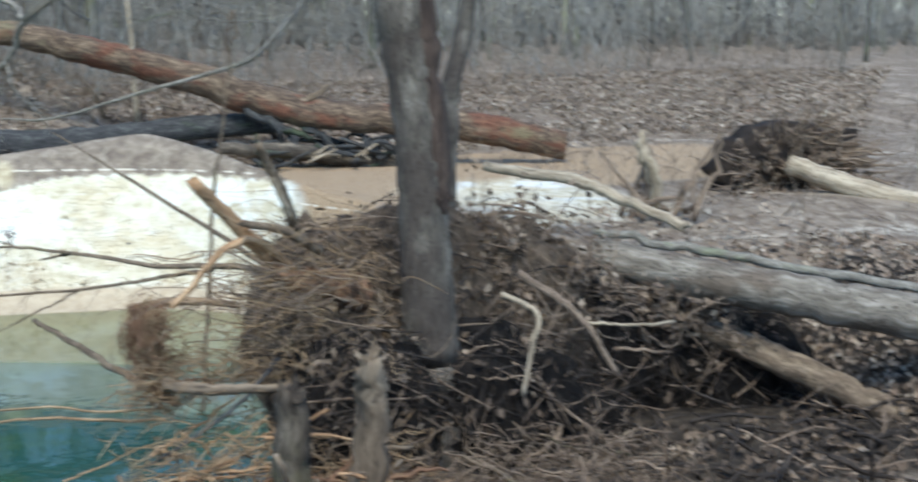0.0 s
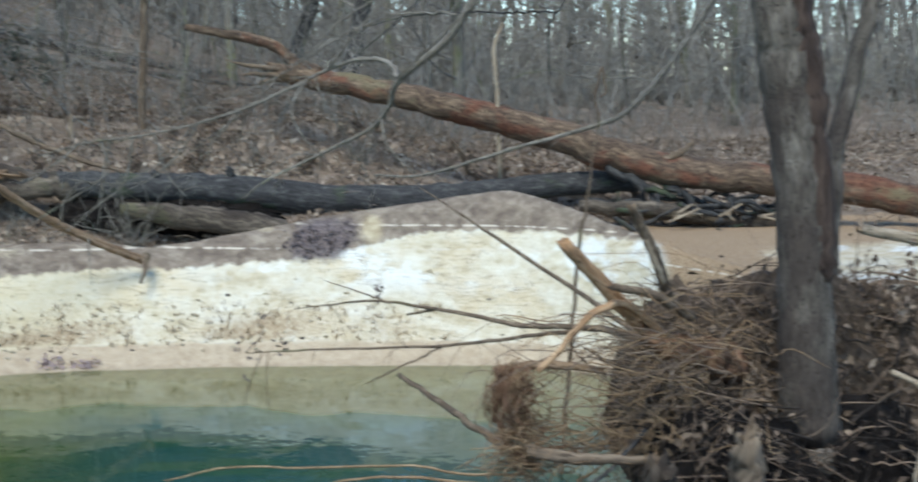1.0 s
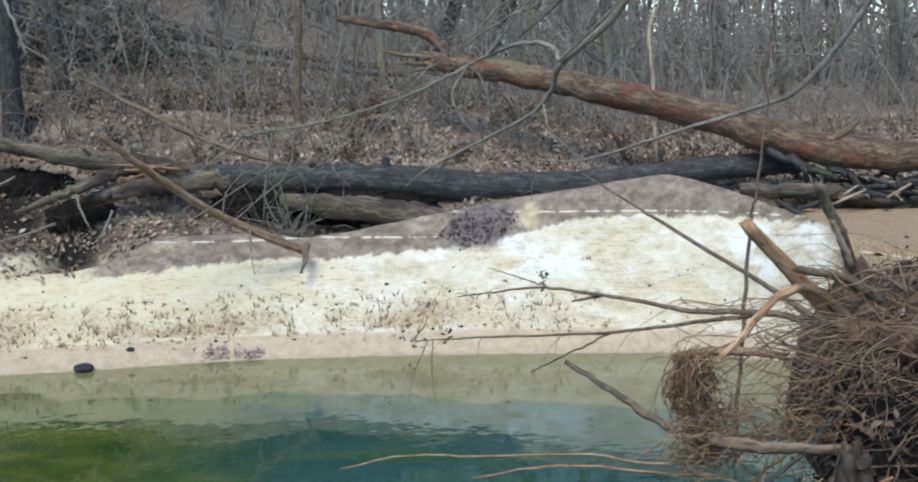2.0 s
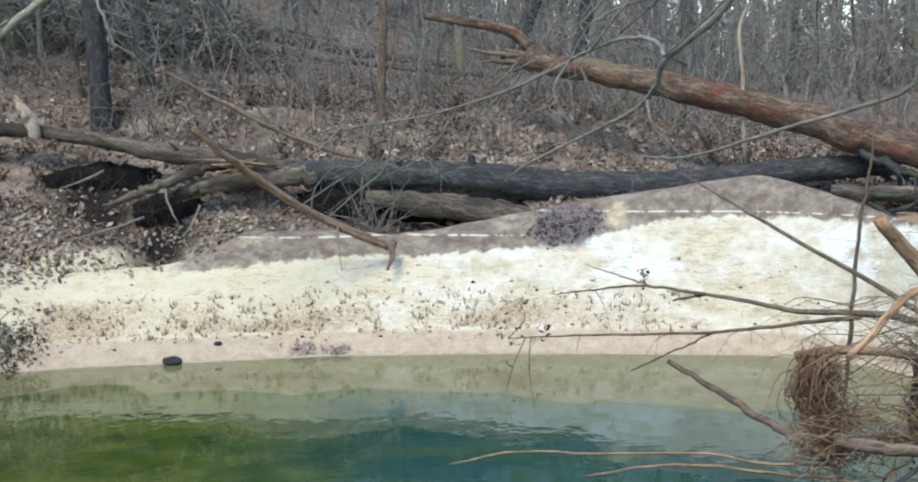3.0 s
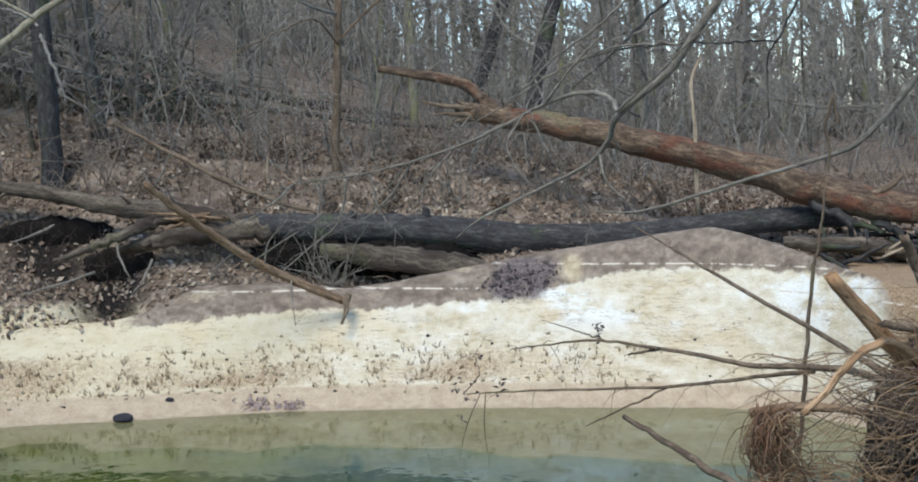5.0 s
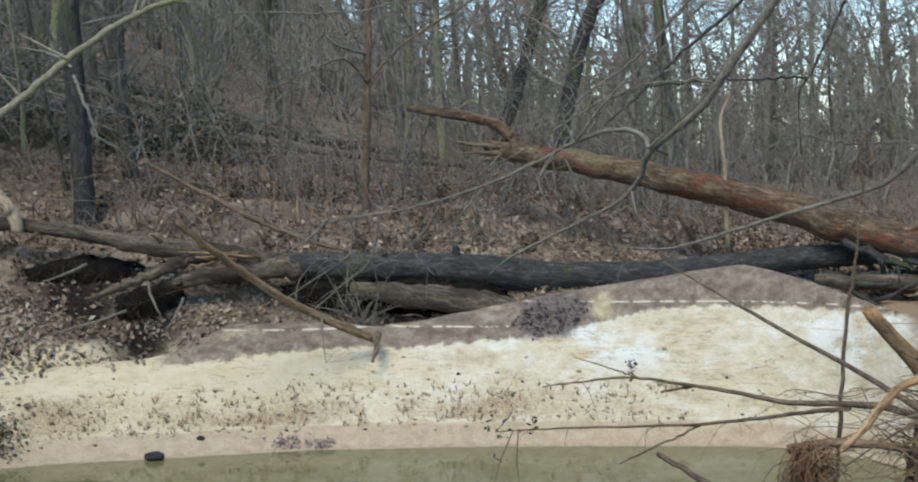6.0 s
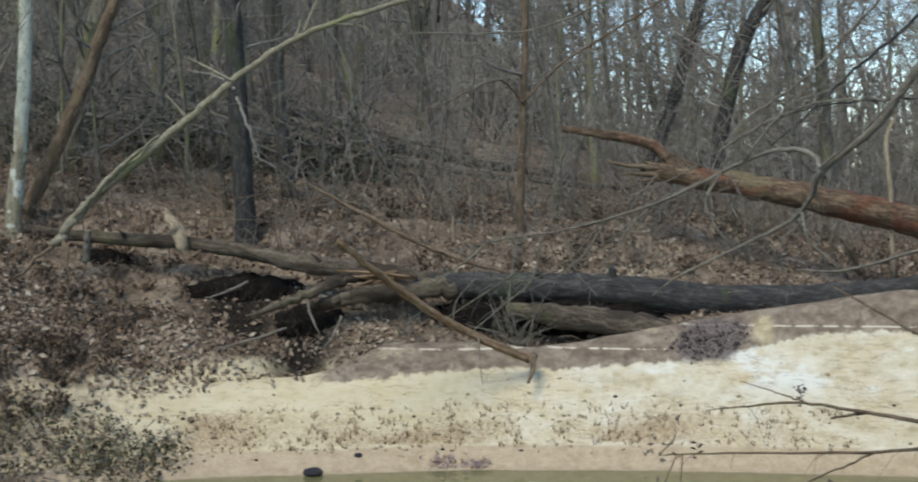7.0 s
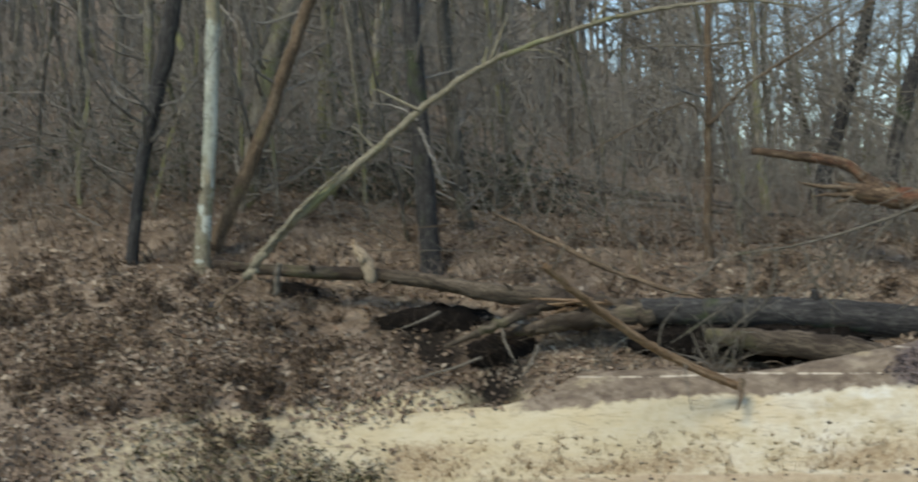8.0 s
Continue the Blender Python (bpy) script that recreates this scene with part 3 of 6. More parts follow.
def build_water():
    xs = np.concatenate([np.arange(-60, -7, 0.5), np.arange(-7, 9.01, 0.08)])
    ys = np.concatenate([np.arange(-8, 12, 0.4), np.arange(12, 17.6, 0.07)])
    gx, gy = np.meshgrid(xs, ys)
    nx, ny = len(xs), len(ys)
    i = (np.arange(ny - 1)[:, None] * nx + np.arange(nx - 1)).ravel()
    me = mesh_of("water", np.stack([gx, gy, 0 * gx], -1).reshape(-1, 3), np.stack([i, i + 1, i + nx + 1, i + nx], 1).tolist())
    at = me.attributes.new("depth", "FLOAT", "POINT")
    at.data.foreach_set("value", np.clip(-land(gx, gy), 0, 2).ravel().astype(np.float32))
    at = me.attributes.new("weedy", "FLOAT", "POINT")
    at.data.foreach_set("value", (step(gx, 0.2, -2.6) * 0.9).ravel().astype(np.float32))
    me.materials.append(M_WATER)
    return tagged(new("water", me), "still green creek water with reflections", "water", kind="structure")


build_water()


# ---- fallen trees across the far bank ----
def fallen_dark_tree():
    t = thing("fallen_tree", (1.7, 19.2, on_land(1.7, 19.2)), "long dark wet fallen tree trunk lying behind the clay bank", "fallen tree")
    line = [(6.5, 19.9, 1.95), (5.98, 19.5, 1.99), (5.2, 19.42, 1.95), (4.16, 19.35, 1.86), (2.92, 19.27, 1.76), (1.7, 19.2, 1.81), (0.48, 19.12, 1.96), (-0.49, 19.05, 2.03), (-1.62, 18.97, 2.09), (-2.3, 18.95, 2.13)]
    trunk = Build().add(*tube(line, [0.15, 0.17, 0.18, 0.2, 0.23, 0.24, 0.23, 0.2, 0.17, 0.14], 20, 60, 0.05, 0.012, 0.1)).part("trunk", M_DARK, t)
    limb = [(-1.6, 18.97, 2.12), (-2.1, 18.95, 2.15), (-3.09, 19.1, 2.31), (-4.02, 19.3, 2.44), (-4.89, 19.5, 2.62), (-5.78, 19.7, 2.74), (-7.12, 19.9, 2.84), (-8.2, 20.0, 2.98)]
    limb_part = Build().add(*tube(limb, [0.12, 0.14, 0.145, 0.12, 0.112, 0.1, 0.085, 0.06], 16, 90, 0.13, 0.007)).part("limb", M_SNAG, t, "greyish brown barked upper limb")
    for i in range(9):
        k = spline(limb, 40)[8 + 3 * i]
        w = unit(RNG.normal([-0.3, -0.4, 0.3], [0.5, 0.4, 0.6]))
        Build().add(*tube([k, k + w * 0.14, k + w * RNG.uniform(0.2, 0.34)], [0.045, 0.028, 0.012], 7, 5, 0.2, 0.005, 0.02)).part("knot", M_SNAG, limb_part)
    Build().add(*tube([(-1.7, 18.9, 2.07), (-2.73, 18.77, 2.02), (-3.3, 18.73, 1.93), (-3.75, 18.7, 1.84)], [0.14, 0.12, 0.09, 0.04], 12, 34, 0.16, 0.02, 0.1)).part("prong", M_SNAG, t, "torn grey-brown prong")
    Build().add(*tube([(-2.85, 19.0, 2.3), (-3.3, 18.75, 2.2), (-3.85, 18.4, 1.98), (-4.4, 18.1, 1.78)], [0.1, 0.085, 0.06, 0.03], 10, 26, 0.16, 0.02, 0.1)).part("stub", M_SNAG, t)
    for p, q in (((-3.7, 18.45, 1.98), (-3.5, 18.3, 1.5)), ((-3.95, 18.3, 1.6), (-4.9, 17.9, 1.35)), ((-3.2, 18.3, 1.75), (-3.45, 18.1, 1.3)), ((-4.6, 18.9, 2.2), (-5.1, 18.6, 2.0))):
        p, q = np.array(p), np.array(q)
        Build().add(*tube([p, (p + q) / 2 + RNG.normal(0, 0.03, 3), q], [0.02, 0.017, 0.008], 6, 8, 0.15, 0.006)).part("snapped_twig", M_LIMB, t)
    splinter = Build()
    for i in range(14):
        a = np.array([-2.55, 18.82, 2.22]) + RNG.normal(0, [0.2, 0.04, 0.04])
        splinter.add(*tube([a, a + RNG.normal([-0.35, -0.05, 0.03], [0.15, 0.05, 0.05])], [0.03, 0.008], 5, 3, 0.2))
    splinter.part("splinter", M_POLE, t, "orange torn heartwood", kind="stuff")
    Build().add(*tube([(0.42, 19.1, 2.13), (0.44, 19.05, 2.25), (0.4, 19.0, 2.3)], [0.07, 0.06, 0.03], 8, 4, 0.15)).part("knot", M_DARK, trunk)
    Build().add(*tube([(-0.55, 18.98, 2.18), (-0.6, 18.9, 2.27)], [0.07, 0.035], 8, 4, 0.15)).part("knot", M_DARK, trunk)
    return t


def fallen_red_tree():
    t = thing("fallen_tree", (9.4, 17.0, on_land(9.4, 17.0)), "barkless red-brown fallen trunk propped up at an angle", "fallen tree")
    line = [(1.05, 20.85, 3.66), (1.6, 20.57, 3.53), (2.18, 20.34, 3.42), (2.91, 20.11, 3.27), (3.46, 19.89, 3.13), (4.24, 19.66, 2.92), (5.01, 19.43, 2.70), (5.83, 19.2, 2.44), (6.6, 18.85, 2.2), (7.3, 18.4, 2.12), (8.2, 17.8, 2.06), (9.0, 17.3, 1.95), (9.9, 16.8, 1.75)]
    Build().add(*tube(line[::-1], [0.2, 0.22, 0.225, 0.22, 0.235, 0.235, 0.225, 0.215, 0.205, 0.19, 0.17, 0.15, 0.11], 20, 72, 0.05, 0.014, 0.14)).part("trunk", M_RED, t)
    Build().add(*tube([(1.75, 20.5, 3.58), (1.45, 20.75, 3.72), (1.32, 20.87, 3.86), (1.1, 20.92, 4.03), (0.6, 20.95, 4.17), (-0.17, 21.0, 4.29)], [0.12, 0.1, 0.085, 0.085, 0.08, 0.05], 10, 28, 0.08, 0.012, 0.05)).part("limb", M_RED, t)
    spikes = Build()
    for dx, dz, m in ((0, 0.06, 0.9), (0.05, -0.05, 0.75), (0.1, -0.14, 0.6), (0.1, 0.0, 0.5)):
        a = np.array([1.3 + dx, 20.7, 3.6 + dz])
        spikes.add(*tube([a, a + (-m * 0.6, 0.02, 0.05), a + (-m, 0.0, 0.08 + dz)], [0.05, 0.035, 0.008], 6, 8, 0.15, 0.01))
    spikes.part("splinter", M_BROWN, t, "dark broken splinters at the trunk's tip", kind="stuff")
    shoots = Build()
    for a, b in (((-0.1, 21, 4.3), (-0.35, 21, 5.1)), ((0.1, 20.98, 4.27), (0.35, 21.1, 5.4)), ((0.5, 20.95, 4.2), (0.85, 21.0, 4.45)), ((1.75, 20.5, 3.6), (1.45, 20.4, 3.95)), ((1.2, 20.7, 3.6), (0.6, 20.5, 3.1))):
        a, b = np.array(a), np.array(b)
        shoots.add(*tube([a, (a + b) / 2 + RNG.normal(0, 0.06, 3), b], [0.018, 0.012, 0.005], 5, 8))
        twigs(shoots, [a, (a + b) / 2, b], 4, 0.4, 0.006, RNG)
    shoots.part("shoot", M_LIMB, t, kind="stuff")
    # broken limbs under it where it crosses the dark trunk
    for line, r in (([(5.7, 19.2, 2.35), (6.0, 19.0, 2.1), (6.4, 18.85, 1.92), (6.75, 18.7, 1.8)], 0.085), ([(6.6, 18.8, 2.0), (6.9, 18.5, 1.75), (7.15, 18.3, 1.5)], 0.06), ([(7.3, 18.4, 1.9), (7.7, 18.1, 1.6)], 0.05)):
        Build().add(*tube(line, [r, r * 0.9, r * 0.4], 9, 14, 0.12, 0.02, 0.05)).part("stub", M_DARK, t)
    Build().add(*tube([(6.5, 18.8, 2.3), (6.75, 18.7, 2.42), (7.0, 18.75, 2.6)], [0.07, 0.05, 0.03], 8, 10, 0.1, 0.01, 0.04)).part("stub", M_BROWN, t)
    return t


def log(name, line, radii, material, label, category="log", n=30, rough=0.07, ragged=0.06, sides=14, group=""):
    return Build().add(*tube(line, radii, sides, n, rough, 0.012, ragged)).single(name, material, label, category, group)


fallen_dark_tree()
fallen_red_tree()
log("log", [(-1.0, 18.75, 1.76), (-0.3, 18.62, 1.68), (0.3, 18.5, 1.6), (0.9, 18.38, 1.5), (1.5, 18.2, 1.4)], [0.1, 0.16, 0.18, 0.17, 0.1], M_SNAG, "short brown log lying under the dark trunk")
log("log", [(5.3, 18.65, 1.7), (6.38, 18.4, 1.63), (7.16, 18.2, 1.54), (8.3, 18.0, 1.42)], [0.09, 0.12, 0.12, 0.1], M_SNAG, "thin weathered log on a dark pile of driftwood")


def drift_pile():
    t = thing("driftwood_pile", (7.0, 18.0, on_land(7.0, 18.0)), "dark tangled driftwood heaped under the fallen trunk", "driftwood")
    for _ in range(46):
        x = RNG.uniform(5.6, 8.6)
        y = RNG.uniform(17.8, 19.0)
        a = np.array([x, y, on_land(x, y) + RNG.uniform(0.02, 0.36)])
        w = unit(RNG.normal([1, -0.2, 0], [0.7, 0.4, 0.35])) * RNG.uniform(0.3, 1.0)
        Build().add(*tube([a - w / 2, a + RNG.normal(0, 0.05, 3), a + w / 2], [0.035, 0.04, 0.012], 6, 6, 0.15, 0.01)).part("branch", M_DARK, t)
    for k in range(7):
        a = np.array([RNG.uniform(5.9, 7.8), 17.9, 1.35 + RNG.uniform(0, 0.3)])
        Build().add(*tube([a, a + RNG.normal([0.25, 0, 0.1], 0.12), a + RNG.normal([0.55, 0, 0.1], 0.2)], [0.02, 0.018, 0.006], 5, 6, 0.1)).part("splinter", M_PALE, t, "pale snapped stick")
    return t


drift_pile()


def leaning_pole():
    t = thing("fallen_pole", (-0.6, 17.6, on_land(-0.6, 17.6)), "thin barkless brown trunk fallen down the bank edge", "fallen tree")
    line = [(-0.66, 17.6, 1.2), (-0.95, 17.42, 1.35), (-1.62, 17.03, 1.73), (-2.26, 16.52, 2.25), (-2.84, 15.98, 2.82)]
    Build().add(*tube(line, [0.052, 0.053, 0.05, 0.047, 0.042], 10, 44, 0.12, 0.008, 0.05)).part("stem", M_POLE, t)
    Build().add(*tube([(-0.62, 17.6, 1.27), (-0.64, 17.4, 1.1), (-0.7, 17.3, 0.95)], [0.05, 0.03, 0.012], 7, 8, 0.15, 0.01)).part("root", M_BROWN, t)
    b = Build()
    for a, w in (((-1.3, 17.2, 1.55), (0.06, -0.3, -0.55)), ((-1.9, 16.8, 1.95), (-0.35, 0, -0.35)), ((-2.6, 16.2, 2.6), (-0.35, 0.1, 0.45)), ((-2.75, 16.05, 2.75), (0.25, -0.1, 0.5)), ((-1.6, 17.0, 1.75), (0.3, -0.2, 0.55))):
        a, w = np.array(a), np.array(w)
        b.add(*tube([a, a + w * 0.5 + RNG.normal(0, 0.05, 3), a + w], [0.014, 0.01, 0.004], 5, 6))
        twigs(b, [a, a + w], 3, 0.35, 0.005, RNG)
    b.part("twig", M_LIMB, t, kind="stuff")
    return t


leaning_pole()


def thin_pole():
    t = thing("fallen_pole", (-1.1, 19.4, on_land(-1.1, 19.4)), "slender grey dead stem slanting onto the logs", "fallen tree")
    line = [(-0.95, 19.35, 2.2), (-2.0, 19.67, 2.54), (-3.03, 19.93, 3.05), (-4.0, 20.2, 3.56)]
    Build().add(*tube(line, [0.03, 0.04, 0.036, 0.018], 8, 28, 0.12, 0.01)).part("stem", M_BROWN, t)
    b = Build()
    twigs(b, line, 10, 0.8, 0.01, RNG, level=2)
    b.part("twig", M_LIMB, t, kind="stuff")


thin_pole()


def arched_limb():
    t = thing("leaning_limb", (-7.7, 18.95, on_land(-7.7, 18.95)), "lichened pale limb arching up from the leafy slope", "fallen limb")
    line = [(-7.4, 19.1, 2.75), (-7.1, 19.2, 3.17), (-6.75, 19.31, 3.53), (-5.54, 19.3, 4.46), (-4.6, 19.2, 5.15), (-3.82, 19.2, 5.6), (-2.49, 19.4, 6.05), (-1.42, 19.6, 6.26), (-0.3, 19.8, 6.32), (0.6, 20, 6.2)]
    limb = Build().add(*tube(line, [0.075, 0.07, 0.064, 0.052, 0.046, 0.042, 0.036, 0.028, 0.02, 0.01], 10, 80, 0.12, 0.014)).part("limb", M_LICHEN, t)
    Build().add(*tube([(-7.2, 19.15, 3.05), (-6.6, 19.2, 3.72), (-5.9, 19.25, 4.28)], [0.045, 0.036, 0.015], 8, 20, 0.1, 0.014)).part("limb", M_LICHEN, t)
    for q in ((-7.95, 18.85), (-7.15, 18.85)):
        Build().add(*tube([(-7.3, 19.12, 2.85), ((q[0] - 7.3) / 2 + RNG.normal(0, 0.05), (q[1] + 19.1) / 2, 2.6), (*q, on_land(*q) - 0.05)], [0.032, 0.026, 0.016], 7, 10, 0.1, 0.02)).part("prop", M_BROWN, t)
    c = Build()
    for a, w in (((-3.8, 19.2, 5.62), (0.25, 0, 0.55)), ((-3.9, 19.2, 5.55), (0.05, 0.1, 0.25)), ((-5.5, 19.3, 4.5), (-0.25, 0, 0.3)), ((-4.8, 19.2, 5.0), (-0.55, 0.1, 0.3)), ((-2.4, 19.4, 6.05), (0.4, 0.1, 0.5))):
        a, w = np.array(a), np.array(w)
        c.add(*tube([a, a + w * 0.6, a + w * 1.2], [0.03, 0.02, 0.008], 6, 6, 0.1))
    twigs(c, line[4:], 12, 0.9, 0.012, RNG, level=2)
    c.part("twig", M_LICHEN, t, kind="stuff")


arched_limb()


def split_stump():
    b = Build().add(*tube([(-5.68, 19.52, 2.62), (-5.74, 19.5, 2.9), (-5.84, 19.5, 3.05), (-5.93, 19.5, 3.2)], [0.09, 0.1, 0.08, 0.04], 11, 12, 0.16, 0.012, 0.07))
    b.single("stump", M_PALE, "pale split wood stump standing behind the log", "stump")


split_stump()


def dead_shrub(c, count, height, label):
    """Thin bare stems fanning out of one foot."""
    g = np.random.default_rng(int(abs(c[0] * 53 + c[1] * 7)))
    z = on_land(*c)
    t = thing("dead_shrub", (*c, z), label, "shrub")
    for _ in range(count):
        p = np.array([c[0] + g.normal(0, 0.12), c[1] + g.normal(0, 0.05), z - 0.03])
        w = unit(g.normal([0, -0.25, 0.9], [0.75, 0.25, 0.35])) * height * g.uniform(0.5, 1.2)
        line = [p, p + w * 0.5 + g.normal(0, 0.05, 3), p + w + (0, 0, -0.12 * height * g.uniform(0, 1.5))]
        b = Build().add(*tube(line, [0.009, 0.007, 0.003], 5, 10, rng=g))
        twigs(b, line, 4, height * 0.3, 0.004, g)
        b.part("stem", M_LIMB, t)


dead_shrub((-0.9, 18.45), 20, 1.0, "pale bare shrub fanning out before the dark trunk")
dead_shrub((-2.3, 18.6), 9, 0.6, "small pale bare shrub under the torn limb")
dead_shrub((0.9, 20.3), 12, 0.8, "bare grey shrub behind the fallen trunk")
dead_shrub((2.3, 20.6), 12, 0.9, "bare grey shrub behind the fallen trunk")


def snag(line, radii, material, label, name="dead_sapling", count=0):
    t = thing(name, (line[0][0], line[0][1], on_land(*line[0][:2])), label, "dead tree")
    Build().add(*tube(line, radii, 7, 14, 0.08, 0.006, 0.02)).part("stem", material, t)
    if count:
        b = Build()
        twigs(b, line, count, 0.7, 0.006, RNG)
        b.part("twig", M_TWIG, t)


snag([(4.36, 19.7, 2.0), (4.3, 19.55, 3.0), (4.27, 19.5, 3.45), (4.23, 19.5, 3.95), (4.37, 19.5, 4.3)], [0.035, 0.033, 0.033, 0.032, 0.018], M_PALE, "barkless whitish dead sapling stem")
snag([(-1.93, 21.05, 2.4), (-1.92, 21.05, 2.7), (-1.9, 21.05, 3.0)], [0.045, 0.04, 0.02], M_PALE, "short pale snapped sapling stub")
snag([(3.95, 20.0, 2.1), (3.8, 19.8, 2.4), (3.62, 19.7, 2.62)], [0.04, 0.04, 0.02], M_BROWN, "dark snapped sapling stub in leaf litter")
snag([(-7.05, 19.3, 2.5), (-7.0, 19.25, 2.75), (-6.96, 19.2, 2.95)], [0.05, 0.05, 0.045], M_LIMB, "short grey stub beside the limb")


# ---- the near bank: standing tree, root mass, logs ----
def near_tree():
    t = thing("near_tree", (4.16, 7.8, on_land(4.16, 7.8)), "grey-barked leaning tree rooted in a tangle of driftwood", "tree")
    line = [(4.16, 7.8, 0.3), (4.13, 7.8, 1.0), (4.12, 7.8, 1.4), (4.07, 7.8, 2.26), (4.01, 7.8, 3.0), (3.93, 7.8, 3.54), (3.86, 7.8, 4.0), (3.8, 7.8, 5.5), (3.8, 7.7, 7.5), (3.8, 7.6, 10)]
    trunk = Build().add(*tube(line, [0.3, 0.22, 0.19, 0.168, 0.162, 0.168, 0.158, 0.145, 0.12, 0.07], 22, 66, 0.07, 0.01)).part("trunk", M_GREY, t)
    hollow = [(c[0] + 0.085, c[1] - 0.062, c[2]) for c in line[3:9]]
    hollow = [(4.1, 7.76, 2.2)] + hollow + [(3.84, 7.62, 8.2)]
    # strip for the rotten split; its dark colour also paints the trunk's unlit side
    Build().add(*tube(hollow, [0.03, 0.1, 0.1, 0.105, 0.1, 0.085, 0.07, 0.04], 14, 60, 0.12, 0.008)).part("rotten_wood", M_ROT_SHADE, t, "dark reddish rotten wood in the split bark, doubling as the trunk's shaded side")
    second = [(4.6, 8.6, 0.6), (4.62, 8.7, 1.8), (4.66, 8.75, 2.5), (4.72, 8.8, 3.0), (4.9, 8.9, 3.6), (5.1, 9.0, 4.2), (5.4, 9.2, 5.2), (5.6, 9.3, 7)]
    Build().add(*tube(second, [0.1, 0.085, 0.075, 0.07, 0.064, 0.06, 0.05, 0.03], 12, 40, 0.1, 0.014)).part("second_stem", M_GREY, t)
    limb_a = [(3.82, 7.85, 5.6), (3.65, 9.4, 5.5), (3.3, 10.5, 5.15), (3.01, 11.2, 4.73), (2.68, 11.4, 4.25), (2.37, 11.6, 3.78), (1.98, 11.8, 3.44), (1.91, 12.0, 3.21), (1.76, 12.2, 3.01), (1.37, 12.4, 2.8), (0.85, 12.6, 2.54), (0.6, 12.8, 2.34)]
    Build().add(*tube(limb_a, [0.065, 0.055, 0.046, 0.038, 0.036, 0.033, 0.03, 0.021, 0.019, 0.016, 0.011, 0.006], 9, 70, 0.08, 0.006)).part("limb", M_LIMB, t, "long bare limb drooping over the water")
    side = [(1.98, 11.8, 3.44), (1.93, 12.06, 3.59), (1.72, 12.21, 3.64), (1.43, 12.37, 3.56), (1.02, 12.53, 3.36), (0.55, 12.69, 3.16), (-0.21, 12.84, 2.96), (-0.77, 13.0, 2.89), (-1.3, 13.1, 2.75)]
    limb_b = [(5.38, 9.2, 5.1), (5.1, 10.1, 4.9), (4.75, 10.8, 4.45), (4.55, 11.0, 4.08), (4.3, 11.17, 3.64), (3.94, 11.33, 3.18), (3.62, 11.5, 3.02), (3.03, 11.67, 2.85), (2.22, 11.83, 2.61), (1.78, 12.0, 2.6)]
    Build().add(*tube(side, [0.026, 0.024, 0.021, 0.019, 0.016, 0.013, 0.009, 0.007, 0.004], 7, 48, 0.06, 0.005)).part("limb", M_LIMB, t)
    Build().add(*tube(limb_b, [0.042, 0.037, 0.032, 0.027, 0.024, 0.021, 0.019, 0.016, 0.013, 0.007], 8, 60, 0.07, 0.006)).part("limb", M_LIMB, t)
    g = np.random.default_rng(31)
    b = Build()
    twigs(b, side[3:], 16, 0.75, 0.007, g, droop=0.35, level=2, lo=0.02, up=-0.25)
    twigs(b, limb_a[5:], 9, 0.6, 0.007, g, droop=0.3, level=2, lo=0.05, up=-0.3)
    twigs(b, limb_b[5:], 4, 0.4, 0.006, g, droop=0.2, level=1, lo=0.05, up=-0.1)
    for q in ([(1.95, 11.75, 3.46), (2.25, 11.5, 3.75), (2.6, 11.3, 4.1), (3.2, 11.1, 4.5)], [(1.4, 12.37, 3.55), (1.7, 12.1, 3.95), (2.2, 11.9, 4.4)], [(1.2, 12.4, 3.45), (1.05, 12.3, 3.2), (1.15, 12.2, 2.95), (1.35, 12.2, 2.75)], [(0.6, 12.7, 3.17), (0.35, 12.7, 2.9), (0.25, 12.7, 2.65)], [(-0.2, 12.85, 2.96), (-0.1, 12.8, 2.6), (0.1, 12.8, 2.35)], [(1.85, 12.1, 3.1), (1.9, 12.0, 2.85), (2.15, 11.9, 2.6)], [(-0.7, 13, 2.9), (-0.65, 13, 2.6), (-1.0, 13, 2.35), (-1.4, 13, 2.1)], [(-0.4, 12.9, 2.93), (-0.5, 13, 2.5), (-0.8, 13, 2.25), (-1.1, 13, 2.0)], [(-0.9, 13, 2.88), (-1.1, 13, 2.7), (-1.5, 13, 2.45)], [(-0.62, 13, 2.9), (-0.7, 13, 2.5), (-0.75, 13, 2.05)], [(0.2, 12.8, 3.05), (0.0, 12.8, 2.75), (-0.3, 12.8, 2.5)]):
        b.add(*tube(q, [0.013, 0.01, 0.004], 5, 12, 0, 0.004))
        twigs(b, q, 5, 0.45, 0.005, g, droop=0.3, level=1)
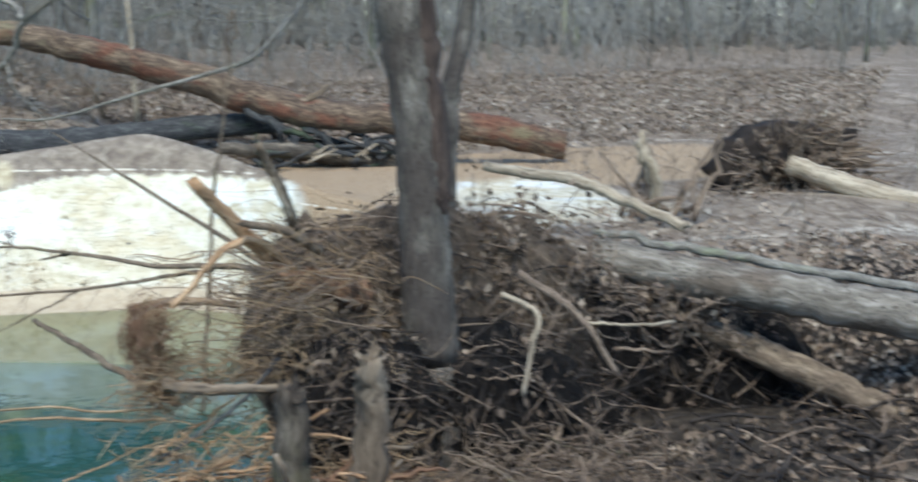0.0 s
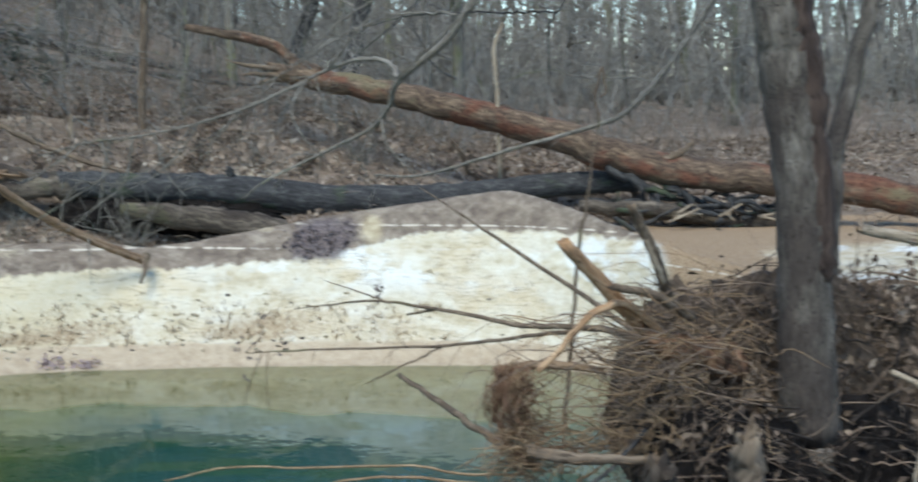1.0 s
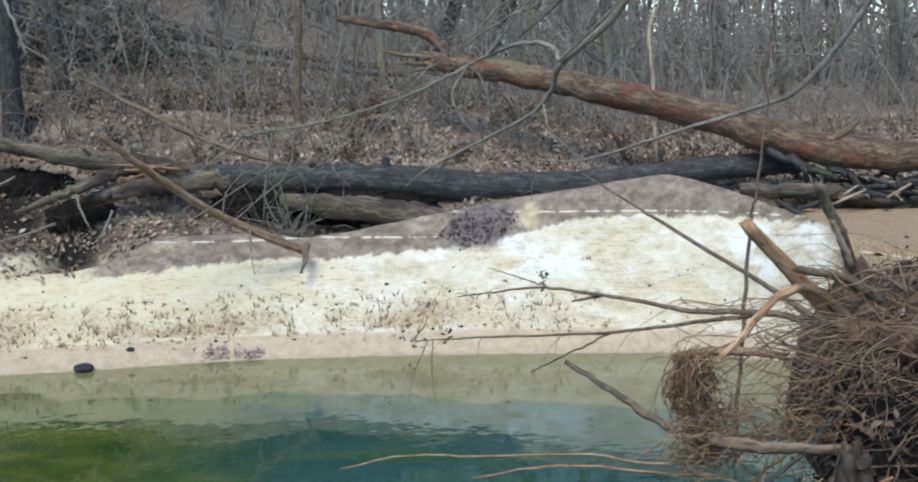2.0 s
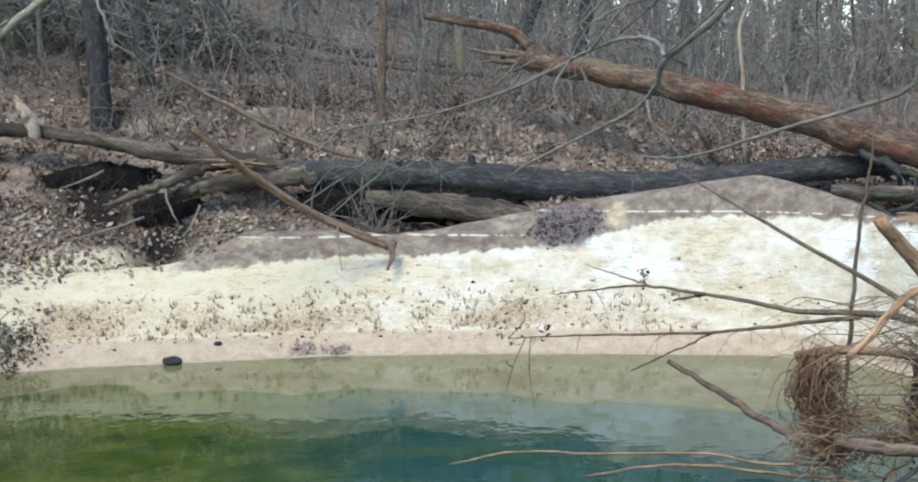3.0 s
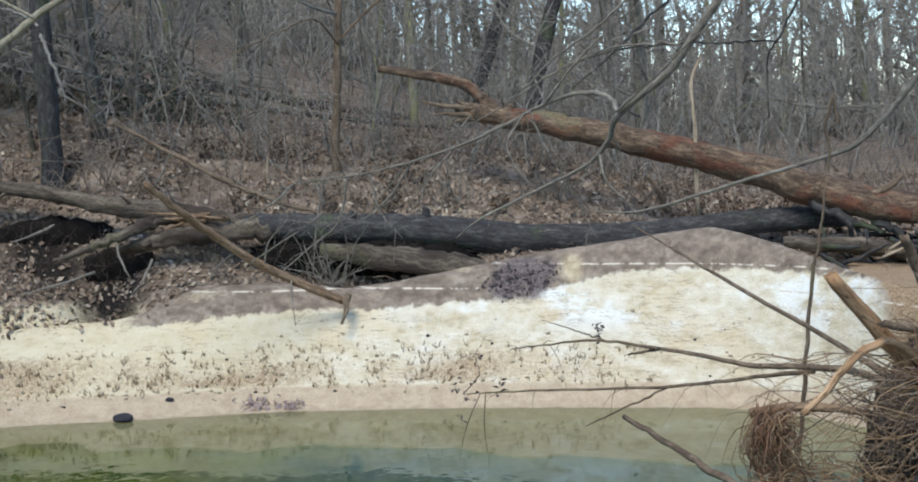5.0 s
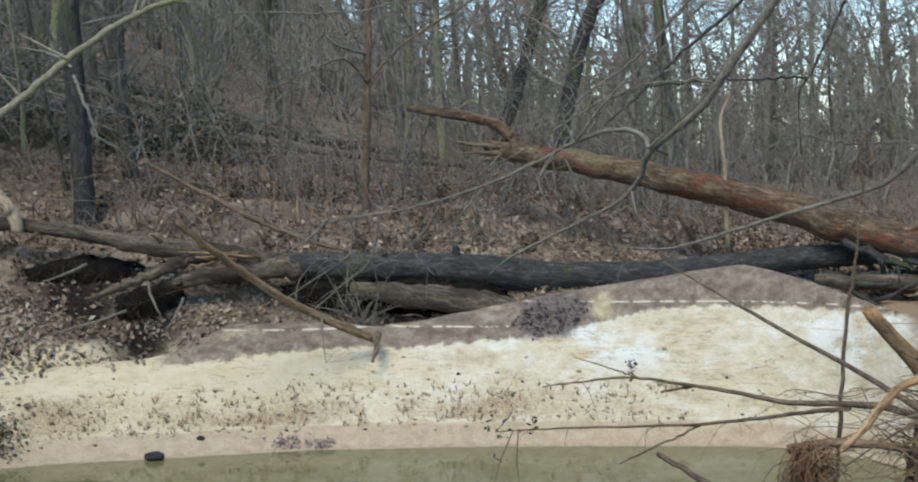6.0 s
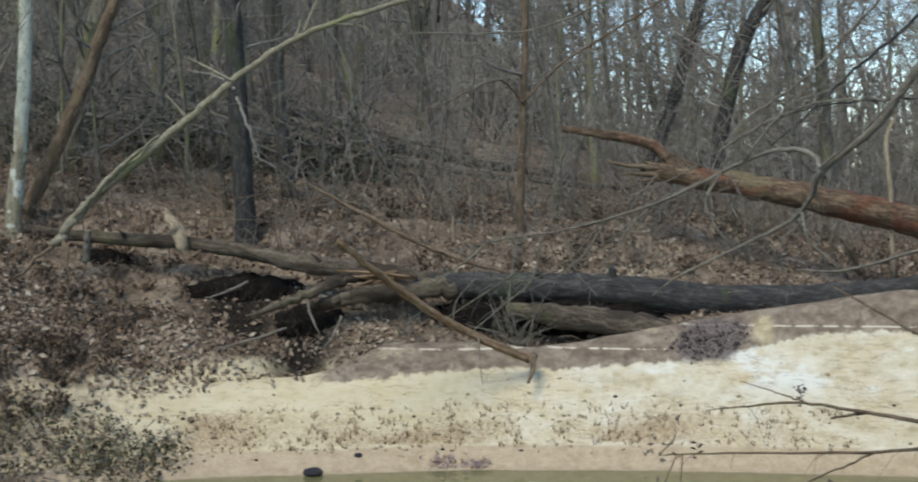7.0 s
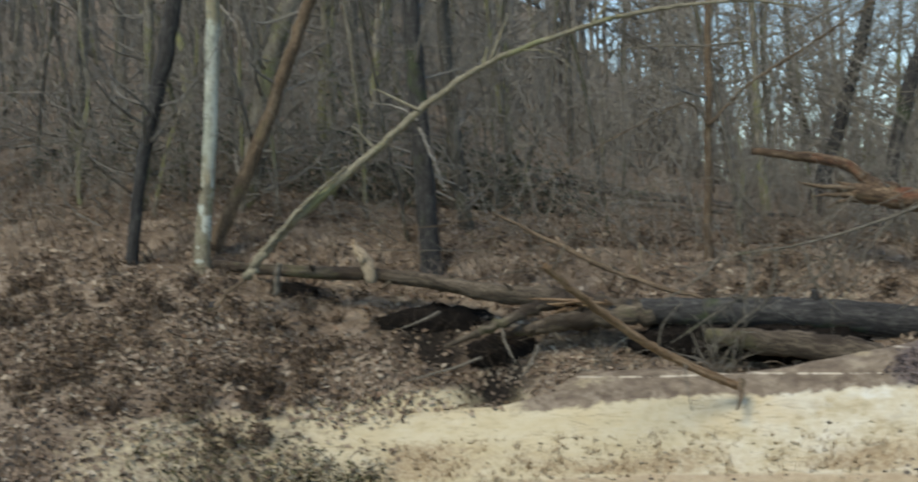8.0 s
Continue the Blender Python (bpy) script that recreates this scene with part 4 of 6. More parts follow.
    # smaller drooping branches of the crown
    for q, r, m in (
        ([(3.7, 9.0, 6.4), (3.2, 10.8, 5.7), (2.48, 11.8, 4.88), (2.11, 11.96, 4.46), (1.82, 12.12, 4.18), (1.48, 12.28, 3.95), (1.29, 12.44, 3.75), (1.09, 12.6, 3.59)], 0.014, M_LIMB),
        ([(2.45, 11.5, 4.0), (2.03, 12.0, 4.03), (1.62, 12.2, 3.89), (1.28, 12.4, 3.7), (0.87, 12.6, 3.45), (0.23, 12.8, 3.2)], 0.011, M_LIMB),
        ([(3.75, 9.0, 6.6), (3.6, 11.5, 5.8), (3.22, 13.0, 5.0), (2.78, 13.0, 4.6), (2.51, 13.0, 4.39), (2.28, 13.0, 4.18), (2.0, 13.0, 3.92), (1.73, 13.0, 3.7)], 0.02, M_DARK),
        ([(3.68, 13.0, 4.1), (3.1, 13.0, 4.1), (2.55, 13.0, 4.09), (2.12, 13.0, 4.04), (1.79, 13.0, 3.95)], 0.011, M_DARK),
        ([(4.3, 9.5, 6.5), (4.3, 11.5, 5.8), (4.09, 13.0, 4.89), (3.87, 13.0, 4.46), (3.7, 13.0, 4.14), (3.59, 13.0, 3.93), (3.6, 13.0, 3.38)], 0.016, M_DARK),
        ([(4.1, 11.3, 3.45), (3.7, 12.0, 3.46), (3.36, 12.0, 3.53), (3.05, 12.0, 3.46), (2.82, 12.0, 3.34)], 0.008, M_LIMB),
        ([(3.6, 9.0, 6.5), (1.8, 11.8, 5.7), (0.17, 13.0, 5.06), (-0.28, 13.1, 4.9), (-0.73, 13.2, 4.84), (-1.52, 13.3, 4.88), (-1.88, 13.4, 4.86), (-2.3, 13.5, 4.79)], 0.011, M_LIMB),
        ([(1.26, 12.3, 3.5), (1.36, 12.3, 3.22), (1.49, 12.3, 3.01), (1.59, 12.3, 2.77)], 0.009, M_LIMB),
        ([(-0.17, 13.0, 4.91), (0.04, 13.0, 4.52), (0.26, 13.0, 4.18), (0.39, 13.0, 4.06)], 0.008, M_LIMB),
        ([(1.54, 12.4, 2.9), (1.73, 12.5, 2.62), (1.83, 12.5, 2.38)], 0.008, M_LIMB),
        ([(1.14, 12.6, 3.42), (0.72, 12.7, 3.25), (0.29, 12.8, 3.07), (-0.25, 12.9, 3.0), (-0.81, 13.0, 2.9)], 0.007, M_LIMB),
        ([(0.56, 12.8, 3.1), (0.29, 12.87, 2.91), (-0.16, 12.93, 2.59), (-0.6, 13.0, 2.37)], 0.007, M_LIMB),
        ([(0.17, 12.8, 3.05), (-0.15, 12.87, 2.7), (-0.59, 12.93, 2.49), (-1.03, 13.0, 2.55)], 0.007, M_LIMB),
    ):
        Build().add(*tube(q, [r, r * 0.9, r * 0.75, r * 0.35], 6, 36, 0.06, 0.006, rng=g)).part("limb", m, t)
        twigs(b, q[-4:], 7, 0.5, 0.0045, g, droop=0.2, level=2, lo=0.02, up=0.0)
    b.part("twig", M_LIMB, t, kind="stuff")
    hang = Build()
    for q in ([(3.72, 11.45, 3.55), (3.66, 11.45, 3.3), (3.7, 11.45, 3.05), (3.6, 11.45, 2.75)], [(3.72, 11.45, 3.55), (3.76, 11.45, 3.35), (3.7, 11.45, 3.28)]):
        hang.add(*tube(q, [0.011, 0.013, 0.004], 6, 10, 0.2, 0.006))
    hang.part("broken_twig", M_BROWN, t, "dark snapped twig caught on the limb")
    over = Build()
    for s in range(7):
        a = np.array([3.8 + g.normal(0, 0.1), 8.0, g.uniform(4.6, 8.5)])
        w = unit(g.normal([0, 0.3, 0.5], 0.6)) * g.uniform(1.5, 3.2)
        path = [a, a + w * 0.5 + g.normal(0, 0.15, 3), a + w]
        over.add(*tube(path, [0.05, 0.035, 0.01], 7, 12, 0.05, 0.01))
        twigs(over, path, 8, 1.0, 0.012, g, level=2)
    over.part("crown", M_LIMB, t, kind="stuff")
    return t


near_tree()


def root_mass():
    t = thing("root_mass", (4.0, 8.2, on_land(4.0, 8.2)), "dark tangled root mass and flood debris round the tree foot", "root mass")
    g = np.random.default_rng(12)

    def lump(c, r, seed, rings=16, seg=26):
        th = np.linspace(0, np.pi, rings)
        ph = np.linspace(0, 2 * np.pi, seg, endpoint=False)
        a, b = np.meshgrid(th, ph, indexing="ij")
        d = np.stack([np.sin(a) * np.cos(b), np.sin(a) * np.sin(b), np.cos(a)], -1)
        h = 1 + 0.22 * lumps(d[..., 0] * 3 + seed, d[..., 1] * 3 + d[..., 2] * 4, 0.7, seed) + 0.14 * lumps(d[..., 0] * 7, d[..., 1] * 7 + d[..., 2] * 9, 0.6, seed + 1) + g.normal(0, 0.025, a.shape)
        v = (np.array(c) + d * h[..., None] * np.array(r)).reshape(-1, 3)
        f = []
        for i in range(rings - 1):
            for j in range(seg):
                k = (j + 1) % seg
                f.append((i * seg + j, (i + 1) * seg + j, (i + 1) * seg + k, i * seg + k))
        return v, f

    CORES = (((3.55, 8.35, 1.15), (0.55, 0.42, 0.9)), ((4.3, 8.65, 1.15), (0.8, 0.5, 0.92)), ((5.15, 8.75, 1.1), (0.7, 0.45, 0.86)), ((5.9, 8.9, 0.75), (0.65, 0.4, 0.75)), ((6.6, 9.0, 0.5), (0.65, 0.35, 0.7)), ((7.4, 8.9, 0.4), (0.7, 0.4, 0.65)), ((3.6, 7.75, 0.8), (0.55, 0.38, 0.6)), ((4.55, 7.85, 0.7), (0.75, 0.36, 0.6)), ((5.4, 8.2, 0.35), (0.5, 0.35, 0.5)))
    # all but the top three cores are blackened as the shade of the cavities
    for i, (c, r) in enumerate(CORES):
        Build().add(*lump(c, r, 20 + i)).part("debris_mound" if i in (0, 1, 2) else "soil", M_HEAP if i in (0, 1, 2) else M_SHADE, t, "matted brown flood debris" if i in (0, 1, 2) else "black core painted as the shade between the roots")

    def surface():
        c, r = CORES[g.integers(0, len(CORES))]
        d = unit(g.normal(0, 1, 3) + np.array([-0.1, -0.8, 0.3]))
        return np.array(c) + d * np.array(r) * g.uniform(0.92, 1.12), d

    hang, wet, sticks, pale = Build(), Build(), Build(), Build()
    for _ in range(4600):
        p, d = surface()
        w = unit(np.array([0, 0, -0.75 if p[2] > 1.2 else -0.2]) + d * 0.3 + g.normal(0, 0.42, 3))
        m = g.uniform(0.06, 0.3)
        r = g.choice([0.003, 0.004, 0.006])
        # fibres low down take the black copy: painted shade under the overhang
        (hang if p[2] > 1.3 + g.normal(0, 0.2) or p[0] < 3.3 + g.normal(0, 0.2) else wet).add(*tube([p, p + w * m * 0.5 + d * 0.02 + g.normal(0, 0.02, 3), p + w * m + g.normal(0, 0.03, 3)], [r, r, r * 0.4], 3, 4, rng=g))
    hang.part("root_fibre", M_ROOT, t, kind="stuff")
    wet.part("root_fibre", M_DARKROOT, t, "rootlets blackened for the shade low in the root mass", kind="stuff")
    for i in range(640):
        p, d = surface()
        w = unit(np.array([0.8 * g.choice([-1, 1]), 0.1, 0.0]) + np.array([0, 0, 0.6]) * g.normal(0.3, 1.1) + g.normal(0, 0.3, 3))
        w = unit(w - d * (w @ d) * 0.85)
        m = g.uniform(0.2, 0.8)
        r = g.choice([0.004, 0.006, 0.009])
        (pale if i % 2 == 0 else sticks).add(*tube([p - w * m * 0.4 + d * 0.03, p + d * 0.04 + g.normal(0, 0.018, 3), p + w * m * 0.6 + d * 0.03], [r, r * 0.9, r * 0.35], 4, 6, rng=g))
    sticks.part("root_fibre", M_DARKROOT, t, kind="stuff")
    pale.part("root_fibre", M_ROOT, t, "paler dry twigs", kind="stuff")
    for _ in range(26):
        p, d = surface()
        w = unit(np.cross(d, g.normal(0, 1, 3)) + d * 0.2)
        m = g.uniform(0.4, 0.9)
        r = g.uniform(0.011, 0.022)
        Build().add(*tube([p - w * m * 0.4, p + d * 0.06 + g.normal(0, 0.05, 3), p + w * m * 0.6 + g.normal(0, 0.06, 3)], [r, r * 0.9, r * 0.4], 6, 9, 0.12, 0.01, rng=g)).part("root", M_ROOT, t)
    for _ in range(15):
        p = np.array([g.uniform(3.4, 6.2), g.uniform(7.35, 7.75), g.uniform(0.75, 1.65)])
        m, a = g.uniform(0.4, 1.1), g.normal(0.2, 0.45)
        w = np.array([math.cos(a), g.normal(0, 0.15), math.sin(a)]) * m
        bend = np.array([0, -0.06, g.normal(-0.08, 0.1)])
        r = g.choice([0.003, 0.004, 0.006])
        Build().add(*tube([p - w / 2, p + bend - w * 0.1, p + bend * 0.6 + w * 0.25, p + w / 2 + (0, 0.12, 0)], [r, r, r * 0.8, r * 0.4], 5, 14, 0.05, 0.006, rng=g)).part("root", M_ROOT, t, "thin bare root")
    # straw-coloured fibres fanning out over the water
    fibre, brown = Build(), Build()
    for i in range(270):
        p = np.array([3.3, 7.75, 1.7]) + g.normal(0, [0.3, 0.25, 0.2])
        w = unit(np.array([-1.0, -0.1, -0.1]) + g.normal(0, [0.5, 0.5, 0.42]))
        m = 0.2 + 0.9 * g.uniform(0, 1) ** 1.8
        q = p + w * m
        q[2] -= 0.12 * m * m
        r = g.choice([0.002, 0.0025, 0.003, 0.0045])
        (fibre if i % 2 else brown).add(*tube([p, p + w * m * 0.35 + g.normal(0, 0.07, 3), p + w * m * 0.7 + g.normal(0, 0.09, 3), q], [r, r, r * 0.4], 4, 9, rng=g))
    # a bundle of fine roots hanging in a hook from the caught stick
    tress = Build()
    for i in range(220):
        lock = g.integers(0, 7)
        p = np.array([2.15 + 0.022 * lock, 7.8, 1.64]) + g.normal(0, [0.03, 0.06, 0.04])
        m = g.uniform(0.12, 0.62) * (1.0 if lock < 4 else 0.6)
        sway = 0.07 * math.sin(1.7 * lock + 0.6) - 0.03
        line = [p, p + (sway, 0, -m * 0.4) + g.normal(0, 0.04, 3), p + (sway * 0.4 + 0.1 * m, 0, -m * 0.75) + g.normal(0, 0.05, 3), p + (0.28 * m, -0.03, -m) + g.normal(0, 0.07, 3)]
        (tress if i % 3 else fibre).add(*tube(line, [0.003, 0.0035, 0.002], 3, 9, rng=g))
    for i in range(160):
        p = np.array([2.2, 7.76, 1.13]) + g.normal(0, [0.1, 0.08, 0.09])
        w = g.normal([0.12, 0, -0.02], [0.16, 0.06, 0.09])
        (tress if i % 2 else fibre).add(*tube([p, p + w * 0.5 + g.normal(0, 0.05, 3), p + w], [0.0025, 0.003, 0.002], 3, 6, rng=g))
    tress.part("fibre", M_CROWN, t, "reddish tress of fine roots", kind="stuff")
    for _ in range(260):
        p = np.array([g.uniform(2.2, 3.2), 7.7, 1.25]) + g.normal(0, [0, 0.1, 0.08])
        q = p + g.normal([-0.08, 0, -0.05], [0.15, 0.08, 0.1])
        fibre.add(*tube([p, (p + q) / 2 + g.normal(0, 0.05, 3), q], [0.003, 0.004, 0.002], 3, 4, rng=g))
    brown.part("fibre", M_ROOT, t, "brown fine roots", kind="stuff")
    fibre.part("fibre", M_STRAW, t, "straw-coloured fine roots", kind="stuff")
    for line, r, m, name in (
        ([(3.2, 7.95, 1.75), (2.85, 7.7, 2.08), (2.44, 7.42, 2.48)], 0.05, M_ORANGE, "broken_root"),
        ([(3.3, 7.9, 1.7), (2.9, 7.65, 2.06), (2.62, 7.5, 2.03), (2.45, 7.5, 1.84), (2.3, 7.5, 1.7)], 0.024, M_ORANGE, "broken_root"),
        ([(3.25, 7.9, 2.0), (3.05, 7.6, 2.35), (2.83, 7.38, 2.7)], 0.036, M_BROWN, "broken_root"),
        ([(3.35, 7.8, 1.95), (3.05, 7.6, 2.12), (2.75, 7.5, 2.2)], 0.03, M_BROWN, "broken_root"),
        ([(3.1, 7.6, 2.2), (2.98, 7.5, 2.42), (2.9, 7.5, 2.56)], 0.016, M_PALE, "broken_root"),
        ([(2.12, 7.95, 1.62), (2.35, 7.9, 1.66), (2.6, 7.87, 1.65), (2.8, 7.85, 1.62)], 0.028, M_POLE, "caught_stick"),
        ([(2.25, 7.6, 1.2), (2.6, 7.5, 1.16), (3.1, 7.6, 1.1)], 0.035, M_STUB, "caught_stick"),
        ([(4.42, 7.28, 1.67), (4.62, 7.15, 1.55), (4.56, 7.1, 1.35), (4.5, 7.1, 1.02)], 0.018, M_PALE, "forked_root"),
        ([(4.6, 7.4, 1.78), (4.95, 7.2, 1.5), (5.2, 7.1, 1.1)], 0.022, M_ROOT, "forked_root"),
        ([(2.3, 7.8, 1.0), (1.95, 8.04, 0.95), (1.61, 8.18, 0.98), (0.88, 8.32, 0.96), (0.48, 8.46, 0.95), (0.06, 8.6, 0.84)], 0.008, M_STRAW, "bent_twig"),
        ([(2.3, 7.7, 0.95), (2.03, 7.9, 0.92), (1.59, 8.03, 0.95), (1.24, 8.17, 0.91), (0.9, 8.3, 0.82)], 0.01, M_STRAW, "bent_twig"),
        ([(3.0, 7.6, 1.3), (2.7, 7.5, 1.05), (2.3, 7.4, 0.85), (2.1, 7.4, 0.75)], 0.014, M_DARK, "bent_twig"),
        ([(5.0, 7.2, 1.45), (5.35, 7.1, 1.42), (5.7, 7.2, 1.4)], 0.01, M_PALE, "forked_root"),
    ):
        Build().add(*tube(line, [r * 1.15, r, r * 0.75], 9, 18, 0.07, 0.0035, r * 0.8, rng=g)).part(name, m, t)
    Build().add(*tube([(3.75, 8.1, 1.55), (3.4, 7.95, 1.68), (3.15, 7.85, 1.8), (3.0, 7.78, 1.95)], [0.15, 0.12, 0.08, 0.03], 14, 20, 0.4, 0.03, 0.12, rng=g)).part("root_crown", M_CROWN, t, "splintered reddish root crown")
    # dead stems standing out of the debris
    stems, tags = Build(), Build()
    for _ in range(170):
        p = np.array([g.uniform(4.3, 7.2), g.uniform(8.3, 9.1), 0])
        p[2] = np.interp(p[0], [4.3, 5.4, 6.2, 7.2], [1.9, 1.75, 1.2, 0.9])
        w = g.normal([0, 0, 0.15], [0.22, 0.15, 0.16])
        line = [p, p + w * 0.5 + g.normal(0, 0.05, 3), p + w + (0, 0, -0.05)]
        stems.add(*tube(line, [0.008, 0.006, 0.002], 4, 6, rng=g))
        twigs(stems, line, 3, 0.2, 0.003, g)
        for _ in range(12):
            e = p + w * g.uniform(-0.3, 1) + g.normal(0, 0.05, 3)
            leaf(tags, e, g.uniform(0.018, 0.045), g.normal([0, -0.8, 0.2], 0.6), g)
    stems.part("dead_stem", M_ROOT, t, kind="stuff")
    tags.part("caught_leaves", M_SODDEN, t, "ragged brown leaves hanging in the stems", kind="stuff")
    bits = Build()
    for _ in range(3000):
        p, d = surface()
        if p[2] < 1.1 and g.uniform() > (0.6 if p[0] < 4.9 else 0.2):
            continue
        leaf(bits, p + d * 0.02, g.uniform(0.025, 0.05), d + g.normal(0, 0.6, 3), g)
    bits.part("caught_leaves", M_SODDEN, t, "brown dead leaves lodged among the roots", kind="stuff")
    return t


def leaf(build, p, size, normal, rng):
    """One curled leaf: two triangles folded along the rib, plus a tip."""
    n = unit(normal)
    a = unit(np.cross(n, rng.normal(0, 1, 3)))
    b = np.cross(n, a)
    h = size * rng.uniform(0.1, 0.5)
    v = np.array([p - a * size, p + b * size * 0.55 + n * h, p + a * size * 1.1 + n * h * 0.4, p - b * size * 0.55 + n * h])
    build.add(v, [(0, 1, 2), (0, 2, 3)])


root_mass()


def stick_debris():
    """Snapped sticks and straw washed up round the stubs and over the low bank."""
    g = np.random.default_rng(71)
    t = thing("flood_debris", (3.0, 6.7, on_land(3.0, 6.7)), "washed-up orange-brown sticks and straw round the broken stubs", "debris")
    for i in range(120):
        p = np.array([g.uniform(1.75, 3.6), g.uniform(6.5, 7.3), 0])
        p[2] = max(0.05, on_land(p[0], p[1])) + g.uniform(0.0, 0.5) * np.interp(p[0], [1.75, 2.6, 3.6], [0.9, 1.2, 1])
        w = unit(g.normal([0.3, 0, 0.15], [1, 0.5, 0.35])) * g.uniform(0.2, 0.7)
        r = g.uniform(0.006, 0.02)
        Build().add(*tube([p - w * 0.5, p + g.normal(0, 0.03, 3), p + w * 0.5], [r, r, r * 0.5], 6, 6, 0.1, 0.01, rng=g)).part("stick", M_ORANGE if i % 3 == 0 else M_STUB if i % 3 == 1 else M_CROWN, t)
    for i in range(64):
        p = np.array([g.uniform(1.8, 3.1), g.uniform(7.0, 7.7), g.uniform(0.3, 0.95)])
        w = unit(g.normal([0.5, 0, 0.1], [0.8, 0.3, 0.3])) * g.uniform(0.2, 0.75)
        r = g.uniform(0.005, 0.014)
        Build().add(*tube([p - w * 0.5, p + g.normal(0, 0.04, 3), p + w * 0.5], [r, r, r * 0.4], 6, 7, 0.1, 0.01, rng=g)).part("stick", M_ORANGE if i % 2 else M_STRAW, t)
    b = Build()
    for _ in range(420):
        p = np.array([g.uniform(1.9, 3.0), g.uniform(7.0, 7.7), g.uniform(0.3, 0.95)])
        q = p + g.normal([0, 0, -0.03], [0.16, 0.08, 0.08])
        b.add(*tube([p, (p + q) / 2 + g.normal(0, 0.03, 3), q], [0.004, 0.005, 0.002], 3, 4, rng=g))
    for _ in range(700):
        p = np.array([g.uniform(2.1, 3.7), g.uniform(6.5, 7.4), 0])
        p[2] = max(0.03, on_land(p[0], p[1])) + abs(g.normal(0, 0.22))
        q = p + g.normal([0, 0, 0.02], [0.14, 0.1, 0.09])
        b.add(*tube([p, (p + q) / 2 + g.normal(0, 0.03, 3), q], [0.004, 0.005, 0.002], 3, 4, rng=g))
    b.part("straw", M_STRAW, t, kind="stuff")
    f = Build()
    for i in range(1500):
        p = np.array([g.uniform(3.0, 5.5), g.uniform(6.3, 7.5), 0])
        p[2] = max(0.03, on_land(p[0], p[1])) + abs(g.normal(0, 0.2))
        q = p + g.normal([0, 0, 0.03], [0.16, 0.1, 0.1])
        f.add(*tube([p, (p + q) / 2 + g.normal(0, 0.03, 3), q], [0.004, 0.005, 0.002], 3, 4, rng=g))
    f.part("straw", M_ROOT, t, "brown root fibres", kind="stuff")
    for i in range(50):
        p = np.array([g.uniform(3.4, 5.6), g.uniform(6.3, 7.3), 0])
        p[2] = on_land(p[0], p[1]) + g.uniform(0.05, 0.4)
        w = unit(g.normal([0.3, 0, 0.2], [0.9, 0.5, 0.5])) * g.uniform(0.2, 0.6)
        r = g.uniform(0.006, 0.014)
        Build().add(*tube([p - w * 0.5, p + g.normal(0, 0.04, 3), p + w * 0.5], [r, r, r * 0.5], 6, 6, 0.1, 0.01, rng=g)).part("stick", M_ROOT if i % 2 else M_BROWN, t)
    u = thing("stick_scatter", (6.0, 7.2, on_land(6.0, 7.2)), "broken grey-brown sticks lying on the darkened near bank", "debris")
    for _ in range(90):
        p = np.array([g.uniform(4.6, 8.0), g.uniform(6.2, 8.4), 0])
        p[2] = on_land(p[0], p[1]) + g.uniform(0.01, 0.2)
        w = unit(g.normal([0.5, -0.3, 0.1], [0.8, 0.5, 0.3])) * g.uniform(0.25, 0.9)
        r = g.uniform(0.006, 0.02)
        Build().add(*tube([p - w * 0.5, p + g.normal(0, 0.04, 3), p + w * 0.5], [r, r, r * 0.5], 6, 6, 0.1, 0.01, rng=g)).part("stick", M_ROOT if r < 0.01 else M_DARKROOT, u)


stick_debris()


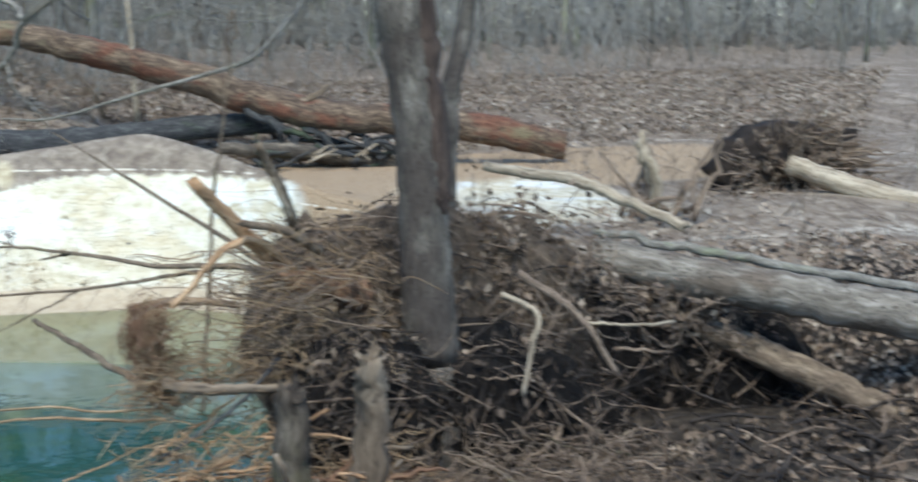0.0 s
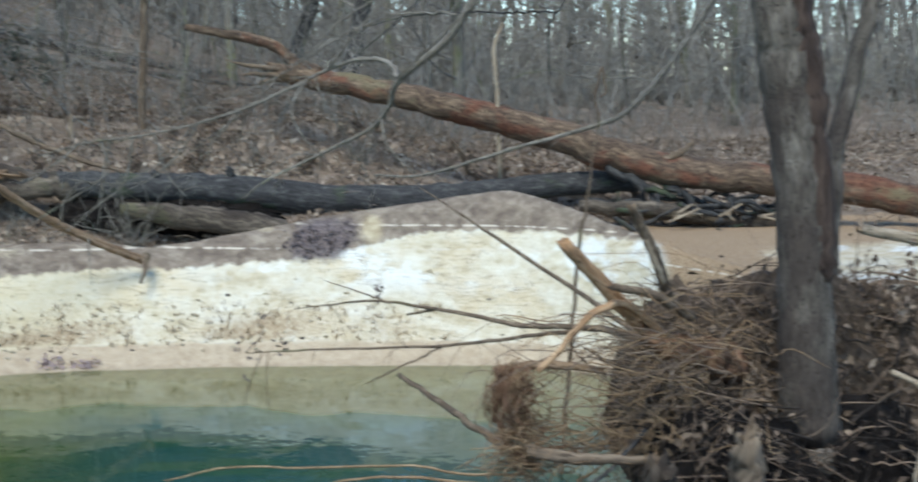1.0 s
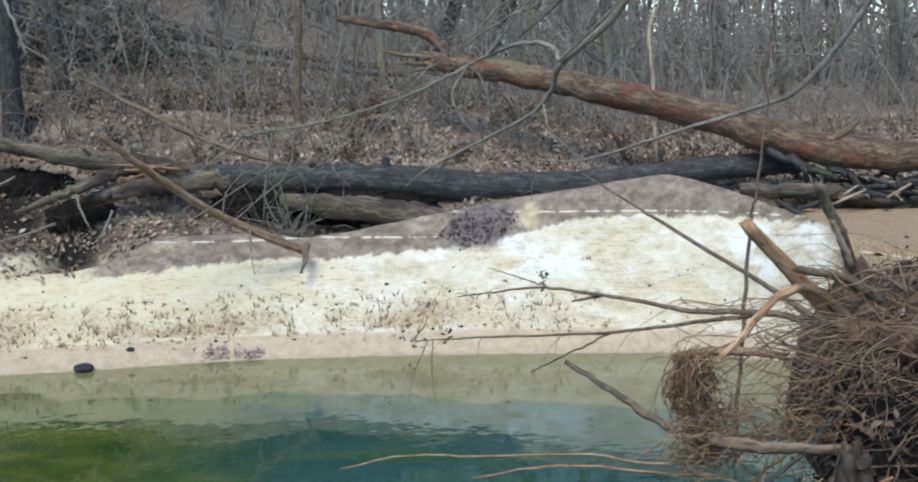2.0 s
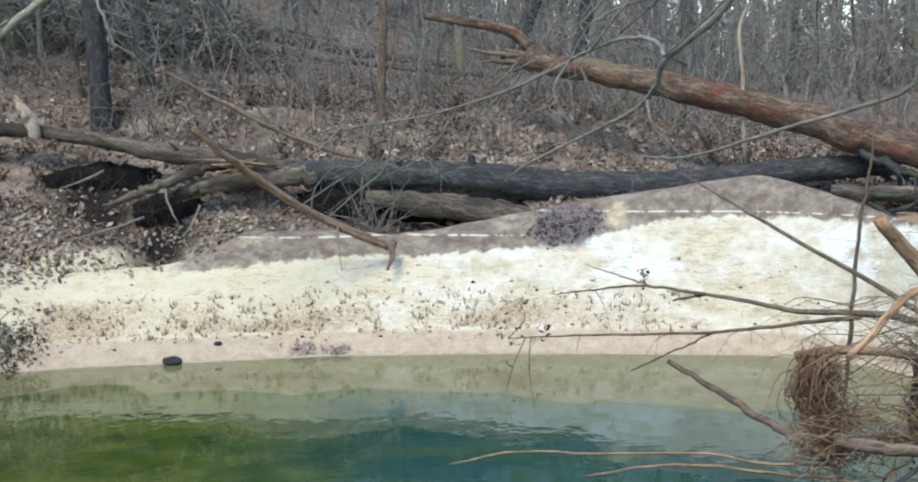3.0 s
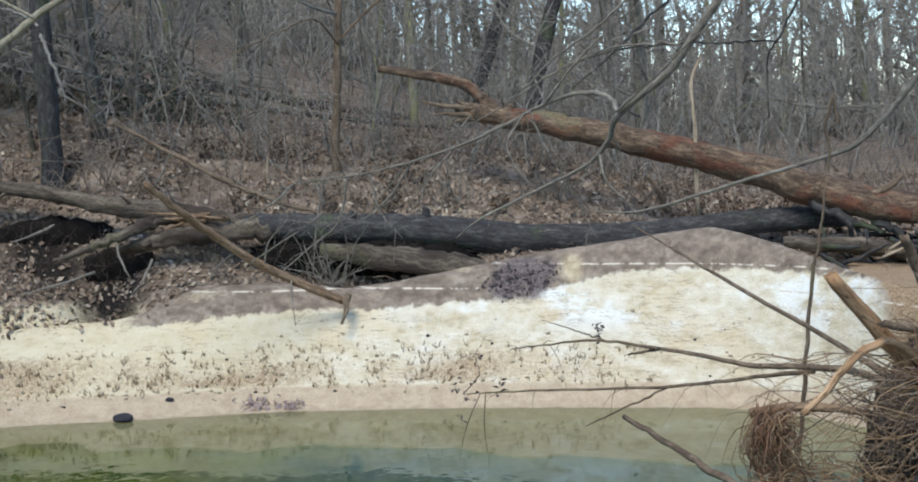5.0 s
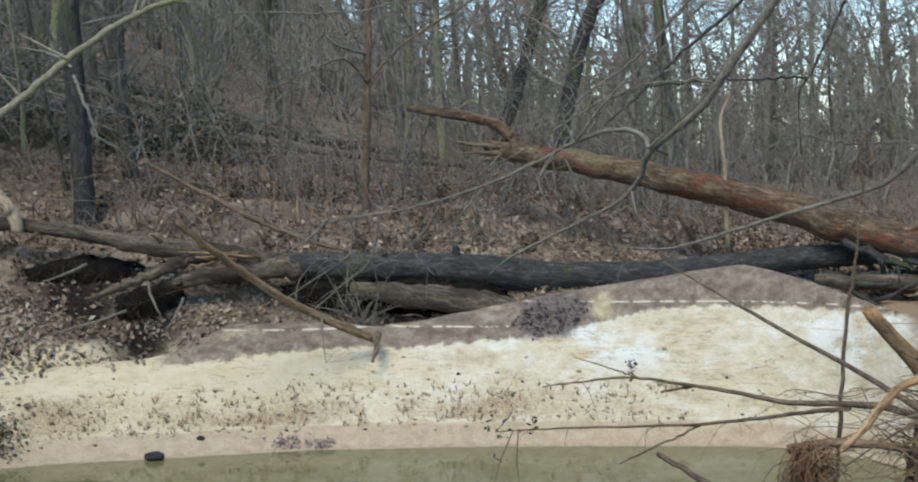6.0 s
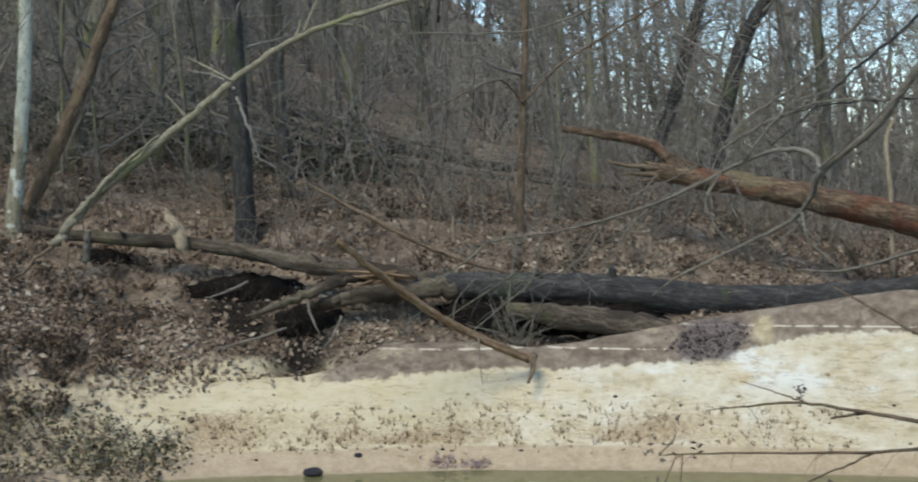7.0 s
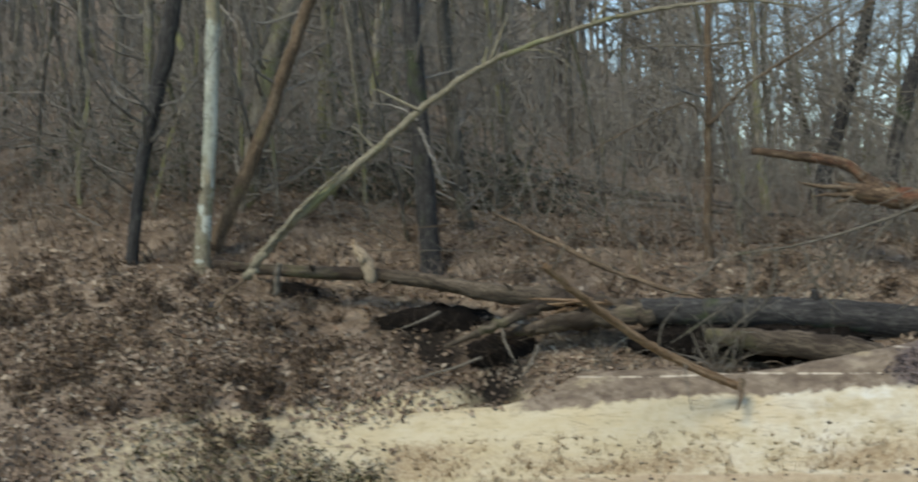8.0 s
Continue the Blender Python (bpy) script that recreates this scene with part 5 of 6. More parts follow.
def broken_small_tree():
    t = thing("fallen_branch", (3.9, 9.4, on_land(3.9, 9.4)), "bare fallen branch reaching over the water from the roots", "branch")
    main = [(4.2, 9.1, 1.2), (3.57, 10.2, 1.41), (3.24, 10.54, 1.42), (2.88, 10.88, 1.39), (2.58, 11.22, 1.42), (2.26, 11.56, 1.44)]
    stems = (
        (main, [0.05, 0.03, 0.026, 0.023, 0.02, 0.016]),
        ([(2.26, 11.56, 1.44), (2.04, 11.9, 1.34)], [0.016, 0.008]),
        ([(2.26, 11.56, 1.44), (1.78, 11.87, 1.48), (1.38, 12.13, 1.42), (1.05, 12.4, 1.34)], [0.015, 0.012, 0.008, 0.004]),
        ([(1.83, 11.85, 1.48), (1.6, 12.2, 1.53), (1.34, 12.4, 1.6)], [0.008, 0.006, 0.003]),
        ([(3.3, 10.6, 1.38), (2.84, 11.3, 1.2), (2.22, 11.6, 1.1), (1.25, 11.9, 1.05), (0.6, 12.2, 0.98)], [0.022, 0.017, 0.013, 0.009, 0.004]),
        ([(2.35, 11.55, 1.12), (1.89, 11.75, 0.86), (1.66, 11.9, 0.72)], [0.011, 0.009, 0.005]),
        ([(3.6, 9.6, 1.46), (3.42, 10.4, 1.62), (3.08, 12.3, 1.88), (2.78, 13.3, 2.1), (2.47, 14.2, 2.32)], [0.028, 0.022, 0.018, 0.013, 0.005]),
    )
    for line, r in stems:
        Build().add(*tube(line, r, 7, 22, 0.07, 0.005)).part("stem", M_BROWN, t)
    g = np.random.default_rng(5)
    b = Build()
    twigs(b, stems[2][0], 7, 0.4, 0.004, g, droop=0.3)
    twigs(b, stems[4][0], 14, 0.4, 0.004, g, droop=0.5, up=-0.5)
    for q in ([(0.75, 12.1, 1.0), (0.62, 12.1, 0.7), (0.55, 12.1, 0.4)], [(0.8, 12.1, 1.02), (0.78, 12.1, 0.7), (0.82, 12.1, 0.35)], [(0.6, 12.2, 0.98), (0.75, 12.2, 1.15), (0.72, 12.2, 1.3)]):
        b.add(*tube(q, [0.006, 0.005, 0.002], 4, 8))
    b.part("twig", M_BROWN, t, kind="stuff")
    dead = Build()
    for c, s, k in (((1.79, 11.9, 1.55), 0.055, 16), ((0.62, 12.15, 1.0), 0.09, 12), ((0.75, 12.15, 1.25), 0.06, 5), ((0.95, 12.1, 1.02), 0.06, 6)):
        for _ in range(k):
            leaf(dead, np.array(c) + g.normal(0, s * np.array([0.6, 0.5, 1]), 3), g.uniform(0.02, 0.04), g.normal(0, 1, 3), g)
    dead.part("dead_leaf", M_DEADLEAF, t, "shrivelled dark leaves", kind="stuff")
    return t


broken_small_tree()


def upright_stick():
    t = thing("upright_stick", (3.28, 11.2, on_land(3.28, 11.2)), "slim grey stick standing out of the debris", "stick")
    Build().add(*tube([(3.28, 11.2, -0.35), (3.39, 11.2, 1.09), (3.46, 11.2, 2.01), (3.52, 11.2, 2.32), (3.59, 11.2, 2.86)], [0.018, 0.018, 0.016, 0.014, 0.007], 7, 26, 0.12, 0.008)).part("stem", M_BROWN, t)


upright_stick()
log("stick", [(2.62, 9.0, 0.7), (2.47, 9.4, 0.745), (2.22, 10.2, 0.835), (1.89, 11.2, 0.94)], [0.036, 0.032, 0.028, 0.022], M_BROWN, "dark stick jutting over the water from the root mass", "stick", 24, 0.12, 0.03, 9)
log("log", [(6.05, 9.02, 1.56), (6.8, 8.53, 1.4), (7.61, 8.07, 1.24), (8.3, 7.6, 1.12), (9.4, 6.9, 0.95)], [0.15, 0.17, 0.175, 0.18, 0.18], M_LOG, "thick pale weathered log lying over the root mass", "log", 34, 0.05, 0.04, 20)
log("log", [(6.1, 9.1, 1.75), (6.9, 8.7, 1.6), (7.8, 8.2, 1.42), (8.8, 7.6, 1.25)], [0.035, 0.04, 0.04, 0.035], M_LIMB, "thin grey pole lying along the thick log", "pole", 24, 0.08, 0.02, 9)
log("log", [(6.9, 8.8, 0.95), (7.4, 8.35, 0.72), (7.9, 7.9, 0.45), (8.5, 7.4, 0.2)], [0.1, 0.12, 0.12, 0.1], M_BROWN, "second brown log sloping into the dark hollow", "log", 24, 0.07, 0.04, 14)
log("pole", [(6.3, 11.7, 2.05), (6.98, 11.0, 1.93), (7.26, 10.5, 1.77), (7.5, 9.9, 1.6)], [0.05, 0.06, 0.055, 0.05], M_PALE, "bare pale pole lying on the sand", "pole", 24, 0.08, 0.03, 10)
log("stump", [(3.28, 6.75, 0.3), (3.26, 6.6, 1.05), (3.24, 6.5, 1.4), (3.22, 6.48, 1.56)], [0.11, 0.09, 0.085, 0.06], M_STUB, "broken tan stub of wood standing in debris", "stump", 16, 0.22, 0.09, 12)
log("stump", [(2.88, 6.9, 0.1), (2.87, 6.85, 0.8), (2.85, 6.8, 1.3)], [0.12, 0.11, 0.09], M_SNAG, "weathered grey post-like stub in the debris", "stump", 16, 0.18, 0.08, 14)


def root_wad():
    t = thing("root_wad", (8.1, 11.6, on_land(8.1, 11.6)), "upturned pale roots with hanging brown debris", "root wad")
    g = np.random.default_rng(9)
    for _ in range(13):
        p = np.array([8.15, 11.6, 1.5]) + g.normal(0, [0.22, 0.15, 0.1])
        q = p + g.normal([0, 0, 0.45], [0.3, 0.2, 0.3])
        Build().add(*tube([p, (p + q) / 2 + g.normal(0, 0.08, 3), q], [0.035, 0.028, 0.008], 6, 8, 0.15, 0.03, rng=g)).part("root", M_ROOT, t)
    Build().add(*tube([(8.2, 11.5, 1.5), (8.05, 11.45, 1.95), (7.95, 11.45, 2.2), (8.02, 11.5, 2.36)], [0.06, 0.075, 0.06, 0.03], 9, 14, 0.15, 0.02)).part("root", M_PALE, t, "pale barkless main root")


root_wad()


def root_plate():
    t = thing("root_plate", (10.8, 12.8, on_land(10.8, 12.8)), "dark upturned root plate of a fallen tree", "root plate")
    g = np.random.default_rng(19)
    n = 900
    a, r = g.uniform(0, 6.28, n), np.sqrt(g.uniform(0, 1, n))
    b = Build()
    th = np.linspace(0, 6.28, 30, endpoint=False)
    rings = []
    for k, q in enumerate(np.linspace(0.02, 1, 7)):
        rings.append(np.stack([10.8 + 1.0 * q * np.cos(th) * (1 + 0.12 * g.normal(size=30)), 12.8 - 0.28 * (1 - q * q) + g.normal(0, 0.05, 30), 1.6 + 0.72 * q * np.sin(th) * (1 + 0.12 * g.normal(size=30))], 1))
    v = np.concatenate(rings)
    f = [(i * 30 + j, i * 30 + (j + 1) % 30, i * 30 + 30 + (j + 1) % 30, i * 30 + 30 + j) for i in range(6) for j in range(30)]
    w = v.copy()
    w[:, 1] = 13.15
    f2 = [tuple(k + len(v) for k in q[::-1]) for q in f]
    rim = [(180 + j, 180 + (j + 1) % 30, len(v) + 180 + (j + 1) % 30, len(v) + 180 + j) for j in range(30)]
    b.add(np.vstack([v, w]), f + f2 + rim)
    b.part("soil", M_SOIL, t)
    c = Build()
    for k in range(520):
        p = np.array([10.8 + 1.0 * r[k] * math.cos(a[k]), 12.55, 1.6 + 0.72 * r[k] * math.sin(a[k])])
        q = p + np.array([math.cos(a[k]) * 0.35, -0.2, math.sin(a[k]) * 0.3 - 0.1]) * g.uniform(0.3, 1.3) + g.normal(0, 0.08, 3)
        c.add(*tube([p, (p + q) / 2 + g.normal(0, 0.05, 3), q], [0.016, 0.012, 0.004], 4, 5, rng=g))
    c.part("root_fibre", M_ROOT, t, kind="stuff")
    Build().add(*tube([(10.5, 12.4, 1.85), (10.96, 11.9, 1.63), (11.7, 11.4, 1.42), (13, 10.6, 1.3)], [0.12, 0.13, 0.13, 0.13], 14, 24, 0.07, 0.01)).part("log", M_PALE, t, "pale trunk laid against it")


root_plate()


# ---- water's edge ----
def stone(c, r, label, seed):
    g = np.random.default_rng(seed)
    bm = bmesh.new()
    bmesh.ops.create_icosphere(bm, subdivisions=3, radius=1)
    for q in bm.verts:
        k = 1 + 0.18 * noise.noise(q.co * 1.6 + Vector((seed, 0, 0))) + 0.06 * noise.noise(q.co * 5)
        q.co = Vector((q.co.x * r[0] * k, q.co.y * r[1] * k, max(q.co.z, -0.6) * r[2] * k))
    me = bpy.data.meshes.new("stone")
    bm.to_mesh(me)
    bm.free()
    me.materials.append(M_ROCK)
    ob = new("stone", me)
    ob.location = c
    return tagged(ob, label, "stone")


stone((-3.27, 16.33, 0.04), (0.13, 0.09, 0.055), "dark wet stone at the water's edge", 3)
stone((-2.78, 16.75, 0.16), (0.05, 0.04, 0.03), "small dark stone on the beach", 5)
stone((0.2, 16.95, 0.2), (0.045, 0.04, 0.03), "small dark stone on the beach", 8)


def leaf_mat(c, spread, count, material, label, size=0.05):
    g = np.random.default_rng(int(abs(c[0]) * 100))
    b = Build()
    for _ in range(count):
        x, y = c[0] + g.normal(0, spread[0]), c[1] + g.normal(0, spread[1])
        leaf(b, np.array([x, y, on_land(x, y) + g.uniform(0.005, 0.06)]), g.uniform(0.5, 1) * size, np.array([0, -0.4, 1]) + g.normal(0, 0.5, 3), g)
    b.single("leaf_pile", material, label, "leaf pile", kind="stuff", smooth=False)


leaf_mat((-1.75, 16.72), (0.11, 0.06), 46, M_MAUVE, "mauve sodden leaves washed up on the beach")
leaf_mat((-1.3, 16.72), (0.09, 0.05), 40, M_MAUVE, "mauve sodden leaves washed up on the beach")


def dark_patch():
    g = np.random.default_rng(44)
    b = Build()
    for _ in range(1500):
        x, y = g.uniform(0.9, 2.3), g.uniform(16.9, 18.1)
        z = on_land(x, y)
        if ((x - 1.55 - 0.6 * (z - 1.36)) / 0.5) ** 2 + ((z - 1.38 - 0.05 * math.sin(7 * x)) / 0.22) ** 2 > g.uniform(0.05, 1.25):
            continue
        leaf(b, np.array([x, y, on_land(x, y) + g.uniform(0.0, 0.03)]), g.uniform(0.02, 0.045), np.array([0, -0.7, 0.7]) + g.normal(0, 0.4, 3), g)
    b.single("leaf_pile", M_DEADLEAF, "dark leaf mat sliding down the clay face", "leaf pile", kind="stuff", smooth=False)


dark_patch()


def hollow_filler(c, r, label, seed):
    """A black lump with root fibres, added as the shade in the hollow under a log."""
    g = np.random.default_rng(seed)
    t = thing("earth_clump", (c[0], c[1], on_land(c[0], c[1])), label, "earth clump")
    th, ph = np.meshgrid(np.linspace(0, np.pi, 12), np.linspace(0, 2 * np.pi, 22, endpoint=False), indexing="ij")
    d = np.stack([np.sin(th) * np.cos(ph), np.sin(th) * np.sin(ph), np.cos(th)], -1)
    h = 1 + 0.4 * lumps(d[..., 0] * 5, d[..., 1] * 5 + d[..., 2] * 6, 0.7, seed) + g.normal(0, 0.09, th.shape)
    f = [(i * 22 + j, i * 22 + 22 + j, i * 22 + 22 + (j + 1) % 22, i * 22 + (j + 1) % 22) for i in range(11) for j in range(22)]
    # the lump's blackness is the hollow's shade, put into its colour
    Build().add((np.array(c) + d * h[..., None] * np.array(r)).reshape(-1, 3), f).part("earth", M_SHADE, t)
    b = Build()
    for _ in range(110):
        q = unit(g.normal([0, -0.8, 0], 1))
        p = np.array(c) + q * np.array(r)
        w = unit(g.normal([0, -0.3, -0.4], 0.7)) * g.uniform(0.1, 0.4)
        b.add(*tube([p, p + w * 0.5 + g.normal(0, 0.03, 3), p + w], [0.008, 0.006, 0.002], 4, 4, rng=g))
    b.part("root_fibre", M_DARKROOT, t, kind="stuff")


hollow_filler((-4.8, 19.62, 2.0), (0.8, 0.14, 0.24), "added black lump and roots for the shade under the pale limb", 61)
hollow_filler((-3.75, 19.0, 1.6), (0.5, 0.14, 0.24), "added black lump and roots for the shade under the torn prong", 62)
hollow_filler((0.1, 19.0, 1.62), (1.0, 0.2, 0.26), "added black lump for the shade under the fallen trunk", 63)
hollow_filler((-1.3, 19.0, 1.68), (0.7, 0.2, 0.26), "added black lump for the shade under the fallen trunk", 64)
hollow_filler((-7.0, 19.9, 2.5), (0.4, 0.12, 0.14), "added black lump and roots for the shade under the limb's end", 65)


# ---- the wood ----
def crown_line(g, p, w, m):
    return [p, p + w * m * 0.5 + g.normal(0, 0.06, 3) * m, p + w * m + g.normal(0, 0.1, 3) * m + np.array([0, 0, 0.12 * m])]


def tree_meshes(seed, height, r, lean, count, twiggy, reach=0.16, low=0.12):
    """Trunk and branch meshes of a bare tree, its foot at the origin."""
    g = np.random.default_rng(seed)
    n = 7
    z = np.linspace(-0.25, height, n)
    drift = np.cumsum(g.normal(0, height * 0.012, (n, 2)), axis=0)
    line = np.column_stack([drift[:, 0] + lean[0] * np.clip(z, 0, None), drift[:, 1] + lean[1] * np.clip(z, 0, None), z])
    line[:2, :2] -= line[1, :2]
    radii = r * np.array([1.35, 1.0, 0.85, 0.7, 0.5, 0.32, 0.1])
    trunk = Build().add(*tube(line, radii, 8, 20, 0.06, 0.01, rng=g))
    c = spline(line, 40)
    b = Build()
    for _ in range(count):
        k = int((low + (0.97 - low) * g.uniform(0, 1) ** 1.45) * 40)
        a = g.uniform(0, 6.28)
        w = unit([math.cos(a), math.sin(a), g.uniform(0.15, 1.1)])
        m = height * reach * g.uniform(0.4, 1.2) * (1.25 - k / 45)
        path = crown_line(g, c[k], w, m)
        br = max(0.006, r * 0.26 * (1.1 - k / 44))
        b.add(*tube(path, [br, br * 0.65, br * 0.2], 4, 6, rng=g))
        twigs(b, path, twiggy if k < 18 else twiggy // 3, m * 0.55, max(0.006, br * 0.4), g, level=2 if m > 0.9 else 1, up=0.2)
    return trunk, b


def make_tree(name, seed, height, r, lean, count, twiggy, trunk_mat, twig_mat, label, category="tree", group="", reach=0.16, low=0.12):
    trunk, crown = tree_meshes(seed, height, r, lean, count, twiggy, reach, low)
    t = thing(name, (0, 0, 0), label, category, group)
    trunk.part("trunk", trunk_mat, t)
    crown.part("crown", twig_mat, t, kind="stuff")
    return t


def set_tree(t, x, y, turn=0.0, s=1.0):
    t.scale = (s, s, s)
    t.location = (x, y, on_land(x, y))
    t.rotation_euler = (0, 0, turn)


def special_tree(name, line, radii, material, label, branches=10, reach=1.6, extra=(), sides=14, lo=0.4):
    """A tree whose stem was placed by hand."""
    x, y = line[0][:2]
    t = thing(name, (x, y, on_land(x, y)), label, "tree")
    g = np.random.default_rng(int(abs(x * 37 + y * 11)))
    line = [(x, y, on_land(x, y) - 0.2)] + [tuple(p) for p in line[1:]]
    Build().add(*tube(line, radii, sides, 40, 0.05, 0.012, rng=g)).part("trunk", material, t)
    b = Build()
    c = spline(line, 40)
    for _ in range(branches):
        k = int(g.uniform(lo, 0.97) * 40)
        a = g.uniform(0, 6.28)
        m = reach * g.uniform(0.5, 1.2)
        path = crown_line(g, c[k], unit([math.cos(a), math.sin(a), g.uniform(0.1, 0.9)]), m)
        b.add(*tube(path, [0.03, 0.018, 0.006], 5, 8, rng=g))
        twigs(b, path, 6, m * 0.5, 0.008, g, level=2)
    b.part("crown", M_TWIG, t, kind="stuff")
    for q, r in extra:
        Build().add(*tube(q, r, 7, 40, 0.05, 0.01, rng=g)).part("limb", M_TWIG if len(r) < 4 else M_BROWN, t)
    return t


sycamore = special_tree("sycamore_tree", [(-8.42, 20.15, 0), (-8.4, 20.1, 3.2), (-8.26, 20.1, 4.3), (-8.1, 20.1, 6.3), (-8.0, 20.1, 8.5), (-7.7, 20.1, 12), (-7.6, 19.6, 15)], [0.14, 0.11, 0.1, 0.1, 0.095, 0.07, 0.03], M_WHITE, "sycamore with peeling white and green bark")
Build().add(*tube([(-8.42, 20.12, 2.7), (-8.4, 20.1, 3.2), (-8.35, 20.1, 3.7), (-8.27, 20.1, 4.25)], [0.16, 0.122, 0.114, 0.105], 14, 14, 0.08, 0.0, 0.4)).part("lower_bark", M_LICHEN, sycamore, "rough tan bark of the foot")
special_tree("leaning_tree", [(-8.45, 20.65, 0), (-8.3, 20.6, 3.4), (-7.63, 20.6, 4.75), (-7.1, 20.6, 6.0), (-6.7, 20.6, 6.93), (-5.8, 20.6, 9), (-5.0, 20.6, 11)], [0.15, 0.115, 0.105, 0.1, 0.095, 0.075, 0.04], M_BROWN, "leaning tree with reddish brown mossy bark")
special_tree("leaning_tree", [(-9.6, 20.3, 0), (-9.57, 20.2, 3.1), (-9.37, 20.2, 4.38), (-9.1, 20.2, 5.4), (-8.8, 20.2, 6.57), (-8.5, 20.2, 8.5), (-8.2, 20.2, 12)], [0.13, 0.1, 0.095, 0.11, 0.13, 0.1, 0.03], M_DARK, "dark-barked tree with a kinked stem")
special_tree("dark_tree", [(-5.02, 20.75, 0), (-5.04, 20.7, 3.2), (-5.11, 20.7, 4.96), (-5.15, 20.7, 6.27), (-5.2, 20.7, 9), (-5.1, 20.7, 13), (-5.0, 20.7, 16)], [0.21, 0.155, 0.14, 0.135, 0.12, 0.08, 0.03], M_DARK, "straight dark-barked forest tree on the slope", extra=[([(-5.1, 20.6, 4.9), (-4.95, 20.4, 4.6), (-4.75, 20.3, 4.1), (-4.7, 20.3, 3.9)], [0.03, 0.025, 0.01]), ([(-5.1, 20.6, 5.0), (-5.4, 20.5, 5.2), (-5.8, 20.4, 5.3)], [0.025, 0.02, 0.008])])
special_tree("slim_tree", [(-0.9, 21.5, 0), (-0.89, 21.5, 3.0), (-0.82, 21.5, 4.6), (-0.75, 21.5, 6.24), (-0.7, 21.5, 9), (-0.6, 21.5, 13)], [0.09, 0.064, 0.06, 0.058, 0.045, 0.02], M_BROWN, "slim greenish-barked tree behind the logs", extra=[([(-0.8, 21.4, 4.7), (-1.1, 20.4, 5.0), (-1.6, 19.6, 4.75), (-2.4, 18.9, 4.3), (-3.42, 18.1, 3.6), (-4.3, 18.0, 3.38), (-5.1, 18.0, 3.35)], [0.015, 0.012, 0.01, 0.008, 0.006, 0.004]), ([(-0.8, 21.45, 4.75), (-0.2, 21.2, 5.3), (0.5, 21, 5.7), (1.2, 20.8, 6.1), (2.0, 20.6, 6.6)], [0.018, 0.018, 0.02, 0.018, 0.01])])
special_tree("leaning_tree", [(2.6, 30.0, 0), (3.0, 30, 4.0), (3.5, 30, 6.1), (4.1, 30, 7.3), (5.1, 30, 8.6), (6.5, 30, 11)], [0.2, 0.17, 0.16, 0.15, 0.12, 0.05], M_DARK, "dark tree leaning across the gap of sky", lo=0.25, branches=16, reach=2.4)
special_tree("leaning_tree", [(1.5, 33.0, 0), (2.2, 33, 5.0), (2.7, 33, 6.6), (3.2, 33, 8.5), (3.8, 33, 12)], [0.2, 0.16, 0.15, 0.13, 0.05], M_DARK, "dark tree leaning across the gap of sky", lo=0.25, branches=16, reach=2.4)

G = np.random.default_rng(101)
TALL = [make_tree("forest_tree", 200 + i, 15 + 3 * (i % 3), 0.085 + 0.022 * (i % 4), (G.normal(0, 0.03), G.normal(0, 0.03)), 46, 6, M_TREE, M_TWIG, "bare grey-brown winter forest tree", "tree", "trees of the wood", 0.15, 0.03) for i in range(9)]
OPEN = [make_tree("forest_tree", 260 + i, 14 + 2 * (i % 3), 0.06 + 0.02 * (i % 4), (G.normal(0, 0.04), G.normal(0, 0.03)), 16, 2, M_TREE, M_TWIG, "slim bare winter tree with few branches", "tree", "trees of the wood", 0.16, 0.1) for i in range(7)]
THIN = [make_tree("sapling", 300 + i, 5.5 + 1.2 * (i % 4), 0.026 + 0.008 * (i % 3), (G.normal(0, 0.09), G.normal(0, 0.06)), 26, 5, M_TREE, M_TWIG, "thin bare understorey sapling with fine twigs", "sapling", "saplings of the wood", 0.22, 0.03) for i in range(8)]


def scatter(models, count, y0, y1, gap, right_start, power=1.3, sparse=()):
    """Stands copies over the wood behind the logs."""
    put, tries = [], 0
    while len(put) < count and tries < 20000:
        tries += 1
        y = y0 + (y1 - y0) * G.uniform(0, 1) ** power
        x = G.uniform(-0.93, 0.98) * y
        if x > 0.2 * y and y < right_start + G.uniform(-3, 3):
            continue
        if 0.03 < x / y < 0.35 and G.uniform() < 0.2:
            continue
        if x / y > -0.08 and y < 34 and G.uniform() < 0.4:
            continue
        if any((x - a) ** 2 + (y - b) ** 2 < gap * gap for a, b in put):
            continue
        put.append((x, y))
    used = set()
    for n, (x, y) in enumerate(put):
        open_side = x / y > -0.12
        m = (sparse if sparse and open_side else models)[n % len(sparse if sparse and open_side else models)]
        s = G.uniform(0.8, 1.2) * (1.0 if sparse or not open_side else 0.55)
        if m not in used:
            used.add(m)
            set_tree(m, x, y, G.uniform(0, 6.28), s)
        else:
            q = copy_thing(m, pose(x, y, on_land(x, y), G.normal(0, 2), G.normal(0, 2), G.uniform(0, 360)))
            q.scale = (s, s, s)


scatter(TALL, 140, 22.5, 70, 1.6, 34, sparse=OPEN)
scatter(THIN, 170, 21.6, 46, 0.6, 29)


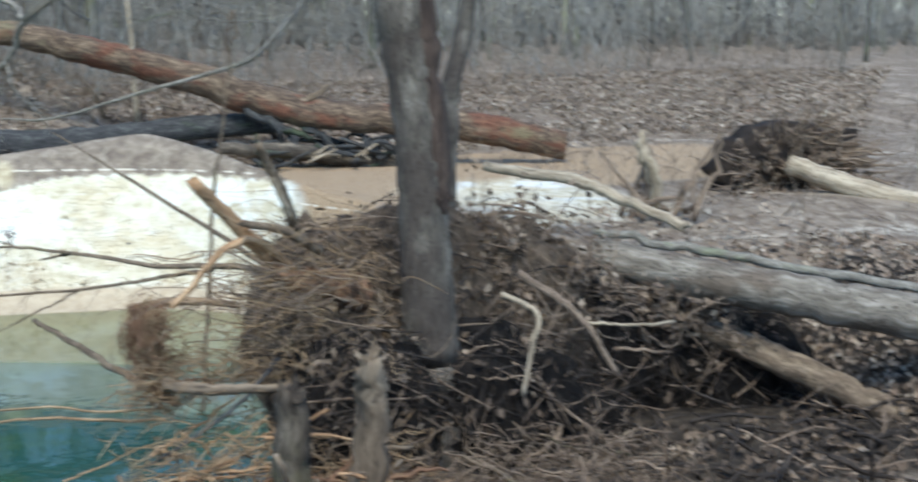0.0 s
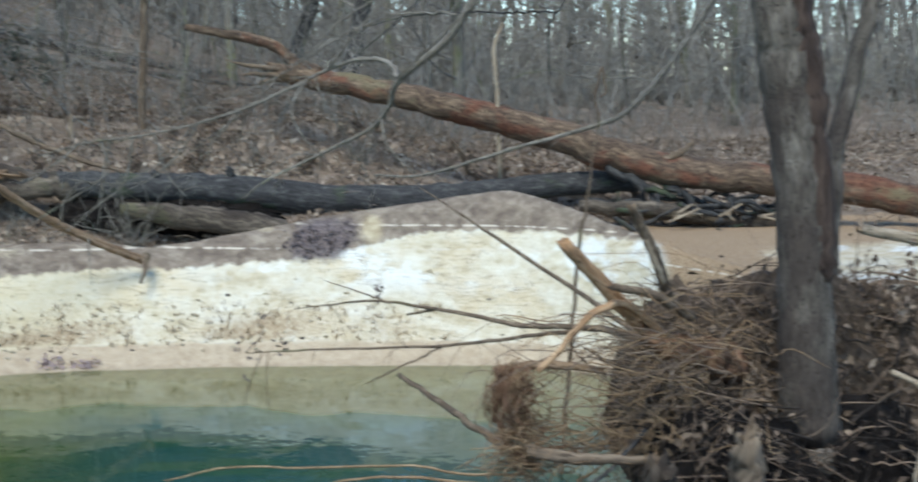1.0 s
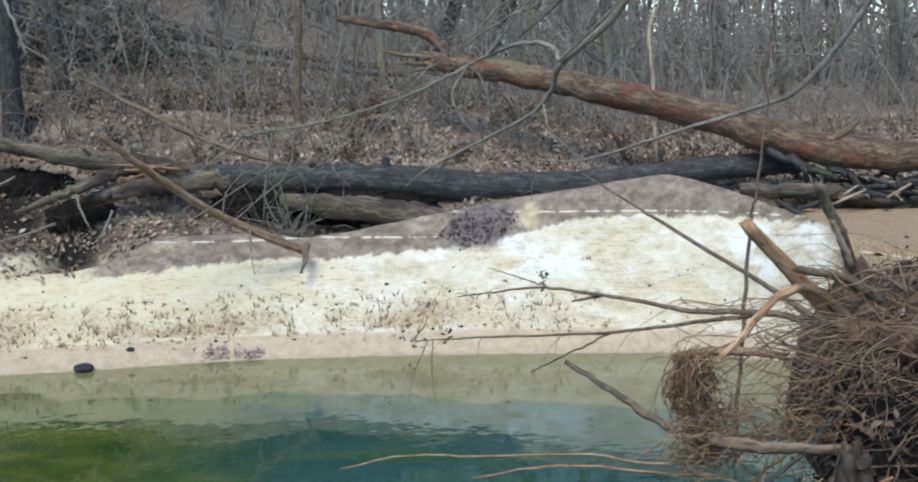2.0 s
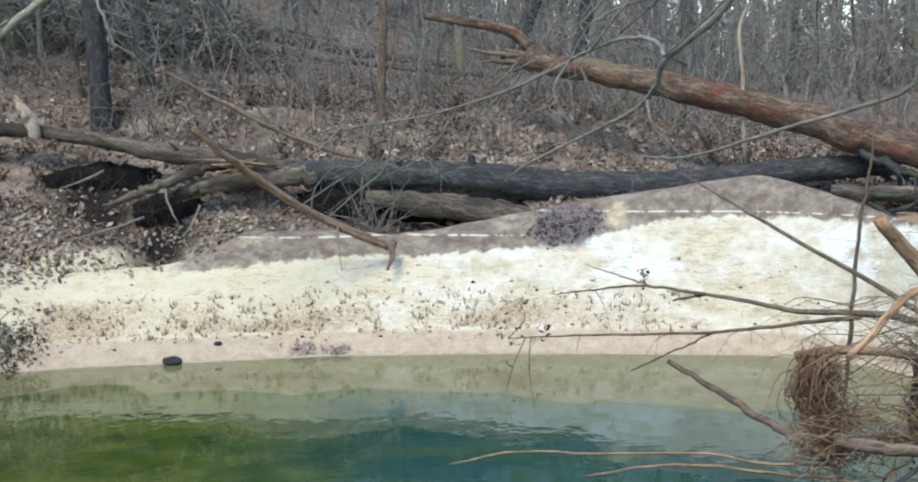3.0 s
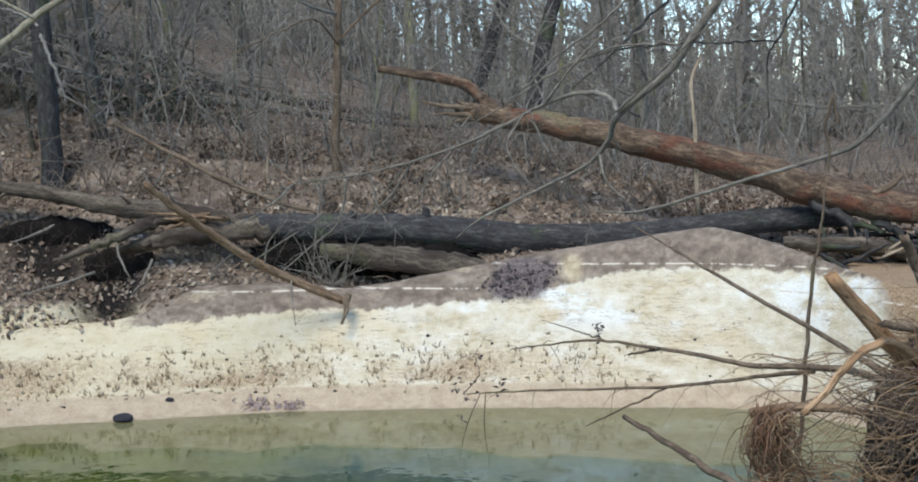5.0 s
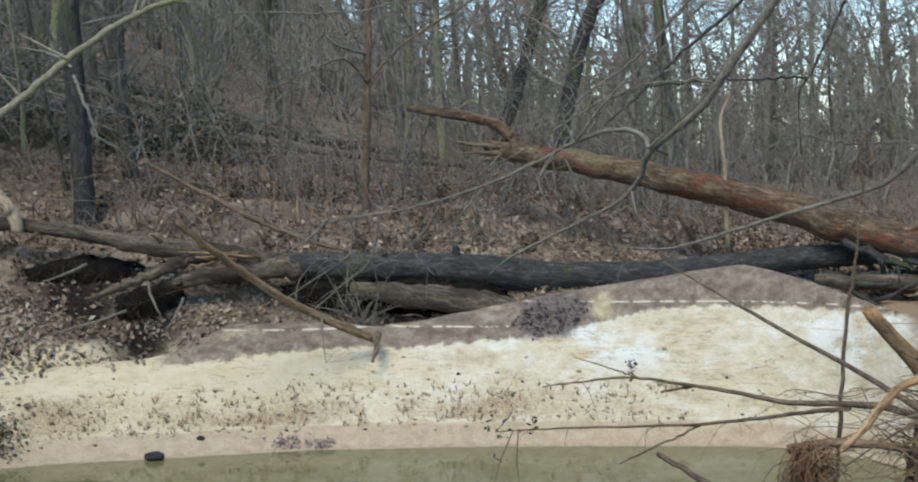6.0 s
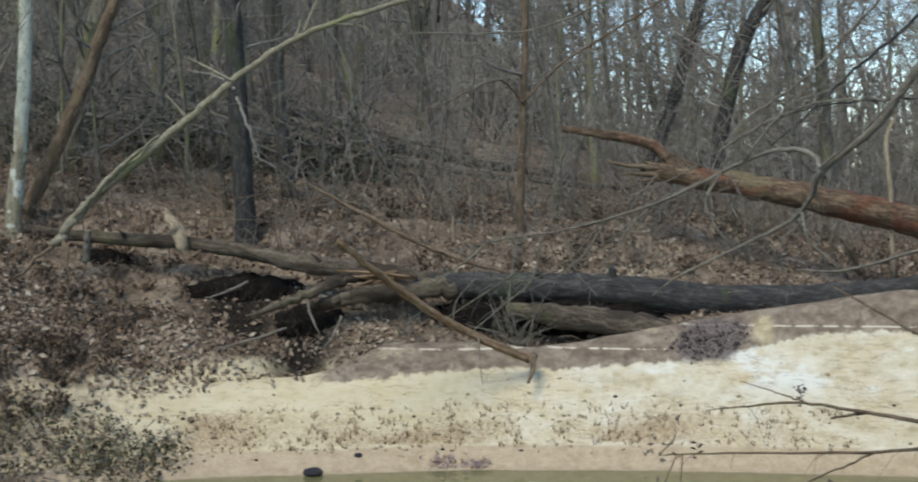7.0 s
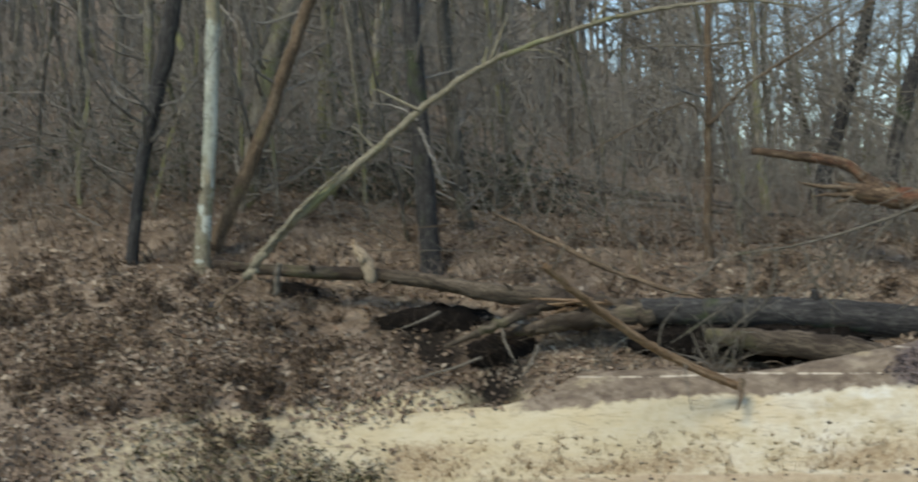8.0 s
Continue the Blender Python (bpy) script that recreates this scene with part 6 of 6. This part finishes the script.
def far_woods():
    """Distant stems and branches, too many to count."""
    g = np.random.default_rng(77)
    b = Build()
    for _ in range(620):
        y = 48 + 90 * g.uniform(0, 1) ** 1.4
        x = g.uniform(-0.85, 0.95) * y
        z = on_land(x, y)
        h, r = g.uniform(9, 15) * (0.66 if 0.02 < x / y < 0.42 else 1.0), g.uniform(0.1, 0.22)
        line = [np.array([x, y, z - 0.3]), np.array([x + g.normal(0, 0.5), y, z + h * 0.5]), np.array([x + g.normal(0, 1.2), y, z + h])]
        b.add(*tube(line, [r, r * 0.75, r * 0.15], 4, 4, rng=g))
        for k in range(12):
            s = g.uniform(0.15, 0.95)
            p = line[0] * (1 - s) + line[2] * s
            w = unit(g.normal([0, 0, 0.6], [1, 0.6, 0.4])) * h * 0.22 * (1.2 - s)
            b.add(*tube([p, p + w * 0.6, p + w + (0, 0, 0.3)], [0.07, 0.05, 0.02], 3, 2, rng=g))
            for j in range(3):
                q = p + w * g.uniform(0.3, 0.9)
                b.add(*tube([q, q + g.normal(0, 0.12, 3) * h * 0.5 + (0, 0, 0.4)], [0.03, 0.01], 3, 1, rng=g))
    b.single("far_woods", M_TWIG, "distant bare woodland on the rising ground", "woodland", kind="stuff", base=(0, 90, on_land(0, 90)))


far_woods()


def far_brush():
    g = np.random.default_rng(79)
    b = Build()
    for _ in range(800):
        y = g.uniform(42, 85)
        x = g.uniform(-0.2, 0.95) * y
        p = np.array([x, y, on_land(x, y) - 0.1])
        m = g.uniform(2.2, 5.0)
        for _ in range(5):
            w = unit(g.normal([0, 0, 0.9], [0.45, 0.3, 0.2])) * m * g.uniform(0.6, 1)
            q = p + w * 0.5 + g.normal(0, 0.2, 3)
            b.add(*tube([p, q, p + w], [0.03, 0.025, 0.01], 3, 3, rng=g))
            for _ in range(4):
                e = p + w * g.uniform(0.3, 0.9)
                b.add(*tube([e, e + g.normal(0, 0.5, 3)], [0.018, 0.008], 3, 1, rng=g))
    b.single("far_brush", M_TWIG, "distant bare brush under the trees", "undergrowth", kind="stuff", base=(20, 60, on_land(20, 60)))


far_brush()


def far_twigs():
    """Fine twigs of the far crowns against the gap of sky."""
    g = np.random.default_rng(80)
    b = Build()
    for _ in range(2700):
        y = g.uniform(30, 52)
        x = g.uniform(-0.05, 0.45) * y
        p = np.array([x, y, on_land(x, y) + 1.5 + 6.5 * g.uniform(0, 1) ** 0.7 * y / 45])
        m = g.uniform(0.8, 2.6)
        w = unit(g.normal([0, 0, 0.6], [0.9, 0.4, 0.5])) * m
        r = g.choice([0.008, 0.011, 0.016])
        line = [p, p + w * 0.5 + g.normal(0, 0.08, 3) * m, p + w]
        b.add(*tube(line, [r, r * 0.8, r * 0.4], 3, 3, rng=g))
        for _ in range(5):
            e = p + w * g.uniform(0.2, 0.95)
            b.add(*tube([e, e + unit(g.normal([0, 0, 0.4], [1, 0.4, 0.7])) * m * g.uniform(0.15, 0.45)], [r * 0.6, r * 0.3], 3, 1, rng=g))
    b.single("far_twigs", M_TWIG, "fine bare twigs of distant crowns against the sky", "twigs", kind="stuff", base=(8, 40, on_land(8, 40)))


far_twigs()


def thicket():
    """Whippy shrubs and vines filling the wood's edge."""
    g = np.random.default_rng(58)
    b = Build()
    for _ in range(1250):
        y = 21.3 + 24 * g.uniform(0, 1) ** 1.5
        x = g.uniform(-0.75, 0.62) * y
        if (x > 0.2 * y and y < 28) or (x < -0.1 * y and g.uniform() < 0.45):
            continue
        p = np.array([x, y, on_land(x, y) - 0.05])
        sky_gap = 0.02 < x / y < 0.4
        m = 0.9 + (2.4 if sky_gap else 3.6) * g.uniform(0, 1) ** 1.7
        r = g.uniform(0.006, 0.016) * (1 + (y - 21) * 0.03)
        w = unit(g.normal([0, 0, 1], [0.5, 0.35, 0.1])) * m
        mid = p + w * 0.55 + g.normal(0, 0.12, 3) * m
        line = [p, mid, p + w + g.normal(0, 0.14, 3) * m + (0, 0, -0.1 * m * g.uniform(0, 1))]
        b.add(*tube(line, [r, r * 0.75, r * 0.3], 3, 6, rng=g))
        twigs(b, line, 7, m * 0.3, r * 0.55, g, lo=0.15, up=0.15, droop=0.15)
    b.single("thicket", M_TWIG, "dense bare shrubs and whippy stems at the wood's edge", "thicket", kind="stuff", base=(0, 26, on_land(0, 26)))


thicket()


def vine_tangle():
    """Long thin vines and whips leaning every way between the stems."""
    g = np.random.default_rng(59)
    b = Build()
    for _ in range(900):
        y = 20.6 + 8 * g.uniform(0, 1) ** 1.4
        x = g.uniform(-0.55, 0.45) * y
        if (x > 0.2 * y and y < 23) or (x < -0.1 * y and g.uniform() < 0.5):
            continue
        p = np.array([x, y, on_land(x, y) + 4.2 * g.uniform(0, 1) ** 1.6])
        m = g.uniform(0.7, 3.0)
        w = unit(g.normal([0, 0, 0.25], [1, 0.35, 0.55])) * m
        r = g.choice([0.004, 0.006, 0.009])
        line = [p, p + w * 0.5 + g.normal(0, 0.13, 3) * m, p + w + (0, 0, -0.12 * m)]
        b.add(*tube(line, [r, r * 0.85, r * 0.4], 3, 6, rng=g))
        twigs(b, line, 4, m * 0.35, r * 0.6, g, lo=0.2, up=0.1)
    b.single("vine_tangle", M_LIMB, "pale bare vines and whips criss-crossing the wood's edge", "vines", kind="stuff", base=(0, 23, on_land(0, 23)))


vine_tangle()


def brush():
    """Tangled dead stems and briars under the trees."""
    g = np.random.default_rng(55)
    b = Build()
    for _ in range(5200):
        y = 20.3 + 20 * g.uniform(0, 1) ** 1.6
        x = g.uniform(-0.8, 0.85) * y
        if x > 0.22 * y and y < 24:
            continue
        p = np.array([x, y, on_land(x, y) - 0.03])
        m = g.uniform(0.3, 1.5)
        w = unit(g.normal([0, 0, 0.9], [0.6, 0.5, 0.35])) * m
        q = p + w
        q[2] = max(q[2] - 0.25 * m * g.uniform(0, 1), p[2] + 0.05)
        r = g.choice([0.004, 0.006, 0.01])
        b.add(*tube([p, p + w * 0.55 + (0, 0, 0.18 * m), q], [r, r * 0.8, r * 0.3], 3, 4, rng=g))
    for _ in range(2600):
        x, y = g.uniform(5.5, 20), 10.2 + 14 * g.uniform(0, 1)
        if (x < 8.5 and y > 12.5 and y < 19) or g.uniform() > 0.75 + 0.8 * float(lumps(x, y, 0.7, 9)):
            continue
        p = np.array([x, y, on_land(x, y) - 0.02])
        w = unit(g.normal([0, 0, 0.5], [0.7, 0.6, 0.35])) * g.uniform(0.15, 0.7)
        b.add(*tube([p, p + w * 0.5 + (0, 0, 0.06), p + w], [0.007, 0.006, 0.002], 3, 3, rng=g))
    for _ in range(420):
        x, y = g.uniform(-9, 8.5), g.uniform(18.4, 20.4)
        p = np.array([x, y, on_land(x, y) + 0.01])
        w = g.normal(0, [0.35, 0.25, 0.08])
        b.add(*tube([p, p + w * 0.5 + (0, 0, 0.05), p + w], [0.008, 0.007, 0.003], 4, 4, rng=g))
    b.single("undergrowth", M_BRIAR, "tangle of dead stems and briars on the forest floor", "undergrowth", kind="stuff", base=(0, 24, on_land(0, 24)))


brush()


def scatter_leaves(name, x, y, size, g, label, lift=0.02, material=M_LEAF, tilt=0.55):
    n = len(x)
    z = land(x, y)
    e = 0.05
    nx, ny = -(land(x + e, y) - z) / e, -(land(x, y + e) - z) / e
    nrm = np.stack([nx, ny, np.ones(n)], 1) + g.normal(0, tilt, (n, 3))
    nrm /= np.linalg.norm(nrm, axis=1, keepdims=True)
    a = np.cross(nrm, g.normal(0, 1, (n, 3)))
    a /= np.linalg.norm(a, axis=1, keepdims=True)
    c = np.cross(nrm, a)
    p = np.stack([x, y, z + g.uniform(0.2, 1, n) * lift], 1)
    s = size[:, None]
    h = nrm * s * g.uniform(0.05, 0.5, (n, 1))
    v = np.stack([p - a * s, p + c * s * 0.6 + h, p + a * s * 1.15 + h * 0.4, p - c * s * 0.6 + h], 1).reshape(-1, 3)
    i = np.arange(n)[:, None] * 4
    f = np.concatenate([i + [0, 1, 2], i + [0, 2, 3]]).tolist()
    base = np.array([x.mean(), y.mean(), z.mean()])
    ob = new(name, mesh_of(name, v - base, f, None, False))
    ob.location = base
    ob.data.materials.append(material)
    return tagged(ob, label, "leaves", kind="stuff")


def litter():
    g = np.random.default_rng(66)
    n = 130000
    y = 17.2 + 13 * g.uniform(0, 1, n) ** 1.5
    x = g.uniform(-0.62, 0.9, n) * y
    u = y - far_edge(x)
    z = land(x, y)
    clump = 0.5 + 0.9 * lumps(x, y, 0.25, 21)
    chance = step(u, 1.2, 2.2) * step(x, -4.2, -5.2) + step(y, 18.3, 19.2)
    chance = np.clip(chance, 0, 1) * np.clip(clump + 0.12, 0.08, 1)
    chance *= np.where((x > 5) & (x < 8) & (y < 19), 0.25, 1)
    keep = g.uniform(0, 1, n) < chance
    x, y = x[keep], y[keep]
    scatter_leaves("leaf_litter", x, y, 0.02 + 0.045 * g.uniform(0, 1, len(x)) ** 1.5, g, "brown oak leaf litter over the forest floor", 0.07, tilt=0.9)
    # the left slope, down to the water
    n = 52000
    x, y = g.uniform(-13, -2.4, n), g.uniform(13.4, 19.0, n)
    u = y - far_edge(x)
    z = land(x, y)
    face = step(x + 0.3 * lumps(x, y, 0.16, 61), -6.2, -4.7) * step(u, 1.9, 1.2)
    beige = step(x, -9.2, -7.6) * step(z, 1.45, 1.05)
    chance = (1.0 - 0.78 * beige) * (1 - 0.985 * face) * np.clip(0.7 + 0.9 * lumps(x, y, 0.22, 23), 0.1, 1)
    keep = (u > 0.15) & (g.uniform(0, 1, n) < chance) & (x < -2.4 - 0.6 * (19 - y))
    x, y = x[keep], y[keep]
    scatter_leaves("leaf_litter", x, y, 0.018 + 0.045 * g.uniform(0, 1, len(x)) ** 1.6, g, "brown fallen leaves over pale sand slope", 0.045, tilt=0.7)
    # near bank
    n = 24000
    x, y = g.uniform(1.5, 10, n), g.uniform(5.5, 12.5, n)
    keep = (land(x, y) > 0.08) & ~((x > 5.2) & (y < 9.2) & (x < 8.2)) & ~((x > 6) & (y > 10.5) & (g.uniform(0, 1, n) < 0.85))
    x, y = x[keep], y[keep]
    scatter_leaves("leaf_litter", x, y, g.uniform(0.025, 0.05, len(x)), g, "brown leaves and debris on the near bank", 0.06)
    # sodden leaves over the low darkened ground under the pale log
    n = 2600
    x, y = g.uniform(4.6, 9.0, n), g.uniform(6.0, 9.6, n)
    keep = g.uniform(0, 1, n) < np.clip(1.0 - 0.95 * np.exp(-(((x - 6.5) / 1.0) ** 4) - ((y - 8.5) / 0.65) ** 4), 0.05, 1)
    x, y = x[keep], y[keep]
    scatter_leaves("leaf_litter", x, y, g.uniform(0.025, 0.05, len(x)), g, "sodden brown leaves on the darkened near bank", 0.09, M_SODDEN, 0.8)


litter()


def tufts():
    """Dead grass and rootlets along the foot of the clay face."""
    g = np.random.default_rng(88)
    b = Build()
    n = 0
    while n < 520:
        x = g.uniform(-5.4, 3.2)
        y = far_edge(np.array([x]))[0] + g.uniform(0.3, 1.0)
        z = on_land(x, y)
        if not 0.2 < z < 0.66 or g.uniform() > 0.5 + 1.2 * float(lumps(x, y, 0.12, 4)):
            continue
        n += 1
        for _ in range(4):
            w = g.normal([0, -0.012, 0.035], [0.014, 0.01, 0.015])
            b.add(*tube([(x, y, z - 0.005), np.array([x, y, z]) + w + g.normal(0, 0.01, 3), np.array([x, y, z]) + w * 1.8 + (0, 0, -0.012)], [0.0025, 0.0022, 0.001], 3, 2, rng=g))
    b.single("bank_tufts", M_STRAW, "dead grass tufts and rootlets on the clay foot", "grass", kind="stuff", base=(0, 16.8, 0.3))


tufts()


def crumbs():
    """Clods and dark bits fallen at the foot of the clay face."""
    g = np.random.default_rng(89)
    b, c = Build(), Build()
    n = 0
    while n < 560:
        x = g.uniform(-5.6, 4.6)
        y = far_edge(np.array([x]))[0] + abs(g.normal(0.55, 0.3))
        z = on_land(x, y)
        if not 0.12 < z < 1.2 or g.uniform() > 1.25 - 0.9 * z + 0.8 * float(lumps(x, y, 0.2, 14)):
            continue
        n += 1
        s = 0.006 + 0.028 * g.uniform(0, 1) ** 3
        v = np.array([(1, 0, 0), (0, 1, 0), (-1, 0, 0), (0, -1, 0), (0, 0, 1), (0, 0, -1)]) * s * g.uniform(0.6, 1.3, (6, 1)) * (1.2, 1, 0.8)
        (b if n % 10 else c).add(v + (x, y, z + s * 0.3), [(0, 1, 4), (1, 2, 4), (2, 3, 4), (3, 0, 4), (1, 0, 5), (2, 1, 5), (3, 2, 5), (0, 3, 5)])
    b.single("clay_crumbs", M_CRUMB, "crumbled clay lumps along the foot of the bank", "clay lumps", kind="stuff", base=(0, 16.9, 0.3))
    c.single("dark_crumbs", M_ROCK, "small dark bits of gravel and bark on the clay", "gravel", kind="stuff", base=(0.5, 16.9, 0.3))


crumbs()


def briar_bush(c, spread, count, label, size=0.035, material=None):
    """A low dark bush: stems and many small leaves."""
    g = np.random.default_rng(int(abs(c[0] * 91 + c[1] * 17)))
    t = thing("briar_bush", (c[0], c[1], on_land(*c)), label, "bush")
    b = Build()
    for _ in range(count // 14):
        x, y = c[0] + g.normal(0, spread[0] * 0.8), c[1] + g.normal(0, spread[1] * 0.8)
        p = np.array([x, y, on_land(x, y) - 0.02])
        w = g.normal([0, -0.05, spread[2]], [0.15, 0.12, spread[2] * 0.4])
        b.add(*tube([p, p + w * 0.6 + g.normal(0, 0.04, 3), p + w], [0.007, 0.005, 0.002], 4, 5, rng=g))
    b.part("stem", M_BRIAR, t, kind="stuff")
    v = Build()
    for _ in range(count):
        x, y = c[0] + spread[0] * max(-1.7, min(1.7, g.normal())), c[1] + spread[1] * max(-1.7, min(1.7, g.normal()))
        h = abs(g.normal(0, spread[2])) * max(0.15, 1 - ((x - c[0]) / spread[0]) ** 2 / 5)
        leaf(v, np.array([x, y, on_land(x, y) + 0.02 + h]), g.uniform(0.5, 1.2) * size, g.normal([0, -0.3, 0.6], 0.7), g)
    v.part("foliage", material or M_BUSH, t, kind="stuff")


briar_bush((-5.65, 16.15), (0.34, 0.28, 0.12), 800, "low dark mossy briar patch by the water")
briar_bush((-6.8, 15.9), (0.6, 0.5, 0.12), 1300, "low dark mossy briar patch by the water")
briar_bush((-5.1, 16.45), (0.16, 0.2, 0.08), 160, "small dark briar clump on pale sand")
briar_bush((-9.2, 17.7), (0.36, 0.16, 0.14), 420, "dark brown briar clump on the leafy slope", 0.04, M_WEED)
briar_bush((-6.75, 17.65), (0.13, 0.13, 0.24), 420, "dark upright briar clump on the leafy slope", 0.035, M_WEED)
briar_bush((-5.85, 18.95), (0.3, 0.12, 0.1), 320, "dark briar clump under the bank", 0.035, M_WEED)


def dead_weed(seed, height):
    """A withered weed: thin stems hung with curled brown leaves."""
    g = np.random.default_rng(seed)
    t = thing("dead_weed", (0, 0, 0), "withered dark brown weed standing in leaf litter", "weed", "dead weeds of the slope")
    stems, leaves = Build(), Build()
    for _ in range(9):
        p = np.append(g.normal(0, 0.05, 2), -0.02)
        w = g.normal([0, 0, height], [0.08, 0.08, height * 0.3])
        stems.add(*tube([p, p + w * 0.5 + g.normal(0, 0.02, 3), p + w], [0.006, 0.005, 0.002], 4, 5, rng=g))
        for _ in range(9):
            leaf(leaves, p + w * g.uniform(0.1, 1) + g.normal(0, 0.035, 3), g.uniform(0.018, 0.042), g.normal([0, -0.3, 0.4], 0.7), g)
    stems.part("stem", M_BRIAR, t, kind="stuff")
    leaves.part("foliage", M_WEED, t, kind="stuff")
    return t


def dead_weeds():
    g = np.random.default_rng(97)
    models = [dead_weed(400 + i, 0.14 + 0.05 * i) for i in range(5)]
    spots = []
    while len(spots) < 190:
        k = len(spots)
        x, y = (g.uniform(-11.5, -5.6), g.uniform(16.2, 19.8)) if k < 110 else (g.uniform(-8.5, 7.0), g.uniform(19.9, 22.6))
        if y - far_edge(np.array([x]))[0] > 0.6 and lumps(x, y, 0.5, 98) > -0.1:
            spots.append((x, y))
    for k, (x, y) in enumerate(spots):
        m = pose(x, y, on_land(x, y), g.normal(0, 8), g.normal(0, 8), g.uniform(0, 360))
        if k < 5:
            models[k].matrix_basis = m
        else:
            copy_thing(models[k % 5], m)


dead_weeds()


def hillside_logs():
    """Old logs lying across the wooded slope."""
    g = np.random.default_rng(99)
    for i in range(16):
        y = g.uniform(25, 42)
        x = g.uniform(-0.5, -0.02) * y
        w = unit([1.0, g.normal(0, 0.25), 0]) * g.uniform(1.2, 3.2)
        a, b = np.array([x, y, 0]) - w, np.array([x, y, 0]) + w
        r = g.uniform(0.07, 0.17)
        line = [(*q[:2], on_land(*q[:2]) + r * 0.8) for q in (a, (a + b) / 2, b)]
        log("log", line, [r, r * 0.9, r * 0.6], M_DARK if i % 2 else M_LIMB, "old mossy dark log lying on the wooded slope" if i % 2 else "old bleached grey log lying on the wooded slope", "log", 14, 0.12, 0.1, 9, "fallen logs of the slope")


hillside_logs()


def evergreen(c, spread, count):
    briar_bush(c, spread, count, "dark evergreen shrub on the wooded slope", 0.06, M_EVERGREEN)


evergreen((-9.6, 25.6), (1.0, 0.3, 0.7), 1500)
evergreen((-7.0, 25.2), (0.7, 0.3, 0.75), 1300)
evergreen((-5.6, 25.8), (0.8, 0.3, 0.7), 1300)
evergreen((-4.1, 26.6), (0.7, 0.3, 0.6), 900)
evergreen((-12.6, 27.0), (1.1, 0.4, 0.7), 1200)
